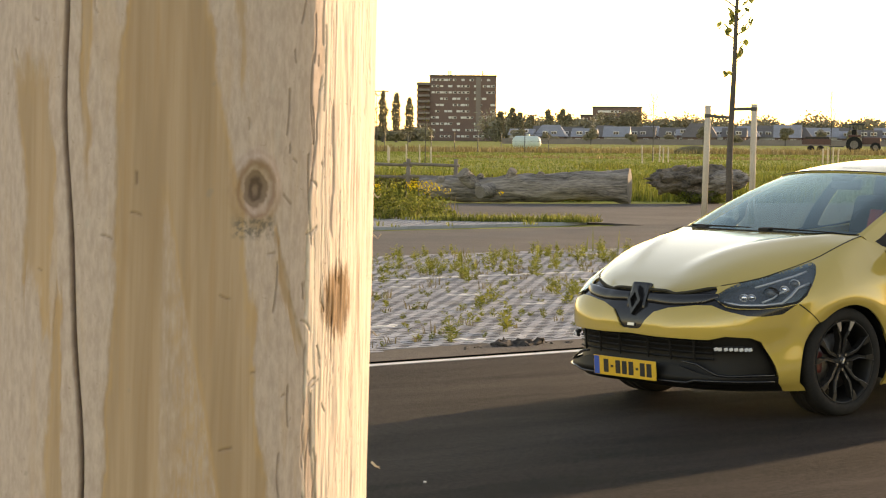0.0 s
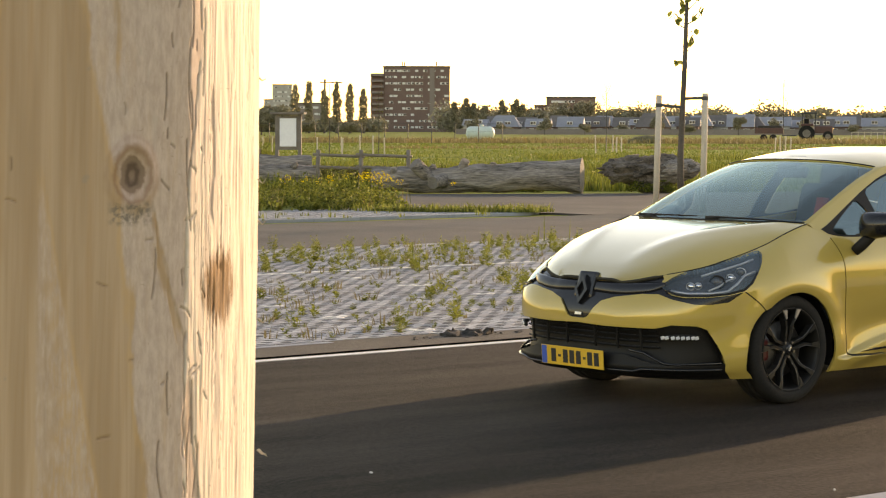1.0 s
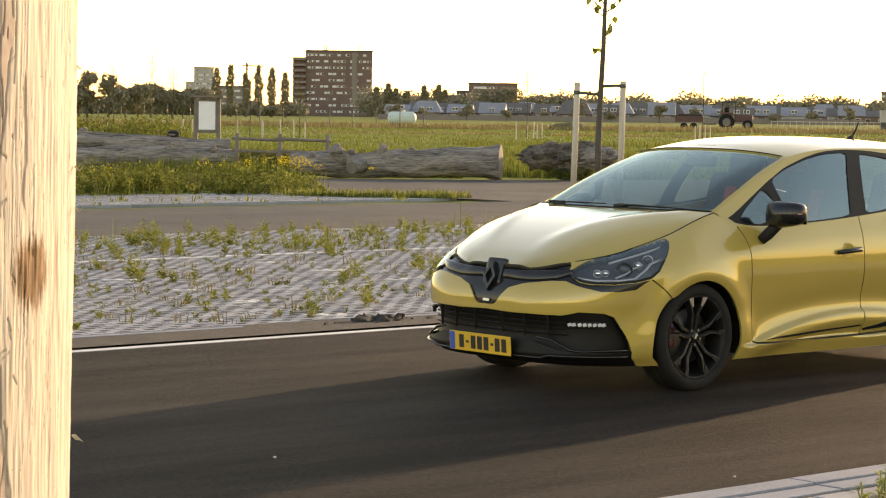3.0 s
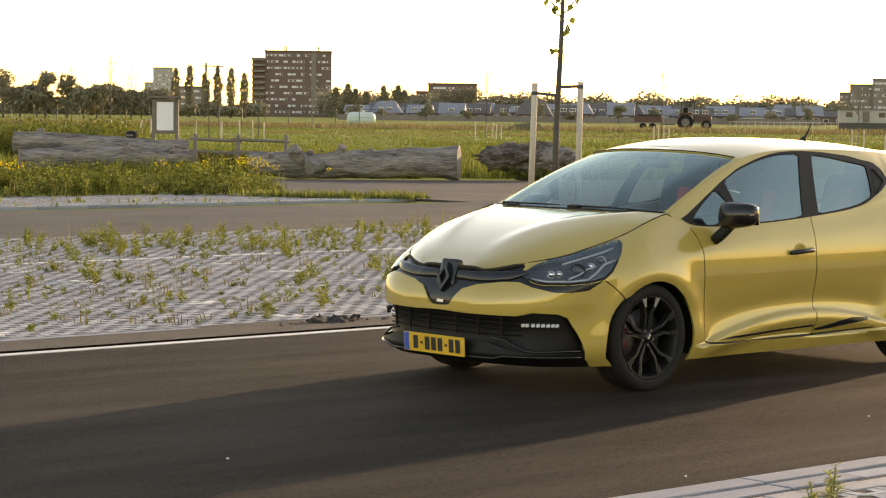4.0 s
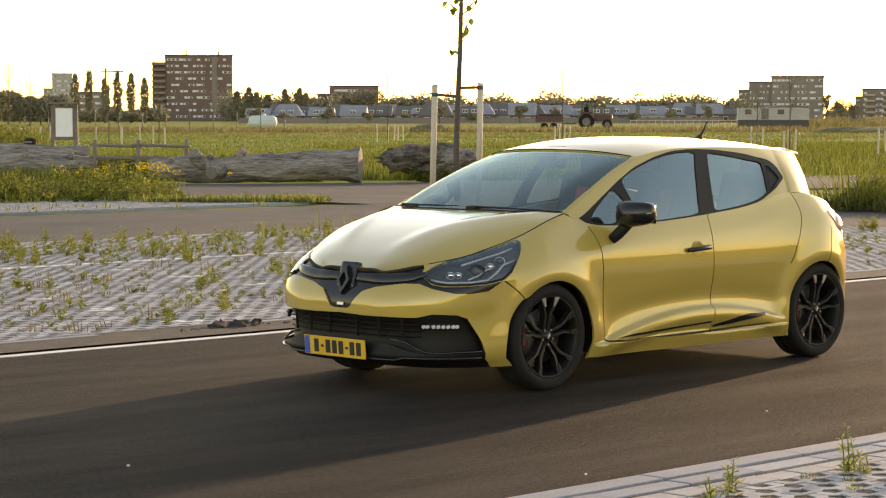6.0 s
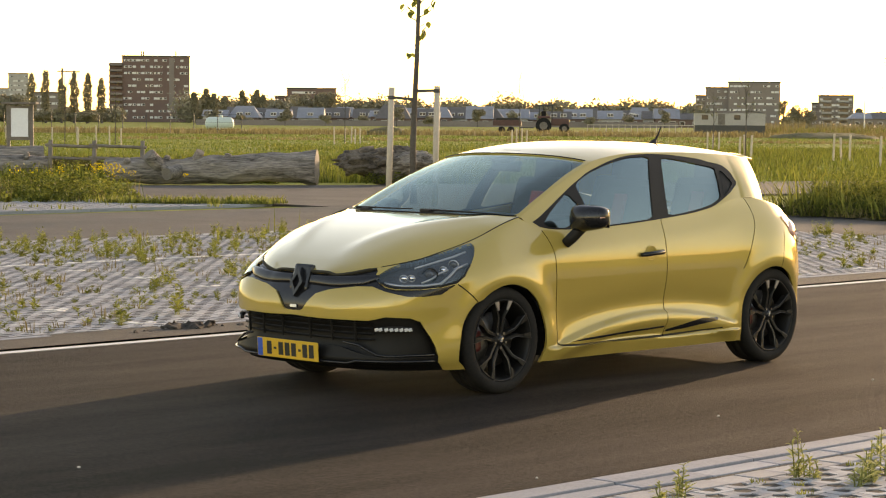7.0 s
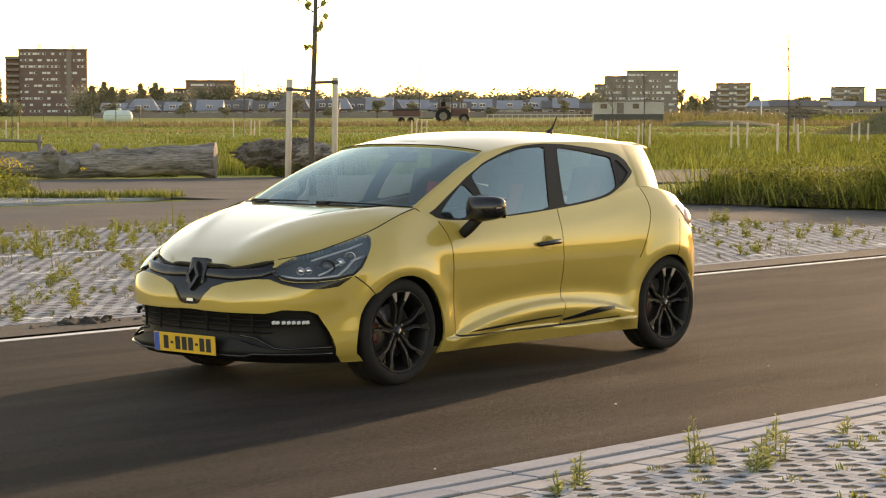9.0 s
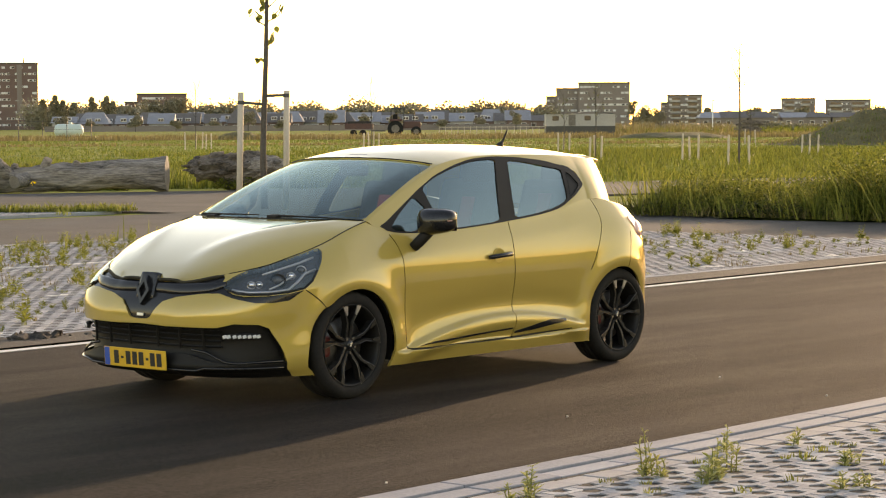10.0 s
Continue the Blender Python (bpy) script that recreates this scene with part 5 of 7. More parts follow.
V, F = leaf_cloud([(x, y, 0.26 + 0.26 * q) for x, y, _, q in heads], [(0.10, 0.10, 0.08)] * len(heads), 11, 0.026, 26)
tagged(plain_mesh("yellow_flowers", V, F, YELLOW_FLOWER), "yellow flowering weeds in the planted strip", "flowers", kind="stuff")
# rough growth past the loop road
thicket = [(21.9, 13.1), (22.1, 8), (22.2, 2.0), (26.0, 1.0), (26.6, 8.0), (26.2, 14.2)]
blades("reed_thicket", patchy(scatter(thicket, 700, 31, low=0.3, high=1.2), 0.74), 12, 0.58, 0.018, 0.40, GRASS, "dense tall reeds and weeds beside the road", "reeds", 13, 0.8)
blades("leafy_thicket", patchy(scatter(thicket, 520, 36, low=0.3, high=1.0), 0.7), 14, 0.58, 0.026, 0.42, GRASS, "dark green leafy weeds among the reeds", "weeds", 23, 0.9)
edge_strip = [(21.8, 13.1), (22.0, 8), (22.2, 1.0), (23.2, 1.0), (23.2, 13.4)]
# undergrowth whose dark colour carries the shade at the foot of the reeds
leaf_clumps("dark_undergrowth", scatter(edge_strip, 330, 32, low=0.4, high=1.1), 0.28, 0.26, 60, 0.030, SHADE_LEAF, "leafy undergrowth coloured as in shade at the road's edge", "undergrowth", 14)
tall_zone = [(22.3, 12.8), (22.4, 2.5), (25.6, 2.0), (25.8, 8.0), (25.4, 13.6)]
leaf_clumps("leafy_weeds", patchy(scatter(tall_zone, 300, 33, low=0.4, high=1.1), 0.75), 0.36, 0.70, 130, 0.032, LEAF, "leafy green weeds among the reeds", "weeds", 34)
leaf_clumps("light_weeds", patchy(scatter(tall_zone, 150, 37, low=0.4, high=1.1), 0.6), 0.30, 0.66, 70, 0.03, WEED, "sunlit yellow-green weeds among the reeds", "weeds", 38)
blades("reed_spikes", patchy(scatter([(22.0, 13.0), (22.2, 2.5), (26.4, 2), (26.4, 13.8)], 900, 51, low=0.3, high=1.15), 0.8), 10, 0.66, 0.024, 0.40, SPIKE, "pale green reed spikes above the weeds", "reeds", 52, 0.9)
blades("road_edge_dry_grass", scatter(edge_strip, 260, 77, low=0.4, high=1.1), 9, 0.26, 0.014, 0.2, DRY, "dry brown grass at the road's edge", "grass", 78, 0.9)
blades("low_growth", scatter([(26, 14), (26.4, 8), (26, 1), (34, -2), (46, 6), (40, 16), (31, 18)], 3200, 53, low=0.4, high=1.2), 9, 0.15, 0.03, 0.4, LEAF, "low green growth behind the reeds", "grass", 54, 0.5)
sprigs("thicket_herbs", patchy(scatter(tall_zone, 420, 95, low=0.5, high=1.15), 0.62), 6, 0.62, 0.11, SPIKE, "leafy yellow-green plants among the reeds", "weeds", 96)
shrubs = scatter([(23.2, 11.0), (23.0, 7.5), (26, 6.5), (28, 10.5)], 16, 39, low=0.8, high=1.25)
leaf_clumps("willow_shrubs", shrubs, 0.58, 0.86, 620, 0.034, LEAF, "green willow shrubs among the reeds", "shrubs", 40)
# weeds in the paver joints
far_field = [(-4, 3.7), (16.8, 3.7), (16.9, 7.2), (16.4, 10.0), (15.2, 12.3), (13.4, 13.7), (-4, 13.9)]

sprigs("paver_weeds", patchy(scatter(far_field, 430, 41, 0.015, 0.35, 1.1), 0.55), 6, 0.21, 0.050, WEED_LIT, "upright yellow-green weeds growing between grass pavers", "weeds", 15)
sprigs("paver_low_weeds", scatter(far_field, 900, 42, 0.015, 0.3, 0.9), 4, 0.09, 0.035, WEED, "small weeds in the paver holes", "weeds", 16)
blades("paver_dry_weeds", scatter(far_field, 320, 43, 0.015, 0.4, 1.1), 12, 0.12, 0.008, 0.10, DRY, "dry weeds between grass pavers", "weeds", 17, 0.7)
sprigs("flower_bed_tall_herbs", patchy(scatter(bed, 620, 81, low=0.5, high=1.2), 0.5), 7, 0.46, 0.085, LEAF, "upright leafy green herbs in the planted strip", "herbs", 82)
sprigs("flower_bed_light_herbs", patchy(scatter(bed, 300, 83, low=0.5, high=1.2), 0.5), 5, 0.50, 0.075, WEED_LIT, "pale green flowering herbs in the planted strip", "herbs", 84)
sprigs("back_edge_weeds", scatter([(-4, 10.2), (15.5, 10.2), (14.6, 12.8), (13.2, 13.7), (-4, 13.8)], 330, 72, 0.015, 0.5, 1.2), 5, 0.19, 0.045, WEED_LIT, "yellow-green weeds along the far rows of pavers", "weeds", 73)
blades("tall_stalks", scatter([(-2, 10), (14, 10), (13, 13.6), (-2, 13.8)], 30, 44, low=0.5, high=1.1), 3, 0.42, 0.018, 0.03, WEED, "single tall stalks at the bay's edge", "weeds", 18, 0.15)
blades("near_sprouts", scatter([(-3, -6.5), (4, -6.5), (4, -3.75), (-3, -3.75)], 110, 45, low=0.3, high=0.9), 14, 0.05, 0.007, 0.06, WEED, "small sprouts in the near paver holes", "weeds", 19, 0.8)


def weed_plant(x, y, tall, seed):
    """A young weed: a few leaning stems with ragged leaves."""
    w = thing("weed_plant", "young yellow-green weed growing out of the pavers", "weed", "weeds in the near pavers", at=(x, y, 0))
    rng = np.random.default_rng(seed)
    for k in range(4 if tall > 0.13 else 3):
        a0 = rng.uniform(0, 6.3)
        lean = rng.uniform(0.05, 0.35) if k else 0.06
        high = tall * (1.0 if k == 0 else rng.uniform(0.35, 0.8))
        dx, dy = lean * high * math.cos(a0), lean * high * math.sin(a0)
        foot = rng.normal(0, 0.025, 2) if k else (0.0, 0.0)
        pts = [Vector((foot[0], foot[1], -0.02)), Vector((foot[0] + dx * 0.3, foot[1] + dy * 0.3, high * 0.5)), Vector((foot[0] + dx, foot[1] + dy, high))]
        stem = part("stem", tube(pts, [0.004, 0.0035, 0.0015], 6), WEED_NEAR, w)
        verts, faces = [], []
        for i in range(int(14 + 70 * high)):
            f = rng.uniform(0.05, 1.0)
            p = pts[0].lerp(pts[1], f * 2) if f < 0.5 else pts[1].lerp(pts[2], f * 2 - 1)
            a = rng.uniform(0, 6.3)
            ln = (0.062 - 0.034 * f) * rng.uniform(0.5, 1.3)
            wd = ln * rng.uniform(0.09, 0.19)
            c, q = math.cos(a), math.sin(a)
            up, droop = rng.uniform(0.0, 1.3), rng.uniform(-0.4, 0.6)
            o = len(verts)
            verts += [tuple(p), (p.x + c * ln * 0.5 - q * wd, p.y + q * ln * 0.5 + c * wd, p.z + ln * 0.5 * up), (p.x + c * ln, p.y + q * ln, p.z + ln * (0.5 * up + droop * 0.5)), (p.x + c * ln * 0.5 + q * wd, p.y + q * ln * 0.5 - c * wd, p.z + ln * 0.5 * up + wd * 0.4)]
            faces.append([o, o + 1, o + 2, o + 3])
        plain_mesh("leaves", verts, faces, WEED_NEAR, stem)
    return w


for i, (x, y, tall) in enumerate(((-1.25, -3.80, 0.21), (-1.21, -3.83, 0.09), (-1.16, -4.09, 0.15), (-1.05, -4.03, 0.11), (-1.24, -4.12, 0.10), (-0.88, -3.98, 0.20), (-2.02, -3.75, 0.14), (-2.25, -3.82, 0.10), (0.01, -3.81, 0.08), (-0.38, -3.64, 0.09), (-0.41, -4.32, 0.06), (-0.32, -4.30, 0.06), (-1.00, -4.65, 0.07), (-0.90, -4.70, 0.06), (0.62, -4.02, 0.07), (0.86, -4.10, 0.08))):
    weed_plant(x, y, tall, 60 + i)

# a ragged clod of dark soil on the kerb
bm = bmesh.new()
bmesh.ops.create_icosphere(bm, subdivisions=4, radius=1, matrix=pose(1.16, 3.42, 0.012) @ Matrix.Diagonal((0.22, 0.11, 0.030, 1)))
for v in bm.verts:
    v.co += 0.045 * Vector(noise.noise_vector(v.co * 9)) + 0.035 * Vector(noise.noise_vector(v.co * 26)) + 0.015 * Vector(noise.noise_vector(v.co * 60))
tagged(mesh_object("soil_clod", bm, SOIL, smooth=True), "dark clod of soil lying on the kerb", "soil")
for i in range(26):
    bm = bmesh.new()
    q = random.uniform(0.010, 0.035)
    bmesh.ops.create_icosphere(bm, subdivisions=1, radius=q, matrix=pose(random.gauss(1.05, 0.45), random.gauss(3.36, 0.06), q * 0.3, random.uniform(0, 90), 0, random.uniform(0, 90)) @ Matrix.Diagonal((1.3, 1, 0.6, 1)))
    tagged(mesh_object("soil_crumb", bm, SOIL), "small crumb of dark soil beside the kerb", "soil", "soil crumbs along the kerb")
# bits of gravel on the road
for i, (x, y) in enumerate(((0.14, -2.29), (-2.12, -3.02), (2.2, -1.9), (-3.4, -1.4), (1.8, -2.9))):
    bm = bmesh.new()
    bmesh.ops.create_icosphere(bm, subdivisions=1, radius=1, matrix=pose(x, y, 0.004, 0, 0, 40 * i) @ Matrix.Diagonal((0.009, 0.006, 0.005, 1)))
    tagged(mesh_object("pebble", bm, WHITE_LINE), "small white pebble on the asphalt", "pebble", "pebbles on the road")
# ---- logs ----
def log_trunk(name, a, b, ra, rb, seed, label, knots=5, rough=0.10, mat=None, flare=0.0):
    """A fallen trunk from a to b, along its own x axis, with a gnarled skin and cut ends."""
    mat = mat or LOG_WOOD
    root = thing(name, label, "log")
    a, b = Vector(a), Vector(b)
    long = (b - a).length
    way = (b - a).normalized()
    root.matrix_world = Matrix.Translation(a) @ way.to_track_quat("X", "Z").to_matrix().to_4x4()
    bm = bmesh.new()
    rows = []
    n, m = 60, 40
    rng = random.Random(seed)
    off = Vector((seed * 3.1, 0, 0))

    def skin(u, t):
        r = (ra + (rb - ra) * u) * (1 + flare * (max(0.0, u - 0.72) / 0.28) ** 2)
        q = Vector((u * long, math.cos(t) * r, math.sin(t) * r))
        s = Vector((q.x * 0.5, q.y, q.z))
        g = 1 + rough * noise.noise(s * 1.8 + off) + rough * 0.7 * noise.noise(s * 5.5 + off) + 0.35 * rough * noise.noise(Vector((q.x * 1.5, q.y * 16, q.z * 16)) + off)
        return Vector((u * long, math.cos(t) * r * g, math.sin(t) * r * g + 0.05 * math.sin(u * 5 + seed)))

    for i in range(n + 1):
        rows.append([bm.verts.new(skin(i / n, 2 * math.pi * k / m)) for k in range(m)])
    for p, q in zip(rows, rows[1:]):
        for k in range(m):
            bm.faces.new((p[k], p[(k + 1) % m], q[(k + 1) % m], q[k]))
    bmesh.ops.recalc_face_normals(bm, faces=bm.faces[:])
    part("trunk", bm, mat, root, smooth=True)
    for u, s in ((0, -1), (1, 1)):
        cut = bmesh.new()
        ring = [cut.verts.new(skin(u, 2 * math.pi * k / m) + Vector((s * 0.004, 0, 0))) for k in range(m)]
        mid = cut.verts.new(sum((v.co for v in ring), Vector()) / m + Vector((s * 0.03, 0, 0)))
        for k in range(m):
            cut.faces.new((ring[k], ring[(k + 1) % m], mid))
        bmesh.ops.recalc_face_normals(cut, faces=cut.faces[:])
        part("cut_end", cut, GREY_WOOD, root)
    for i in range(knots):
        u, t = rng.uniform(0.1, 0.9), rng.uniform(0.3, 2.8)
        c = skin(u, t)
        d = Vector((0.3, math.cos(t), math.sin(t)))
        part("branch_stub", tube([c - d * 0.12, c + d * 0.05, c + d * rng.uniform(0.06, 0.16)], [0.13, 0.085, 0.05], 10), mat, root, smooth=True)
    return root


long_log = log_trunk("fallen_log", (24.1, 34.9, 0.30), (27.45, 30.88, 0.38), 0.29, 0.37, 3, "grey weathered fallen trunk lying beside the path", 4, 0.20, None, 0.16)
for x, y, z, dx, dy, dz, q in ((1.35, -0.16, 0.10, -0.22, -0.20, 0.28, 0.17), (1.8, -0.22, -0.05, -0.18, -0.36, -0.05, 0.16), (2.25, -0.05, 0.22, 0.12, -0.08, 0.22, 0.11)):
    c, d = Vector((x, y, z)), Vector((dx, dy, dz))
    stub = part("branch_stub", tube([c - d * 0.5, c + d * 0.3, c + d * 0.8, c + d], [q * 1.25, q * 1.05, q, q * 0.98], 16), LOG_WOOD, long_log, smooth=True)
    part("cut_end", tube([c + d * 1.0, c + d * 1.02], q * 0.93, 16), GREY_WOOD, stub)
p, q = away(57.5, -305), away(59.5, -223)
log_trunk("fallen_log", (p.x, p.y, 0.28), (q.x, q.y, 0.27), 0.31, 0.30, 5, "long grey weathered log among flowering weeds", 2, 0.14)
p, q = away(58.8, -308), away(60.2, -226)
log_trunk("fallen_log", (p.x, p.y, 0.66), (q.x, q.y, 0.56), 0.29, 0.26, 7, "long grey log resting on another log", 3, 0.16)


def gnarled_lump(radii, seed, rough, waist):
    """A knotted block of root wood about its own centre, drawn in towards its foot."""
    bm = bmesh.new()
    bmesh.ops.create_icosphere(bm, subdivisions=5, radius=1)
    off = Vector((seed * 2.7, seed, 0))
    for v in bm.verts:
        p = v.co.copy()
        g = 1 + rough * noise.noise(p * 1.6 + off) + rough * 0.8 * noise.noise(p * 3.7 + off) + rough * 0.45 * noise.noise(p * 9 + off) + rough * 0.25 * noise.noise(p * 21 + off)
        k = 1 - waist * max(0.0, -p.z)
        v.co = Vector((p.x * radii[0] * g * k, p.y * radii[1] * g * k, p.z * radii[2] * g))
    return bm


stump = thing("fallen_log", "short dark gnarled trunk with a root end", "log", at=(29.45, 30.55, 0.0), turn=FACE)
bm = gnarled_lump((1.0, 0.50, 0.37), 9, 0.34, 0.5)
bm.transform(Matrix.Translation((-0.22, 0, 0.52)) @ Matrix.Rotation(radians(-5), 4, "Y"))
part("trunk", bm, STUMP_WOOD, stump, smooth=True)
# added lump in paler wood, giving the trunk its sunlit highlight by colour
bm = gnarled_lump((0.60, 0.44, 0.29), 4, 0.18, 0.2)
bm.transform(Matrix.Translation((0.66, -0.10, 0.52)) @ Matrix.Rotation(radians(-8), 4, "Y"))
part("sunlit_side", bm, LOG_WOOD, stump, "paler lump standing in for the trunk's sunlit side", smooth=True)
bm = gnarled_lump((0.44, 0.36, 0.30), 6, 0.28, 0.0)
bm.transform(Matrix.Translation((0.12, 0, 0.20)))
part("foot", bm, STUMP_WOOD, stump, smooth=True)
for x, z, dx, dz in ((-0.92, 0.52, -0.18, 0.08), (-0.85, 0.40, -0.10, -0.22), (-0.50, 0.78, -0.14, 0.06)):
    part("root", tube([(x + 0.2, -0.1, z), (x + dx * 0.5, -0.16, z + dz * 0.5), (x + dx, -0.14, z + dz)], [0.16, 0.10, 0.04], 9), STUMP_WOOD, stump, smooth=True)
leaf_clumps("stump_herbs", scatter([(28.6, 30.4), (29.6, 29.6), (30.0, 30.0), (29.0, 30.8)], 26, 75, low=0.4, high=1.1), 0.18, 0.30, 46, 0.035, LEAF, "green herbs round the gnarled trunk", "herbs", 76)

# ---- rail fence behind the logs ----
fence = thing("rail_fence", "low grey wooden rail fence behind the logs", "fence")
fp = [away(59.0, k) for k in (-223, -203, -181)]
for p in fp:
    part("post", tube([(p.x, p.y, -0.2), (p.x + 0.03, p.y, 0.98)], [0.068, 0.060], 10), GREY_WOOD, fence, smooth=True)
for a, b in zip(fp, fp[1:]):
    for z in (0.50, 0.83):
        d = (b - a).normalized() * 0.12
        part("rail", tube([a - d + Vector((0, 0, z + 0.02)), b + d + Vector((0, 0, z - 0.03))], 0.040, 8), GREY_WOOD, fence, smooth=True)

# ---- notice board ----
board = thing("notice_board", "grey wooden notice board with a white panel", "notice board", at=away(62, -236.5), turn=FACE)
for x in (-0.33, 0.33):
    part("post", box((0.10, 0.10, 2.2), (x, 0, 0.85), 0.01), GREY_WOOD, board)
part("panel_frame", box((0.62, 0.06, 0.95), (0, -0.02, 1.42), 0.008), GREY_WOOD, board)
part("panel", box((0.48, 0.02, 0.80), (0, -0.06, 1.44), 0.004), PANEL_WHITE, board, "blank white panel")
part("roof", box((0.98, 0.40, 0.06), (0, 0, 1.98), 0.01), GREY_WOOD, board)

# ---- litter bin ----
bin_ = thing("litter_bin", "dark metal litter bin behind the log", "litter bin", at=away(61, -252.5), turn=FACE)
part("bin_body", tube([(0, 0, 0.0), (0, 0, 0.82), (0, 0, 0.98), (0, 0, 1.02)], [0.17, 0.19, 0.17, 0.10], 18), DEEP_BLACK, bin_)
part("opening", box((0.20, 0.02, 0.05), (0, -0.19, 0.90), 0.01), GREY_WOOD, bin_)


# ---- young trees on stakes ----
def leaf_blade(at, size, seed):
    r = random.Random(seed)
    bm = bmesh.new()
    pts = [(0, 0, 0), (0.3, 0.32, 0.02), (0.65, 0.30, 0.0), (1, 0, -0.12), (0.65, -0.30, 0.0), (0.3, -0.32, 0.02)]
    c = [bm.verts.new(p) for p in pts]
    bm.faces.new((c[0], c[1], c[2], c[3]))
    bm.faces.new((c[0], c[3], c[4], c[5]))
    bm.transform(Matrix.Translation(at) @ pose(0, 0, 0, r.uniform(-50, 50), r.uniform(10, 70), r.uniform(0, 360)) @ Matrix.Diagonal((size, size, size, 1)))
    return bm


tree = thing("young_tree", "slender young tree tied between two pale stakes", "tree", at=(20.28, 20.33, 0), turn=FACE)
stem = [(0.02, 0, 0.0), (0.00, 0, 1.0), (0.03, 0, 1.9), (0.07, 0, 2.8), (0.09, 0, 3.6), (0.12, 0, 4.5), (0.14, 0, 5.4)]
part("trunk", tube(stem, [0.066, 0.060, 0.052, 0.045, 0.038, 0.026, 0.012], 12), BARK, tree, smooth=True)
for i, (z, dx, up) in enumerate(((2.95, 0.16, 0.42), (3.42, -0.25, 0.30), (3.50, 0.30, 0.30), (3.62, -0.12, 0.35), (3.75, 0.22, 0.4), (4.0, -0.35, 0.5), (4.2, 0.4, 0.5), (4.5, -0.3, 0.6), (4.7, 0.3, 0.5), (5.0, -0.2, 0.4))):
    x0 = 0.07 + (z - 2.8) * 0.03
    y = 0.12 * math.sin(i * 2.4)
    tip = Vector((x0 + dx, y, z + up))
    br = part("branch", tube([(x0, 0, z), (x0 + dx * 0.75, y * 0.6, z + up * 0.4), tip], [0.014, 0.009, 0.004], 6), BARK, tree, smooth=True)
    bms = [leaf_blade(Vector((x0, 0, z)).lerp(tip, 0.5 + 0.12 * k) + Vector((0.03 * math.sin(k * 3 + i), 0.03 * math.cos(k * 2 + i), 0.02)), 0.16, 7 * i + k) for k in range(6)]
    part("leaf_spray", join(*bms), WEED, br)
part("leaf_spray", join(*[leaf_blade(Vector((-0.08 + 0.02 * k, 0.02, 2.83)), 0.14, 200 + k) for k in range(3)]), WEED, tree)
for x, top, lean in ((-0.43, 2.19, 0.05), (0.44, 2.22, 0.03)):
    st = part("stake", tube([(x - lean * 0.6, 0, -0.1), (x, 0, 1.1), (x + lean * 0.5, 0, top)], 0.058, 14), STAKE_WOOD, tree, "pale round wooden stake", smooth=True)
part("tie", box((0.46, 0.03, 0.055), (-0.20, -0.03, 1.985), 0.006, (0, 5, 0)), DARK_METAL, tree, "dark rubber tree tie")
part("tie", box((0.40, 0.03, 0.055), (0.25, -0.03, 2.13), 0.006, (0, -2, 0)), DARK_METAL, tree, "dark rubber tree tie")
for x, z in ((-0.41, 2.0), (0.45, 2.13)):
    part("tie_band", tube([(x, 0, z - 0.035), (x, 0, z + 0.035)], 0.064, 14), DARK_METAL, tree)


def far_tree(d, k, tall, stakes=2, seed=0, gap=0.8, stake_h=1.05):
    t = thing("young_tree", "bare young tree between low pale stakes in the meadow", "tree", "young trees in the meadow", at=away(d, k), turn=FACE)
    r = random.Random(seed)
    if tall:
        part("trunk", tube([(0, 0, 0), (0.03, 0, tall * 0.5), (0.0, 0, tall)], [0.030, 0.022, 0.008] if d > 90 else [0.045, 0.035, 0.012], 7), BARK, t)
        for i in range(9):
            z = tall * r.uniform(0.45, 0.95)
            a = r.uniform(0, 6.3)
            part("branch", tube([(0, 0, z), (0.25 * math.cos(a), 0.25 * math.sin(a), z + 0.35), (0.38 * math.cos(a), 0.38 * math.sin(a), z + 0.8)], [0.014, 0.009, 0.004], 5), BARK, t)
        V, F = leaf_cloud([(0, 0, tall * 0.75)], [(0.45, 0.45, tall * 0.25)], 45, 0.045, seed)
        plain_mesh("leaves", V, F, LEAF, t)
    for i in range(stakes):
        x = (i - (stakes - 1) / 2) * gap / max(stakes - 1, 1)
        part("stake", tube([(x, 0.1 * (i % 2), -0.1), (x + r.uniform(-0.04, 0.04), 0.1 * (i % 2), stake_h + r.uniform(-0.08, 0.08))], 0.046, 8), STAKE_WOOD, t)
    return t


for i, (d, k, tall, n, gap) in enumerate(((85, 155, 4.6, 2, 0.82), (97, 90.3, 3.4, 3, 0.5), (97, 133, 0, 3, 0.7), (120, 76, 3.2, 3, 0.6), (150, -10.5, 4.8, 4, 1.0), (150, -89, 4.6, 3, 1.4), (155, -84, 0, 2, 0.6), (130, -216, 4.2, 2, 1.5), (135, -193, 3.8, 2, 0.7), (140, -206, 0, 2, 1.2), (125, -262, 4.8, 3, 1.6), (130, -258, 0, 2, 0.8), (140, -252, 4.5, 3, 1.2), (130, -245, 0, 2, 0.5), (140, -280, 4.4, 2, 0.8), (110, 187, 0, 3, 0.8), (165, 160, 3, 2, 0.8))):
    far_tree(d, k, tall, n, i, gap)


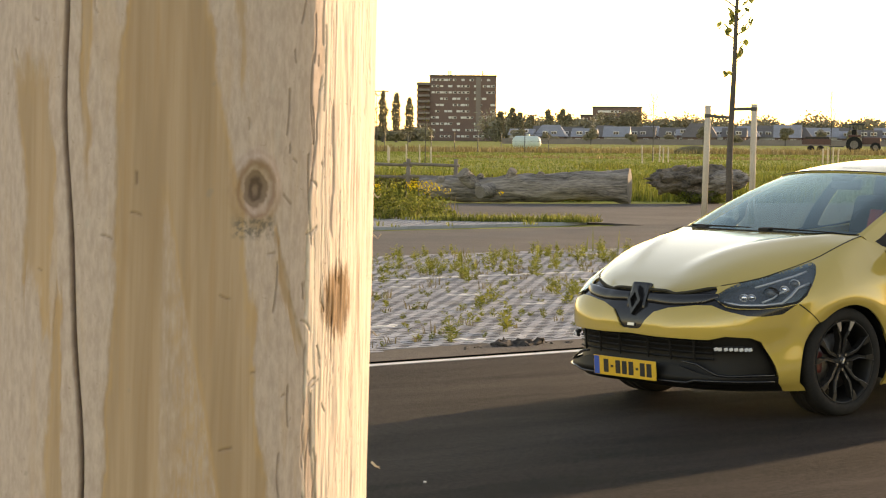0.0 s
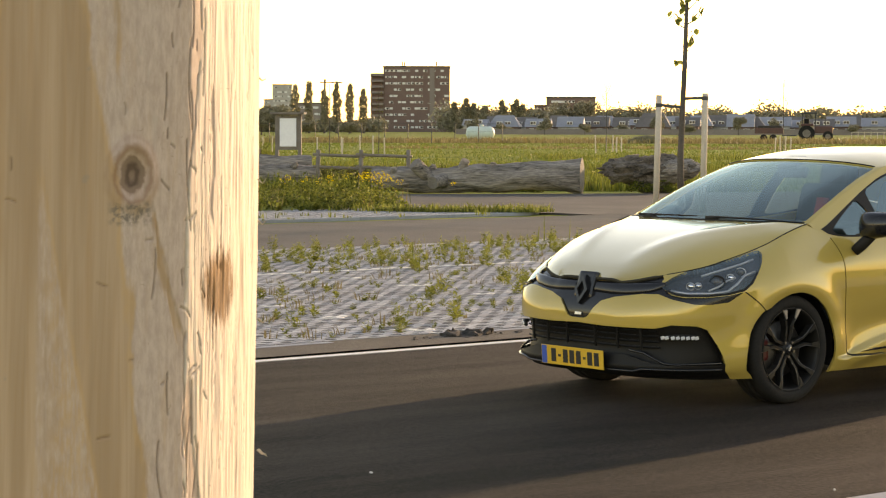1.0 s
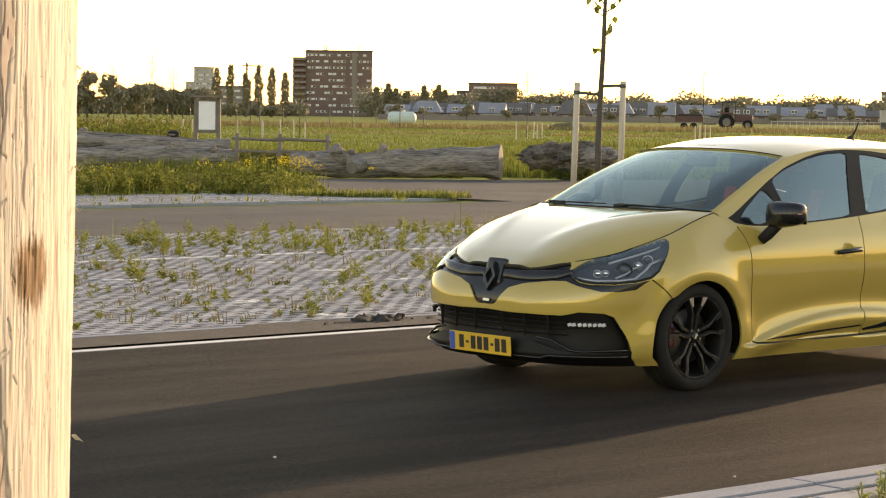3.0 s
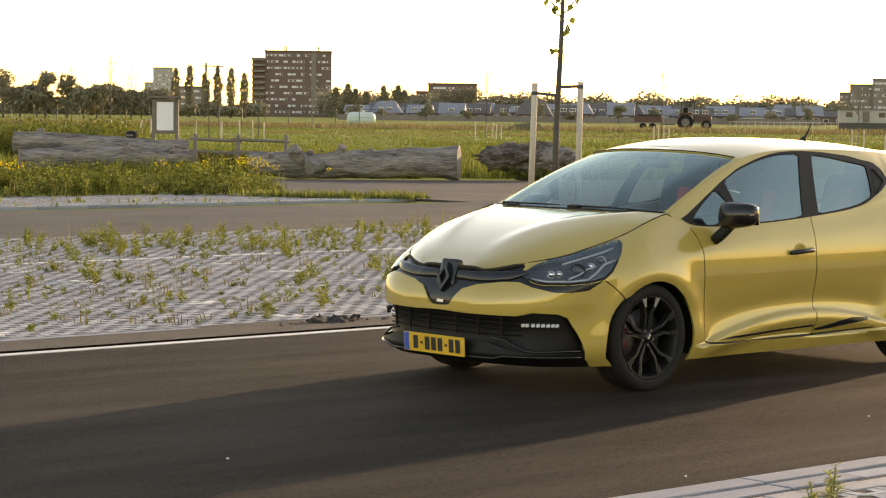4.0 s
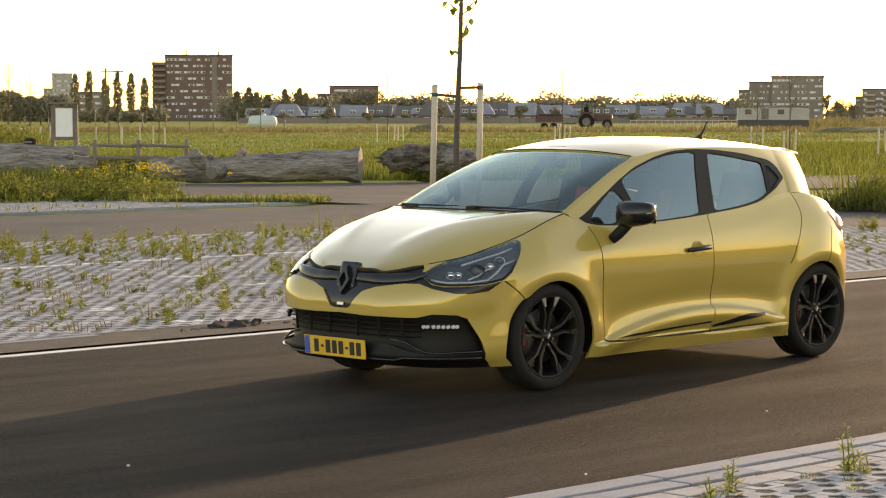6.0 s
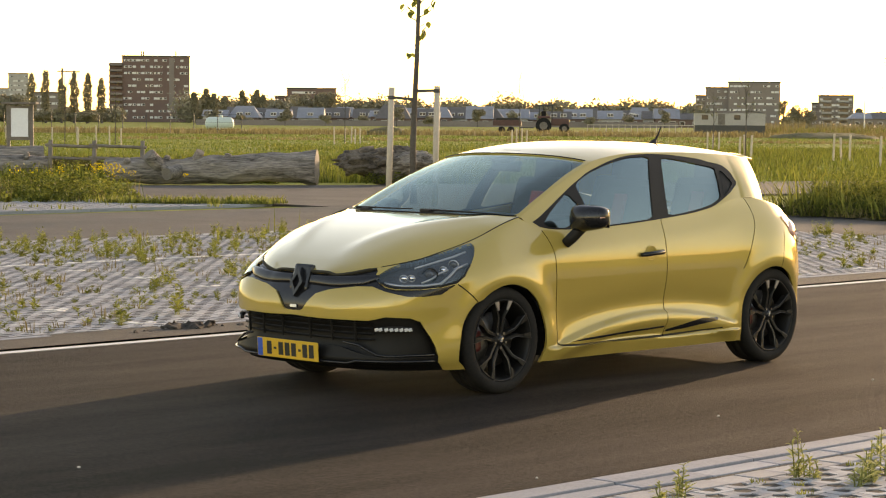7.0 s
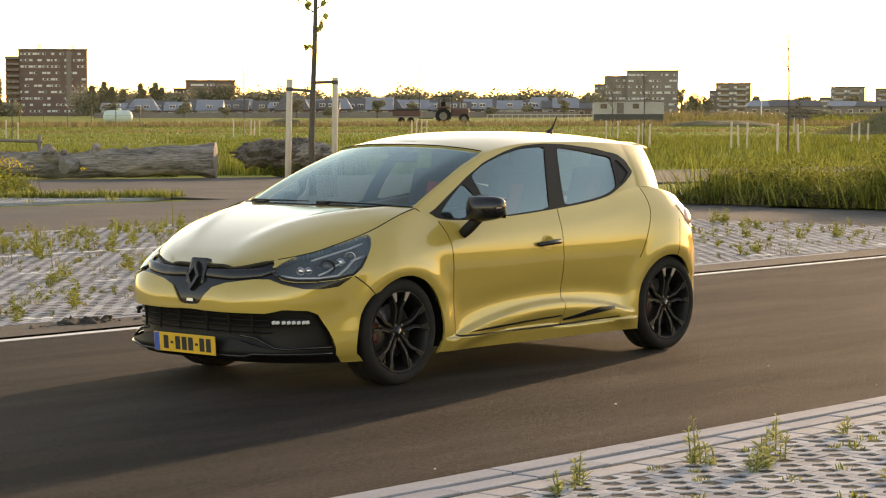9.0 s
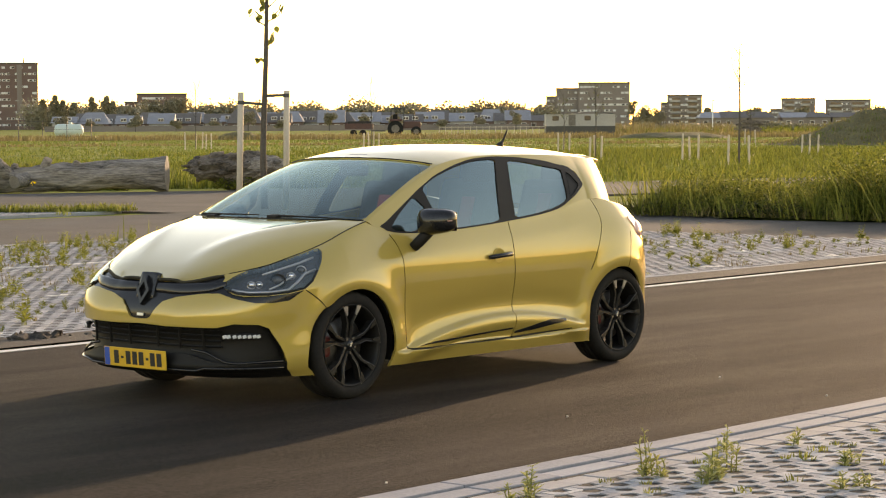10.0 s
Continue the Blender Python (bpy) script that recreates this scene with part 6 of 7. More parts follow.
# ---- far woods ----
def round_tree(d, k, tall, wide, seed, label="broad dark tree on the skyline", slim=False):
    t = thing("tree", label, "tree", "trees on the skyline", at=away(d, k))
    r = random.Random(seed)
    part("trunk", tube([(0, 0, -0.5), (0, 0, tall * 0.35), (0.1, 0, tall * 0.6)], [tall * 0.03, tall * 0.022, tall * 0.01], 7), BARK, t)
    cs, rs = [], []
    if slim:
        for i in range(6):
            z = tall * (0.2 + 0.145 * i)
            q = wide * (0.5 if i not in (0, 5) else 0.3) * r.uniform(0.85, 1.1)
            cs.append((r.uniform(-0.1, 0.1) * wide, r.uniform(-0.1, 0.1) * wide, z))
            rs.append((q, q, tall * 0.12))
    else:
        for i in range(11):
            a, rad = r.uniform(0, 6.3), r.uniform(0.0, 0.36) * wide
            z = tall * r.uniform(0.35, 0.86)
            q = wide * r.uniform(0.15, 0.28)
            cs.append((rad * math.cos(a), rad * math.sin(a), z))
            rs.append((q, q, min(q, tall * 0.2)))
    V, F = leaf_cloud(cs, rs, 520 if slim else 300, wide * 0.10 if slim else wide * 0.042, seed)
    plain_mesh("crown", V, F, HAZED_LEAF, t)
    return t


for i, k in enumerate((-231, -224.5, -217.3, -211.6, -205.3, -199)):
    round_tree(700, k, 15.0 + 1.4 * math.sin(i * 2.3), 3.0, 100 + i, "slim dark poplar on the skyline", True)
for i, (d, k, tall, wide) in enumerate(((480, -312, 11.0, 7), (480, -304, 7.5, 6), (480, -292, 11.0, 7), (480, -282, 10.5, 7), (480, -296, 7, 12), (480, -274, 7, 12), (520, -262, 8, 9), (520, -252, 6.5, 9), (520, -247, 6.5, 9), (520, -268, 6, 10), (520, -240, 7, 9), (620, -226, 3.4, 8), (620, -206, 3.2, 8), (420, 118.5, 4.6, 3), (900, 107, 13, 5), (900, 113, 9, 7), (900, 141, 8, 7), (900, 160, 8, 9), (900, 183, 8, 9), (700, -101, 11.5, 8), (700, -108, 10.5, 8), (700, -96, 10.5, 8))):
    round_tree(d, k, tall, wide, 140 + i)
for i, k in enumerate((-157, -152, -148, -143, -135, -129, -126)):
    round_tree(900, k, 12.0 + 1.5 * math.sin(i * 1.7), 4.0, 180 + i, "slim dark poplar on the skyline", True)


def far_wood(name, d, k0, k1, tall, n, seed):
    r = random.Random(seed)
    cs, rs = [], []
    for i in range(n):
        k = k0 + (k1 - k0) * (i + r.uniform(-0.4, 0.4)) / n
        h = tall * (0.65 + 0.35 * noise.noise(Vector((k * 0.09, seed, 0)))) * r.uniform(0.75, 1.15)
        p = away(d + r.uniform(-15, 15), k)
        cs.append((p.x, p.y, h * 0.5))
        q = max(h * 0.55, 2.2)
        rs.append((q, q, h * 0.5))
    V, F = leaf_cloud(cs, rs, 140, 0.8 if d > 600 else 0.45, seed)
    tagged(plain_mesh(name, V, F, HAZED_LEAF), "dark line of trees along the horizon", "trees", kind="stuff")


far_wood("tree_line", 900, -340, -190, 8.0, 190, 1)
far_wood("tree_line", 950, -162, -60, 16.0, 160, 2)
far_wood("tree_line", 950, -60, 70, 15.0, 190, 3)
far_wood("tree_line", 1200, 108, 240, 11.0, 160, 4)
far_wood("hedge_line", 420, 95, 240, 2.0, 110, 6)


# ---- buildings ----
def tower(name, label, d, k0, k1, top, floors, columns, mat, seed, step=None, share=0.45, wide_share=0.3, balconies=False):
    """A block of flats: walls, roof edge, and its windows one by one."""
    wide, high = d * (k1 - k0) / 1000, top
    t = thing(name, label, "building", at=away(d, (k0 + k1) / 2), turn=FACE - math.degrees(math.atan((k0 + k1) / 2000)))
    part("wall", box((wide, wide * 0.6, high), (0, wide * 0.3, high / 2)), mat, t)
    part("roof_edge", box((wide + 0.5, wide * 0.6 + 0.5, 0.5), (0, wide * 0.3, high + 0.1)), DARK_METAL, t)
    r = random.Random(seed)
    fh = high / (floors + 0.4)
    cw = wide / (columns + 0.6)
    pane = frame_me = None
    for f in range(balconies and floors):
        for x in (-0.26, 0.22):
            part("balcony", box((wide * 0.30, 1.6, fh * 0.34), (x * wide + r.uniform(-0.02, 0.02) * wide, -0.7, (f + 0.42) * fh)), PALE_WALL, t)
            part("balcony_door", box((wide * 0.26, 0.10, fh * 0.42), (x * wide, -0.02, (f + 0.80) * fh)), WINDOW_DARK, t)
    for f in range(floors):
        for c in range(columns):
            if balconies and abs(abs((c + 0.8) * cw / wide - 0.48) - 0.24) < 0.13 or r.random() > share + 0.25:
                continue
            x = -wide / 2 + (c + 0.8) * cw
            z = (f + 0.75) * fh
            size = 2 if r.random() < wide_share else 1
            if pane is None:
                w0 = part("window", box((cw * 0.74, 0.16, fh * 0.34)), WINDOW_WHITE, t)
                g0 = part("pane", box((cw * 0.40, 0.06, fh * 0.26), (cw * 0.12, -0.07, 0)), WINDOW_DARK, w0)
                frame_me, pane = w0.data, g0.data
            else:
                w0 = new("window", frame_me)
                w0.parent = t
                # windows without a pane stay white: reflected sky put into the colour
                if r.random() < 0.55:
                    g0 = new("pane", pane)
                    g0.parent = w0
            w0.matrix_basis = pose(x, -0.04, z) @ Matrix.Diagonal((1 if size == 1 else 1.35, 1, 1, 1))
    return t


flats = tower("apartment_tower", "tall dark brown brick apartment tower with white windows", 1000, -189.5, -159.3, 29.6, 10, 15, BRICK, 1)
bw = 6.0
for f in range(10):
    part("balcony", box((bw, 3.0, 1.0), (-18.0, -0.4, 2.2 + f * 2.62), 0.05), BRICK_GREY, flats, "pale balcony front")
part("balcony_tower", box((5.6, 8.0, 26.6), (-18.0, 5.0, 13.3)), BRICK, flats)
part("stair_strip", box((2.2, 0.3, 24.0), (7.0, -0.12, 17.0)), BRICK_GREY, flats)
for x in (-6.5, -5.6, 9.0):
    part("chimney", box((0.5, 0.5, 2.2), (x, 6, 31), 0.02), DARK_METAL, flats)
tower("apartment_block", "low dark brown apartment block behind the houses", 1000, -115, -93, 15.6, 5, 12, BRICK, 2)
tower("apartment_block", "low dark brown apartment wing behind the houses", 1005, -120.5, -115, 12.0, 4, 3, BRICK, 3)
tower("apartment_block", "grey brown stepped apartment block", 1000, 82.5, 105.5, 19.6, 7, 12, BRICK_GREY, 4)
tower("apartment_block", "grey brown lower wing of flats", 1006, 72.5, 82.5, 17.2, 6, 6, BRICK_GREY, 5)
tower("apartment_block", "grey brown lowest wing of flats", 1010, 68, 72.5, 13.6, 5, 3, BRICK_GREY, 6)
tower("apartment_block", "grey apartment block with balconies", 1050, 122.5, 138, 14.5, 5, 8, BRICK_GREY, 7, share=0.6, balconies=True)
tower("apartment_block", "low grey wing of an apartment block", 1055, 119.5, 122.5, 11, 4, 2, BRICK_GREY, 8)
tower("apartment_block", "grey apartment block near the horizon", 1100, 174, 189, 13.2, 4, 8, BRICK_GREY, 9, share=0.6, balconies=True)
tower("apartment_block", "low grey wing near the horizon", 1105, 169, 174, 8, 3, 3, BRICK_GREY, 10)
tower("apartment_block", "pale grey apartment block near the horizon", 1100, 194, 214, 12.4, 4, 9, BRICK_GREY, 11, share=0.6, balconies=True)
tower("office_tower", "pale grey tower on the skyline", 1400, -241.5, -232.5, 29.5, 10, 5, PALE_WALL, 12, share=0.3)
tower("office_tower", "pale grey lower tower on the skyline", 1405, -245.5, -241.5, 20, 7, 3, PALE_WALL, 13, share=0.3)
tower("apartment_block", "grey block of flats behind poplars", 1000, -231, -218, 13.0, 4, 7, BRICK_GREY, 14, share=0.6)
crane = thing("tower_crane", "thin tower crane far away on the skyline", "crane", at=away(1400, -217))
part("mast", box((0.9, 0.9, 33), (0, 0, 16.5)), GREY_WOOD, crane)
part("jib", box((17, 0.7, 0.7), (5, 0, 31), 0, (0, 0, 0)), GREY_WOOD, crane)


def house(d, k, wide, deep, eave, ridge, label, hip=False, dormers=2, wall=None, cover=None):
    h = thing("house", label, "house", "row of houses beyond the meadow", at=away(d, k), turn=FACE)
    part("wall", box((wide, deep, eave), (0, deep / 2, eave / 2)), wall or PALE_WALL, h)
    bm = bmesh.new()
    e = 0.5
    ins = wide * 0.25 if hip else 0
    c = [bm.verts.new(p) for p in ((-wide / 2 - e, -e, eave), (wide / 2 + e, -e, eave), (wide / 2 + e, deep + e, eave), (-wide / 2 - e, deep + e, eave), (-wide / 2 - e + ins, deep / 2, ridge), (wide / 2 + e - ins, deep / 2, ridge))]
    for f in ((0, 1, 5, 4), (1, 2, 5), (2, 3, 4, 5), (3, 0, 4), (3, 2, 1, 0)):
        bm.faces.new([c[i] for i in f])
    bmesh.ops.recalc_face_normals(bm, faces=bm.faces[:])
    part("roof", bm, cover or ROOF_SLATE, h)
    for i in range(dormers):
        x = (i - (dormers - 1) / 2) * 2.6
        w0 = part("dormer", box((1.7, 2.0, 1.0), (x, 1.6, eave + 1.15), 0.03), WINDOW_WHITE, h)
        for dx in (-0.4, 0.4):
            part("pane", box((0.6, 0.1, 0.62), (x + dx, 0.56, eave + 1.15)), WINDOW_DARK, w0)
    for i in range(2):
        w0 = part("window", box((1.6, 0.12, 1.2), (-wide / 4 + i * wide / 2, -0.03, eave * 0.5)), WINDOW_WHITE, h)
        part("pane", box((1.3, 0.06, 0.95), (-wide / 4 + i * wide / 2, -0.09, eave * 0.5)), WINDOW_DARK, w0)
    return h


r = random.Random(77)
for i in range(30):
    dark = i % 4 in (1, 3)
    house(640 + r.uniform(-25, 45), -147 + i * 7.3 + r.uniform(-2.5, 2.5), 7.4 + r.uniform(-1.4, 1.8), 8, 2.3 + r.uniform(-0.3, 0.3), 5.0 + r.uniform(-0.8, 1.0), "brick house with a dark tiled roof" if dark else "house with a blue-grey tiled roof and white dormers", i % 3 == 2, 0 if i % 6 == 5 else r.choice((1, 2, 2)), BRICK if i % 3 else PALE_WALL, ROOF_DARK if dark else ROOF_SLATE)
for i in range(13):
    round_tree(600 + r.uniform(-20, 20), -150 + i * 17.0 + r.uniform(-3, 3), r.uniform(2.6, 5.2), r.uniform(2.5, 5.0), 300 + i, "small olive garden tree before the houses")
for i in range(7):
    house(760, 142 + i * 12 + r.uniform(-2, 2), 8.5, 9, 3.2, 5.2 + r.uniform(-0.6, 0.6), "low grey house near the horizon", i % 2 == 0, 0, BRICK_GREY, ROOF_DARK if i % 3 else ROOF_SLATE)
wall_ = thing("garden_wall", "long low grey garden wall before the houses", "wall", at=away(600, -48), turn=FACE)
part("wall", box((130, 0.4, 1.5), (0, 0, 0.75)), BRICK_GREY, wall_)

# ---- site hut, tractor, tank, fence ----
hut = thing("site_hut", "long white and dark green site hut", "hut", at=away(285, 83.5), turn=FACE)
part("base", box((8.9, 2.8, 1.25), (0, 1.4, 0.62), 0.03), DARK_METAL, hut)
part("upper_wall", box((8.9, 2.8, 1.55), (0, 1.4, 2.0), 0.03), PALE_WALL, hut)
bm = bmesh.new()
rows = [[bm.verts.new((x, y, 2.76 + 0.35 * math.sin(math.pi * (x + 1.2) / 5.6 if x > -1.2 else 0))) for y in (-0.1, 2.9)] for x in np.linspace(-4.5, 4.5, 26)]
for a, b in zip(rows, rows[1:]):
    bm.faces.new((a[0], b[0], b[1], a[1]))
part("roof", bm, DARK_METAL, hut)
part("door", box((0.9, 0.06, 1.4), (-1.1, -0.03, 2.0), 0.02), GREY_WOOD, hut)
for x in (-3.2, 0.9):
    part("window", box((0.8, 0.06, 0.6), (x, -0.03, 2.25), 0.02), WINDOW_DARK, hut)

tractor = thing("tractor", "old red tractor parked in the meadow", "tractor", at=away(285, 3.5), turn=FACE)
tractor.scale = (1.2, 1.2, 1.2)
for x, rr in ((-0.75, 0.85), (1.45, 0.55)):
    for y in (-0.75, 0.75):
        w0 = part("wheel", tube([(x, y - 0.2, rr), (x, y + 0.2, rr)], rr, 20), BLACK_RUBBER, tractor)
        part("rim", tube([(x, y - 0.23, rr), (x, y - 0.2, rr)], rr * 0.5, 14), GREY_WOOD, w0)
part("engine_cover", box((1.9, 0.75, 0.75), (1.0, 0, 1.25), 0.08), RED_PAINT, tractor)
part("mudguard", box((1.3, 1.6, 0.25), (-0.7, 0, 1.75), 0.08), RED_PAINT, tractor)
for x, y in ((-1.2, -0.6), (0.15, -0.6), (-1.2, 0.6), (0.15, 0.6)):
    part("cab_pillar", box((0.10, 0.10, 1.35), (x, y, 2.25)), DARK_METAL, tractor)
part("cab_roof", box((1.7, 1.5, 0.16), (-0.52, 0, 2.98), 0.05), DARK_METAL, tractor)
part("cab_seat", box((0.5, 0.5, 0.8), (-0.75, 0, 2.0), 0.08), BLACK_RUBBER, tractor)
part("exhaust", tube([(1.2, -0.2, 1.6), (1.2, -0.2, 2.5)], 0.05, 8), DARK_METAL, tractor)
part("headlamp", box((0.08, 0.5, 0.2), (1.98, 0, 1.35), 0.02), CHROME, tractor)
trailer = thing("farm_trailer", "low red farm trailer behind the tractor", "trailer", at=away(285, -16), turn=FACE)
part("load_bed", box((3.6, 1.9, 0.7), (0, 0, 1.35), 0.04), RED_PAINT, trailer)
part("load", box((3.0, 1.6, 0.4), (0.1, 0, 1.8), 0.15), SOIL, trailer)
part("drawbar", box((1.8, 0.14, 0.14), (2.5, 0, 0.75), 0.02), DARK_METAL, trailer)
for x in (-0.7, 0.5):
    for y in (-0.8, 0.8):
        part("wheel", tube([(x, y - 0.15, 0.45), (x, y + 0.15, 0.45)], 0.45, 16), BLACK_RUBBER, trailer)

tank = thing("storage_tank", "pale green cylindrical storage tank", "tank", at=away(285, -145.5), turn=FACE)
part("shell", tube([(-1.85, 0, 1.0), (-1.7, 0, 1.0), (-1.4, 0, 1.0), (1.4, 0, 1.0), (1.7, 0, 1.0), (1.85, 0, 1.0)], [0.25, 0.62, 0.85, 0.85, 0.62, 0.25], 22), TEAL, tank, smooth=True)
for x in (-1.0, 1.0):
    part("cradle", box((0.3, 1.2, 0.5), (x, 0, 0.1), 0.03), DARK_METAL, tank)
part("filler", box((0.35, 0.35, 0.3), (0.2, 0, 1.95), 0.03), TEAL, tank)

mesh_fence = thing("mesh_fence", "tall dark mesh fence posts across the meadow", "fence")
for i in range(30):
    p = away(250, -330 + i * 10.8)
    if i > 18:
        break
    part("fence_post", tube([(p.x, p.y, -0.2), (p.x, p.y, 2.2)], 0.05, 6), DARK_METAL, mesh_fence)
for z in (0.4, 1.2, 2.1):
    part("wire", tube([away(250, -330, z), away(250, -330 + 18 * 10.8, z)], 0.012, 4), DARK_METAL, mesh_fence)
pale_fence = thing("site_fence", "low pale site fence before the houses", "fence")
for i in range(40):
    p = away(300, 20 + i * 1.4)
    if i % 2 == 0:
        part("fence_post", box((0.06, 0.06, 1.3), (p.x, p.y, 0.6)), STAKE_WOOD, pale_fence)
part("rail", tube([away(300, 20, 1.15), away(300, 76, 1.15)], 0.05, 5), STAKE_WOOD, pale_fence)
# rough scrub, a lamp post and stacked timber beyond the meadow
blades("dry_scrub", band(296, 330, 90, 150, 100, 91, 0.4, 1.2), 18, 2.4, 0.07, 1.6, DRY, "tall dry brown scrub beside the site hut", "scrub", 92, 0.35)
blades("green_scrub", band(296, 340, 88, 240, 420, 93, 0.4, 1.2), 14, 1.3, 0.10, 1.6, LEAF, "low green scrub along the far edge of the meadow", "scrub", 94, 0.4)
lamp = thing("street_lamp", "thin pale street lamp beyond the meadow", "street lamp", at=away(400, 142.9), turn=FACE)
part("pole", tube([(0, 0, 0), (0, 0, 3.0), (0, 0, 5.6)], [0.11, 0.09, 0.06], 8), PANEL_WHITE, lamp)
part("lamp_head", box((0.5, 0.22, 0.12), (0.2, 0, 5.6), 0.03), DARK_METAL, lamp)
stack = thing("timber_stack", "dark stack of old timber lying in the meadow", "timber stack", at=away(280, 160.5), turn=FACE)
r = random.Random(31)
for i in range(11):
    part("beam", box((r.uniform(2.2, 3.8), 0.3, 0.22), (r.uniform(-0.5, 0.5), r.uniform(-0.4, 0.4), 0.04 + 0.17 * i), 0.02, (0, r.uniform(-7, 7), r.uniform(-14, 14))), STUMP_WOOD, stack)
# heaps
for d, k, wide, high, lbl in ((250, -70, 5, 0.9, "dark heap of soil in the meadow"), (240, 125, 12, 0.6, "low heap of rubble in the meadow")):
    bm = bmesh.new()
    bmesh.ops.create_icosphere(bm, subdivisions=4, radius=1, matrix=Matrix.Translation(away(d, k, -0.1)) @ Matrix.Rotation(radians(FACE), 4, "Z") @ Matrix.Diagonal((wide / 2, wide / 2.6, high, 1)))
    for v in bm.verts:
        v.co.z += 0.4 * high * noise.noise(v.co * 1.3) + 0.15 * noise.noise(v.co * 4)
    tagged(mesh_object("earth_mound", bm, MOUND, smooth=True), lbl, "mound")
verts, faces = [], []
for i in range(71):
    for j in range(41):
        x, y = (i - 35) * 0.42, (j - 20) * 0.5
        z = 2.7 * math.exp(-(x / 5.2) ** 2 - (y / 4.0) ** 2) * (1 + 0.3 * noise.noise(Vector((x * 0.5, y * 0.5, 1)))) + 0.22 * noise.noise(Vector((x * 1.3, y * 1.3, 4))) - 0.25
        p = away(160, 222) + SIDE * x + OUT * y
        verts.append((p.x, p.y, z))
faces = [(i * 41 + j, (i + 1) * 41 + j, (i + 1) * 41 + j + 1, i * 41 + j + 1) for i in range(70) for j in range(40)]
tagged(plain_mesh("earth_mound", verts, faces, MOUND, None, True), "rough earth mound with dry grass beside the meadow", "mound")
blades("mound_grass", [(x, y, z - 0.05, random.uniform(0.4, 1.1)) for x, y, z in random.Random(8).sample([v for v in verts if v[2] > 0.0], 250)], 8, 0.42, 0.05, 0.6, MEADOW_BLADE, "rough grass on the earth mound", "grass", 44)
blades("mound_dry_grass", [(x, y, z - 0.05, random.uniform(0.4, 1.1)) for x, y, z in random.Random(9).sample([v for v in verts if v[2] > 0.0], 600)], 8, 0.40, 0.05, 0.6, DRY, "dry grass on the earth mound", "grass", 45)
# boulder in the thicket
bm = bmesh.new()
bmesh.ops.create_icosphere(bm, subdivisions=3, radius=1, matrix=Matrix.Translation(away(38.0, 146, 0.0)) @ Matrix.Diagonal((0.30, 0.26, 0.15, 1)))
for v in bm.verts:
    v.co += 0.06 * Vector(noise.noise_vector(v.co * 3))
tagged(mesh_object("boulder", bm, CONCRETE, smooth=True), "pale boulder half hidden in the reeds", "boulder")
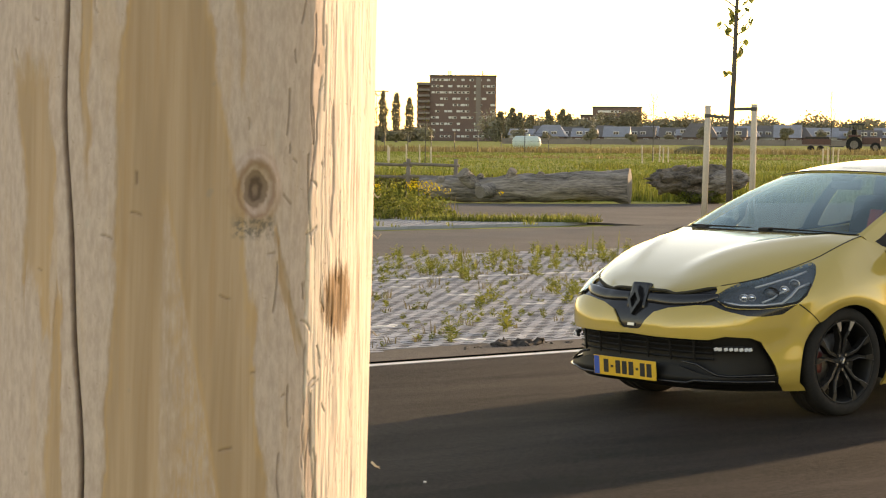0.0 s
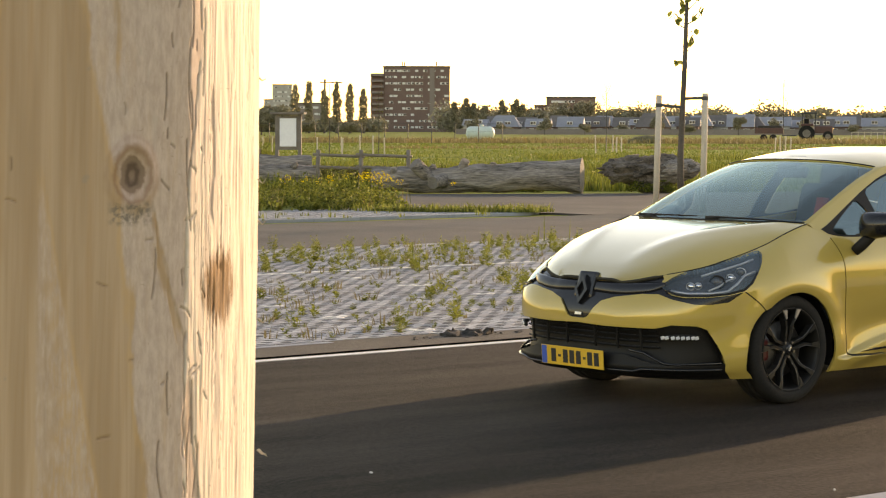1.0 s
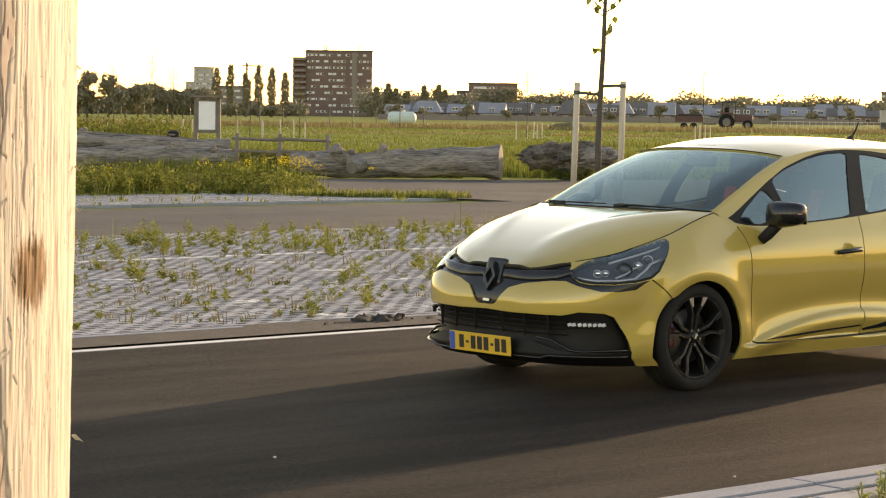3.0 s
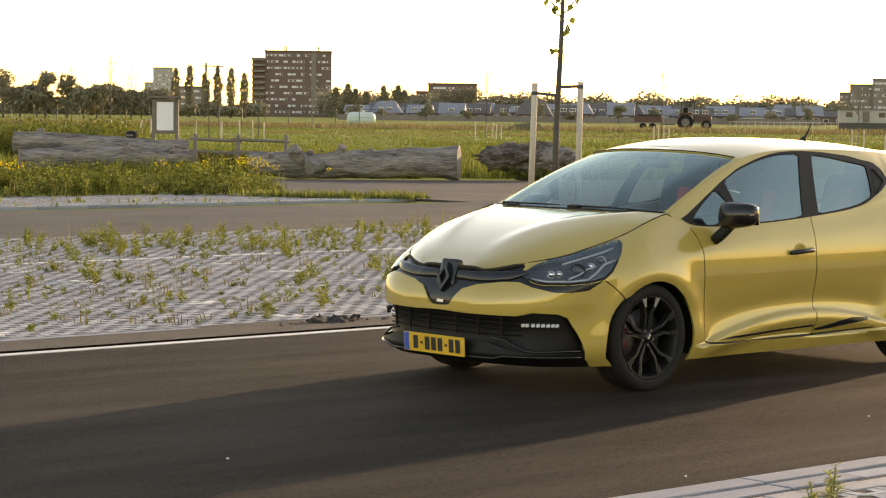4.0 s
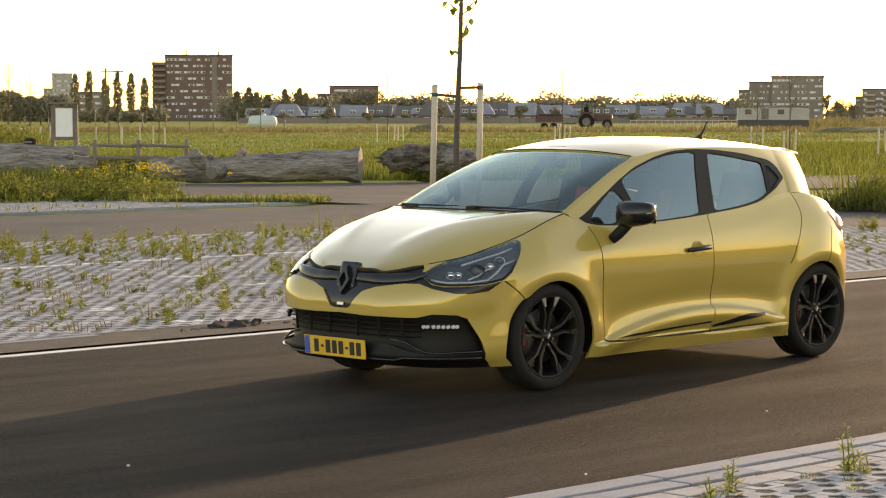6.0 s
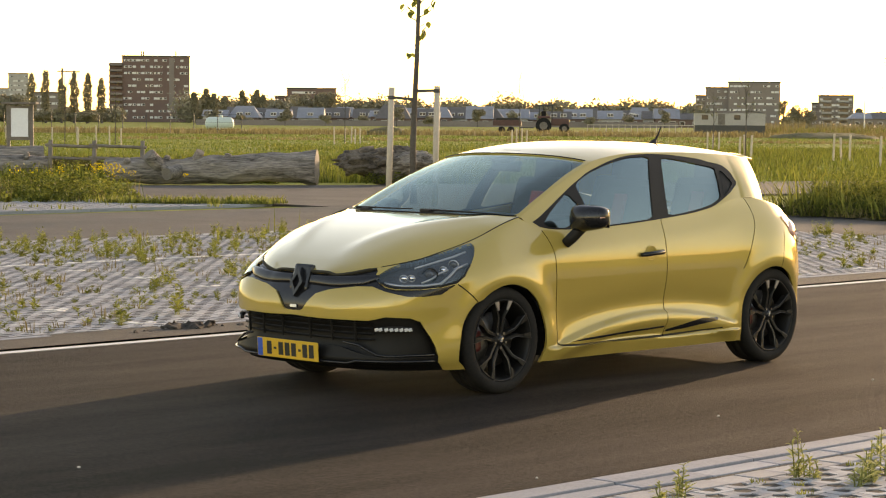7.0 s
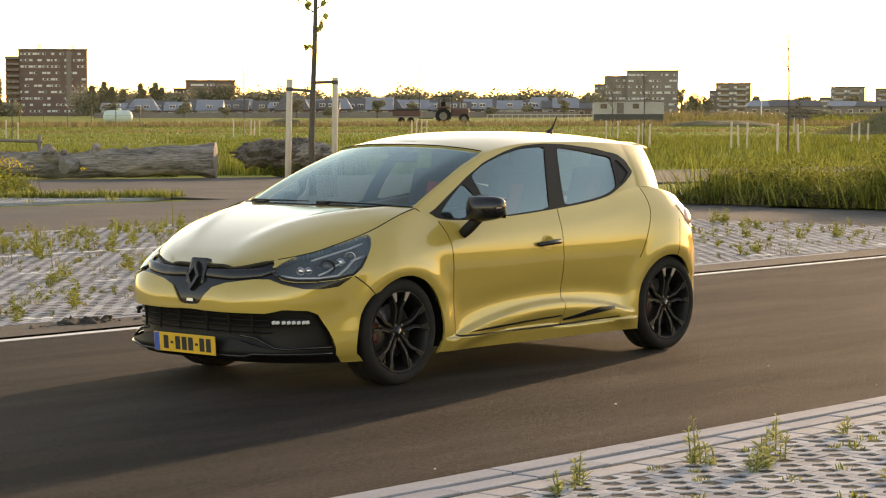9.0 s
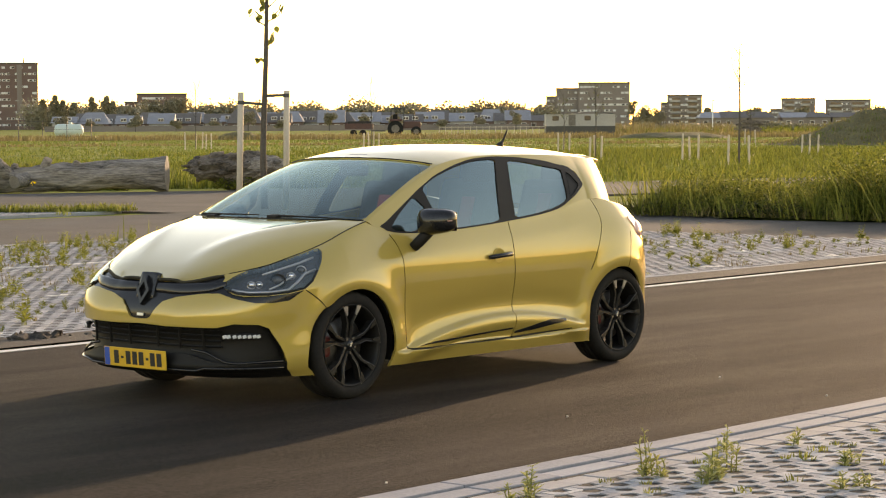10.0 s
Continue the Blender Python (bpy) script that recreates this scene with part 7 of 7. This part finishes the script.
# ---- timber post beside the camera ----
def post_material():
    """Pale peeled softwood: grey-white inner bark over tan wood, orange streaks, one knot, one brown scar."""
    m = bpy.data.materials.new("peeled softwood")
    m.use_nodes = True
    t = m.node_tree
    b = t.nodes["Principled BSDF"]

    def node(kind, **values):
        n = t.nodes.new("ShaderNode" + kind)
        for k, v in values.items():
            n.inputs[k.replace("_", " ")].default_value = v
        return n

    def link(a, n, key):
        t.links.new(a, n.inputs[key])

    def math_(op, a, b_=None, c=None):
        n = t.nodes.new("ShaderNodeMath")
        n.operation = op
        for i, v in enumerate((a, b_, c)):
            if v is None:
                continue
            if isinstance(v, (int, float)):
                n.inputs[i].default_value = v
            else:
                t.links.new(v, n.inputs[i])
        return n.outputs[0]

    def step_(v, lo, hi):
        n = t.nodes.new("ShaderNodeMapRange")
        n.interpolation_type = "SMOOTHSTEP"
        t.links.new(v, n.inputs["Value"])
        n.inputs["From Min"].default_value, n.inputs["From Max"].default_value = lo, hi
        return n.outputs["Result"]

    def noise_(su, sv, detail=4.0, rough=0.55, distort=0.0):
        mp = node("Mapping", Scale=(su, sv, 1))
        link(uv.outputs["UV"], mp, "Vector")
        n = node("TexNoise", Scale=1.0, Detail=detail, Roughness=rough, Distortion=distort)
        link(mp.outputs[0], n, "Vector")
        return n.outputs[0]

    def mix(fac, a, c):
        n = t.nodes.new("ShaderNodeMix")
        n.data_type = "RGBA"
        if isinstance(fac, (int, float)):
            n.inputs[0].default_value = fac
        else:
            t.links.new(fac, n.inputs[0])
        for i, v in ((6, a), (7, c)):
            if isinstance(v, tuple):
                n.inputs[i].default_value = (*v, 1)
            else:
                t.links.new(v, n.inputs[i])
        return n.outputs[2]

    uv = t.nodes.new("ShaderNodeTexCoord")
    split = t.nodes.new("ShaderNodeSeparateXYZ")
    t.links.new(uv.outputs["UV"], split.inputs[0])
    u, v = split.outputs[0], split.outputs[1]
    layer = t.nodes.new("ShaderNodeAttribute")
    layer.attribute_name = "layer"
    lay = layer.outputs["Fac"]
    mark = t.nodes.new("ShaderNodeAttribute")
    mark.attribute_name = "mark"
    grain = noise_(900, 14, 5)
    broad = noise_(75, 3.0, 3, 0.5, 0.4)
    tan = mix(step_(broad, 0.34, 0.66), (0.385, 0.255, 0.168), (0.49, 0.340, 0.240))
    tan = mix(math_("MULTIPLY", step_(noise_(150, 2.2, 3), 0.52, 0.72), 0.5), tan, (0.43, 0.26, 0.145))
    tan = mix(math_("MULTIPLY", step_(grain, 0.45, 0.75), 0.32), tan, (0.40, 0.23, 0.11))
    # drawn-out growth lines
    flame = math_("SINE", math_("MULTIPLY", noise_(34, 1.7, 2, 0.4, 0.3), 95.0))
    tan = mix(math_("MULTIPLY", step_(flame, 0.2, 1.0), 0.14), tan, (0.34, 0.19, 0.10))
    mottled = noise_(260, 70, 6, 0.65)
    pale = mix(step_(mottled, 0.30, 0.72), (0.44, 0.328, 0.283), (0.58, 0.452, 0.400))
    pale = mix(math_("MULTIPLY", step_(noise_(70, 7, 5, 0.6), 0.50, 0.70), 0.5), pale, (0.53, 0.36, 0.25))
    pale = mix(math_("MULTIPLY", step_(noise_(90, 26, 5, 0.65), 0.60, 0.74), 0.55), pale, (0.42, 0.355, 0.31))
    wobble = math_("ADD", lay, math_("MULTIPLY", math_("SUBTRACT", noise_(600, 90, 5), 0.5), 0.5))
    col = mix(step_(wobble, 0.22, 0.78), tan, pale)
    # sunlit flank: the sun's brightness is mixed in as a creamy fibre colour
    col = mix(math_("MULTIPLY", step_(lay, 1.1, 1.7), math_("MULTIPLY", step_(noise_(330, 12, 5), 0.25, 0.60), 0.85)), col, (0.80, 0.665, 0.57))
    # orange rims where the bark has peeled
    rim = math_("MULTIPLY", step_(wobble, 0.04, 0.34), math_("SUBTRACT", 1.0, step_(wobble, 0.40, 0.58)))
    col = mix(math_("MULTIPLY", rim, math_("MULTIPLY", step_(noise_(40, 6, 3), 0.34, 0.58), 0.35)), col, (0.58, 0.34, 0.14))
    # fine dark marks and resin specks
    ticks = step_(noise_(210, 260, 3, 0.5, 1.8), 0.68, 0.75)
    col = mix(math_("MULTIPLY", ticks, math_("ADD", 0.12, math_("MULTIPLY", lay, 0.4))), col, (0.27, 0.19, 0.14))
    specks = step_(noise_(70, 60, 2, 0.4), 0.73, 0.78)
    col = mix(math_("MULTIPLY", specks, 0.55), col, (0.32, 0.255, 0.21))
    col = mix(math_("MULTIPLY", mark.outputs["Fac"], 0.85), col, (0.13, 0.075, 0.045))
    # knot: rings round a dark heart
    KU, KV = 0.13 * radians(22.0), 1.5280
    du = math_("DIVIDE", math_("SUBTRACT", u, KU), 0.0105)
    dv = math_("DIVIDE", math_("SUBTRACT", v, KV), 0.0150)
    r = math_("SQRT", math_("ADD", math_("MULTIPLY", du, du), math_("MULTIPLY", dv, dv)))
    r = math_("ADD", r, math_("MULTIPLY", math_("SUBTRACT", noise_(140, 120, 3), 0.5), 0.5))
    ring = math_("MULTIPLY", math_("ADD", math_("SINE", math_("MULTIPLY", r, 13.0)), 1.0), 0.5)
    around = math_("SUBTRACT", 1.0, step_(r, 1.05, 1.9))
    col = mix(math_("MULTIPLY", around, math_("ADD", 0.25, math_("MULTIPLY", ring, 0.45))), col, (0.27, 0.145, 0.09))
    heart = math_("SUBTRACT", 1.0, step_(r, 0.62, 0.82))
    col = mix(heart, col, mix(ring, (0.12, 0.075, 0.055), (0.24, 0.16, 0.12)))
    below = math_("MULTIPLY", math_("SUBTRACT", 1.0, step_(math_("ABSOLUTE", math_("SUBTRACT", math_("DIVIDE", math_("SUBTRACT", v, KV), 0.001), -23.0)), 4.0, 9.0)), math_("SUBTRACT", 1.0, step_(math_("ABSOLUTE", du), 0.9, 1.6)))
    col = mix(math_("MULTIPLY", below, math_("MULTIPLY", step_(noise_(260, 200, 4), 0.42, 0.6), 0.8)), col, (0.16, 0.135, 0.12))
    # brown scar
    BU, BV = 0.13 * radians(57.0), 1.4575
    bu = math_("ABSOLUTE", math_("DIVIDE", math_("SUBTRACT", u, BU), 0.0270))
    bv = math_("ABSOLUTE", math_("DIVIDE", math_("SUBTRACT", v, BV), 0.0265))
    scar = math_("SQRT", math_("ADD", math_("MULTIPLY", bu, bu), math_("MULTIPLY", bv, bv)))
    scar = math_("ADD", scar, math_("MULTIPLY", math_("SUBTRACT", noise_(380, 45, 6, 0.65), 0.5), 1.7))
    scar = math_("SUBTRACT", 1.0, step_(scar, 0.60, 1.10))
    col = mix(math_("MULTIPLY", scar, 0.97), col, mix(step_(noise_(520, 40, 4), 0.4, 0.65), (0.10, 0.045, 0.016), (0.29, 0.145, 0.055)))
    t.links.new(col, b.inputs["Base Color"])
    b.inputs["Roughness"].default_value = 0.7
    b.inputs["Specular IOR Level"].default_value = 0.25
    hgt = math_("ADD", math_("MULTIPLY", grain, 0.5), math_("MULTIPLY", mottled, 0.5))
    bump = node("Bump", Strength=0.3, Distance=0.0010)
    link(hgt, bump, "Height")
    t.links.new(bump.outputs[0], b.inputs["Normal"])
    return m


POST_R, POST_FACE = 0.13, -120.8


def crack_at(z):
    """Angle of the long crack, degrees, at a height."""
    return -30.2 + 6.6 * ease((1.62 - z) / 0.30) + 0.35 * math.sin(z * 47)


# bare wood and bark left over it: top, bottom, then edges in degrees at the top and at the bottom
BARE = [(1.75, 1.2, -10, 2, -19, 28), (1.70, 1.535, -27, -20, -24, -23.4), (1.60, 1.44, -47, -35, -41, -33.5), (1.475, 1.2, -31.5, -29.5, -35, -29), (1.505, 1.42, 25.6, 27.2, 35, 37.4), (1.70, 1.59, 13.2, 15.4, 16, 17), (1.41, 1.2, 39.5, 41, 40, 46), (1.58, 1.50, 49, 50.5, 51, 52)]
TONGUE = (1.528, 1.2, -3, -1.6, -3.5, 15)
KEPT = [(1.515, 1.4595, 16, 27, 19, 25), (1.50, 1.2, 24, 27, 32, 38), (1.47, 1.3, -41, -36, -44, -37)]


def strip_at(strip, deg, z):
    """Degrees inside a strip, negative outside."""
    top, low, a, b, c, d = strip
    z += 0.016 * noise.noise(Vector((deg * 0.13, a, 0))) + 0.010 * noise.noise(Vector((deg * 0.7, a, 3)))
    k = (top - z) / (top - max(low, 1.33))
    taper = 180 if b - a > 15 else 60
    return min(deg - (a + (c - a) * k), (b + (d - b) * k) - deg, (top - z) * taper, (z - low) * taper)


def post_layer(deg, z):
    """Bark left on the wood: negative where it is bare."""
    d = deg + 3.2 * noise.noise(Vector((deg * 0.05, z * 11, 3.3))) + 1.3 * noise.noise(Vector((deg * 0.3, z * 34, 1.3))) + 0.35 * noise.noise(Vector((deg * 0.7, z * 130, 5.0)))
    w = 3.0
    for strip in BARE:
        w = min(w, -strip_at(strip, d, z))
    for strip in KEPT:
        w = max(w, strip_at(strip, d, z))
    return w


def lit_edge(z):
    """Where the rounded face breaks into the flattened flank, degrees."""
    return 38.8 + 6.5 * float(ease((z - 1.49) / 0.15)) + 1.6 * noise.noise(Vector((z * 26, 0, 2.0))) + 0.7 * noise.noise(Vector((z * 110, 0, 8.0)))


def build_post(post):
    cols = np.unique(np.concatenate((np.arange(-60, 94.1, 0.36), np.arange(-33.5, -23, 0.12), np.arange(27, 54, 0.18), np.arange(96, 298, 6.0))))
    rows = np.unique(np.concatenate((np.arange(-0.4, 1.26, 0.06), np.arange(1.30, 1.69, 0.0010), np.arange(1.70, 2.6, 0.06))))
    rnd = random.Random(21)
    nicks = []      # angle, height, half length, tilt, bend, width
    for n, lo, hi, short, long, tilt, wide in ((16, 14, 50, 0.002, 0.006, 1.4, 0.0006), (8, -50, -8, 0.002, 0.005, 1.4, 0.0006), (15, 28, 50, 0.010, 0.030, 0.10, 0.0007), (16, 32, 52, 0.002, 0.006, 1.2, 0.0006)):
        for _ in range(n):
            deg, at = rnd.uniform(lo, hi), rnd.uniform(1.34, 1.67)
            if not (14 < deg < 31 and 1.49 < at < 1.56):
                nicks.append((deg, at, rnd.uniform(short, long), rnd.uniform(-tilt, tilt), rnd.uniform(-9, 9) if long > 0.01 else rnd.uniform(-60, 60), wide))
    verts, lays, uvs, marks = [], [], [], []
    for z in rows:
        z = float(z)
        fine = 1.295 < z < 1.695
        shift = crack_at(z) + 27.5
        edge = lit_edge(z)
        near = [k for k in nicks if abs(k[1] - z) < k[2] + 0.004]
        for c in cols:
            c = float(c)
            deg = c + shift * math.exp(-((c + 27.5) / 9.0) ** 2) if fine else c
            u = POST_R * radians(deg)
            lay = mark = 0.0
            r = POST_R
            flat = 0.9135 / max(math.cos(radians(deg - 64)), 0.5)
            if 38 < deg < 90:
                r = POST_R * (1 + 0.7 * (min(flat, 1.0) - 1))
            if fine and -62 < deg < 96:
                w = post_layer(deg, z)
                lay = max(float(ease((w + 2.4) / 4.8)), 0.5 * float(ease((strip_at(TONGUE, deg, z) + 1.2) / 2.4)))
                r += 0.0011 * float(ease((w + 0.35) / 0.7)) + 0.0007 * noise.noise(Vector((u * 60, z * 7, 1.0)))
                lit = float(ease((deg - edge + 0.6) / 1.2))
                if lit:
                    g = noise.noise(Vector((u * 420, z * 16, 4.0))) + 0.5 * noise.noise(Vector((u * 900, z * 60, 7.0)))
                    r += lit * (0.00032 * g + 0.00050 * noise.noise(Vector((u * 210, z * 30, 14.0))))
                    split = noise.noise(Vector((u * 260, z * 9, 12.0))) + 0.3 * noise.noise(Vector((u * 300, z * 80, 2.0)))
                    cut = math.exp(-((split - 0.42) / 0.035) ** 2)
                    r -= lit * 0.0005 * cut
                    mark = max(mark, 0.25 * lit * cut)
                    # layer above 1 marks the sunlit flank for its painted brightness
                    lay = lay + 0.9 * lit
                rip = math.exp(-((deg - edge) / 0.42) ** 2) * float(ease((noise.noise(Vector((z * 42, 3, 0))) + 0.25) / 0.2))
                r -= 0.0012 * rip
                mark = max(mark, 0.4 * rip)
                d = (deg - crack_at(z)) * radians(1) * POST_R
                gap = math.exp(-(d / 0.0011) ** 2)
                r -= 0.010 * gap
                mark = max(mark, gap)
                for kd, kz, ln, tilt, bend, wide in near:
                    du, dz = u - POST_R * radians(kd), z - kz
                    along = dz * math.cos(tilt) + du * math.sin(tilt)
                    across = du * math.cos(tilt) - dz * math.sin(tilt) - bend * along * along
                    nick = math.exp(-(across / wide) ** 2) * float(ease((ln - abs(along)) / 0.0012))
                    r -= 0.0010 * nick
                    mark = max(mark, 0.6 * nick)
                k = math.hypot((u - POST_R * radians(22)) / 0.0125, (z - 1.5280) / 0.0175)
                r += 0.0024 * math.exp(-((k - 1.0) / 0.28) ** 2) - 0.0015 * math.exp(-(k / 0.5) ** 2)
            a = radians(POST_FACE + deg)
            lean = (z - 1.49) * 0.016
            verts.append((r * math.cos(a) + lean * 0.79, r * math.sin(a) - lean * 0.613, z))
            lays.append(lay)
            marks.append(mark)
            uvs.append((u, z))
    n, m = len(rows), len(cols)
    faces = []
    for i in range(n - 1):
        for k in range(m - 1):
            faces.append((i * m + k, i * m + k + 1, (i + 1) * m + k + 1, (i + 1) * m + k))
        faces.append((i * m + m - 1, i * m, (i + 1) * m, (i + 1) * m + m - 1))
    faces.append(tuple((n - 1) * m + k for k in range(m)))
    ob = plain_mesh("timber", verts, faces, post_material(), post, True)
    me = ob.data
    at = me.attributes.new("layer", "FLOAT", "POINT")
    at.data.foreach_set("value", lays)
    me.attributes.new("mark", "FLOAT", "POINT").data.foreach_set("value", marks)
    lay_uv = me.uv_layers.new(name="UVMap")
    idx = np.zeros(len(me.loops), np.int32)
    me.loops.foreach_get("vertex_index", idx)
    lay_uv.data.foreach_set("uv", np.array(uvs, np.float32)[idx].ravel())
    # torn fibres along the lit edge
    r = random.Random(5)
    for z in (1.432, 1.496, 1.523, 1.347, 1.590, 1.345):
        a = radians(POST_FACE + r.uniform(80, 88))
        p = Vector((0.1315 * math.cos(a), 0.1315 * math.sin(a), z))
        out = Vector((math.cos(a), math.sin(a), 0))
        part("splinter", tube([p, p + out * 0.003 + Vector((0, 0, -0.003)), p + out * 0.0055 + Vector((0, 0, -0.0035 + r.uniform(-0.002, 0.004)))], [0.0007, 0.0005, 0.0002], 5), STAKE_WOOD, post)


post = thing("timber_post", "thick round pale timber post with knots and a long crack", "post", at=(-8.715, -8.094, 0))
build_post(post)
# ---- paver blocks, last ----
bays = thing("paved_bays", "grey concrete grass pavers with weeds in the holes", "paving", kind="structure")
spots = [s for s in paver_blocks(-5, 17, 3.65, 13.9) if inside([(-9, 3), (17.05, 3.0), (17.1, 7.2), (16.8, 10.2), (15.6, 12.6), (13.6, 13.95), (-9, 13.95)], np.array([(s[0] + 0.1, s[1] + 0.05)]))[0]]


def is_mark(x, y):
    u = (x - (0.45 + 0.152 * y)) / 2.45
    near = abs(u - round(u)) * 2.45 < 0.10
    return (near and (y - 3.85) % 1.25 < 0.19 and y < 9.6) or 9.85 < y < 9.96


grey = [s for s in spots if not is_mark(s[0] + 0.1, s[1])]
white = [s for s in spots if is_mark(s[0] + 0.1, s[1])]
nearest = {s for s in grey if -2.4 < s[0] < 5.6 and s[1] < 4.4}
paver_stuff("paver_field", [s for s in grey if s not in nearest], 0.02, PAVER, bays, 2)
bay_block = block_mesh("paver", PAVER)
for x, y in sorted(nearest)[:300]:
    ob = new("paver", bay_block)
    ob.parent = bays
    ob.matrix_basis = pose(x, y, 0.02 + random.gauss(0, 0.0008), random.gauss(0, 0.3), random.gauss(0, 0.3), 0)
paver_stuff("marking_pavers", white, 0.024, WHITE_LINE, bays, 3)
strip_bay = thing("paved_strip", "grey concrete pavers along the planted strip", "paving", kind="structure")
paver_stuff("paver_field", [q for q in paver_blocks(-2, 18.4, 22.1, 25.7) if q[1] < 25.6 or q[0] < 8], 0.0, PAVER, strip_bay, 4)
near_bay = thing("paved_bay_near", "grey concrete grass pavers beside the kerb", "paving", kind="structure")
near_all = paver_blocks(-9, 9, -8.31, -3.71)
near_spots = [s for s in near_all if -1.9 < s[0] < 1.5 and -5.1 < s[1] < -3.7]
near_spots.sort(key=lambda s: abs(s[0] + 0.2) + abs(s[1] + 4.2))
chosen = near_spots[:300]
bm_data = block_mesh("paver", PAVER)
for x, y in chosen:
    ob = new("paver", bm_data)
    ob.parent = near_bay
    ob.matrix_basis = pose(x, y, 0.002 + random.gauss(0, 0.0008), random.gauss(0, 0.4), random.gauss(0, 0.4), 0)
picked = set(chosen)
paver_stuff("paver_field", [s for s in near_all if s not in picked], 0.002, PAVER, near_bay, 5)
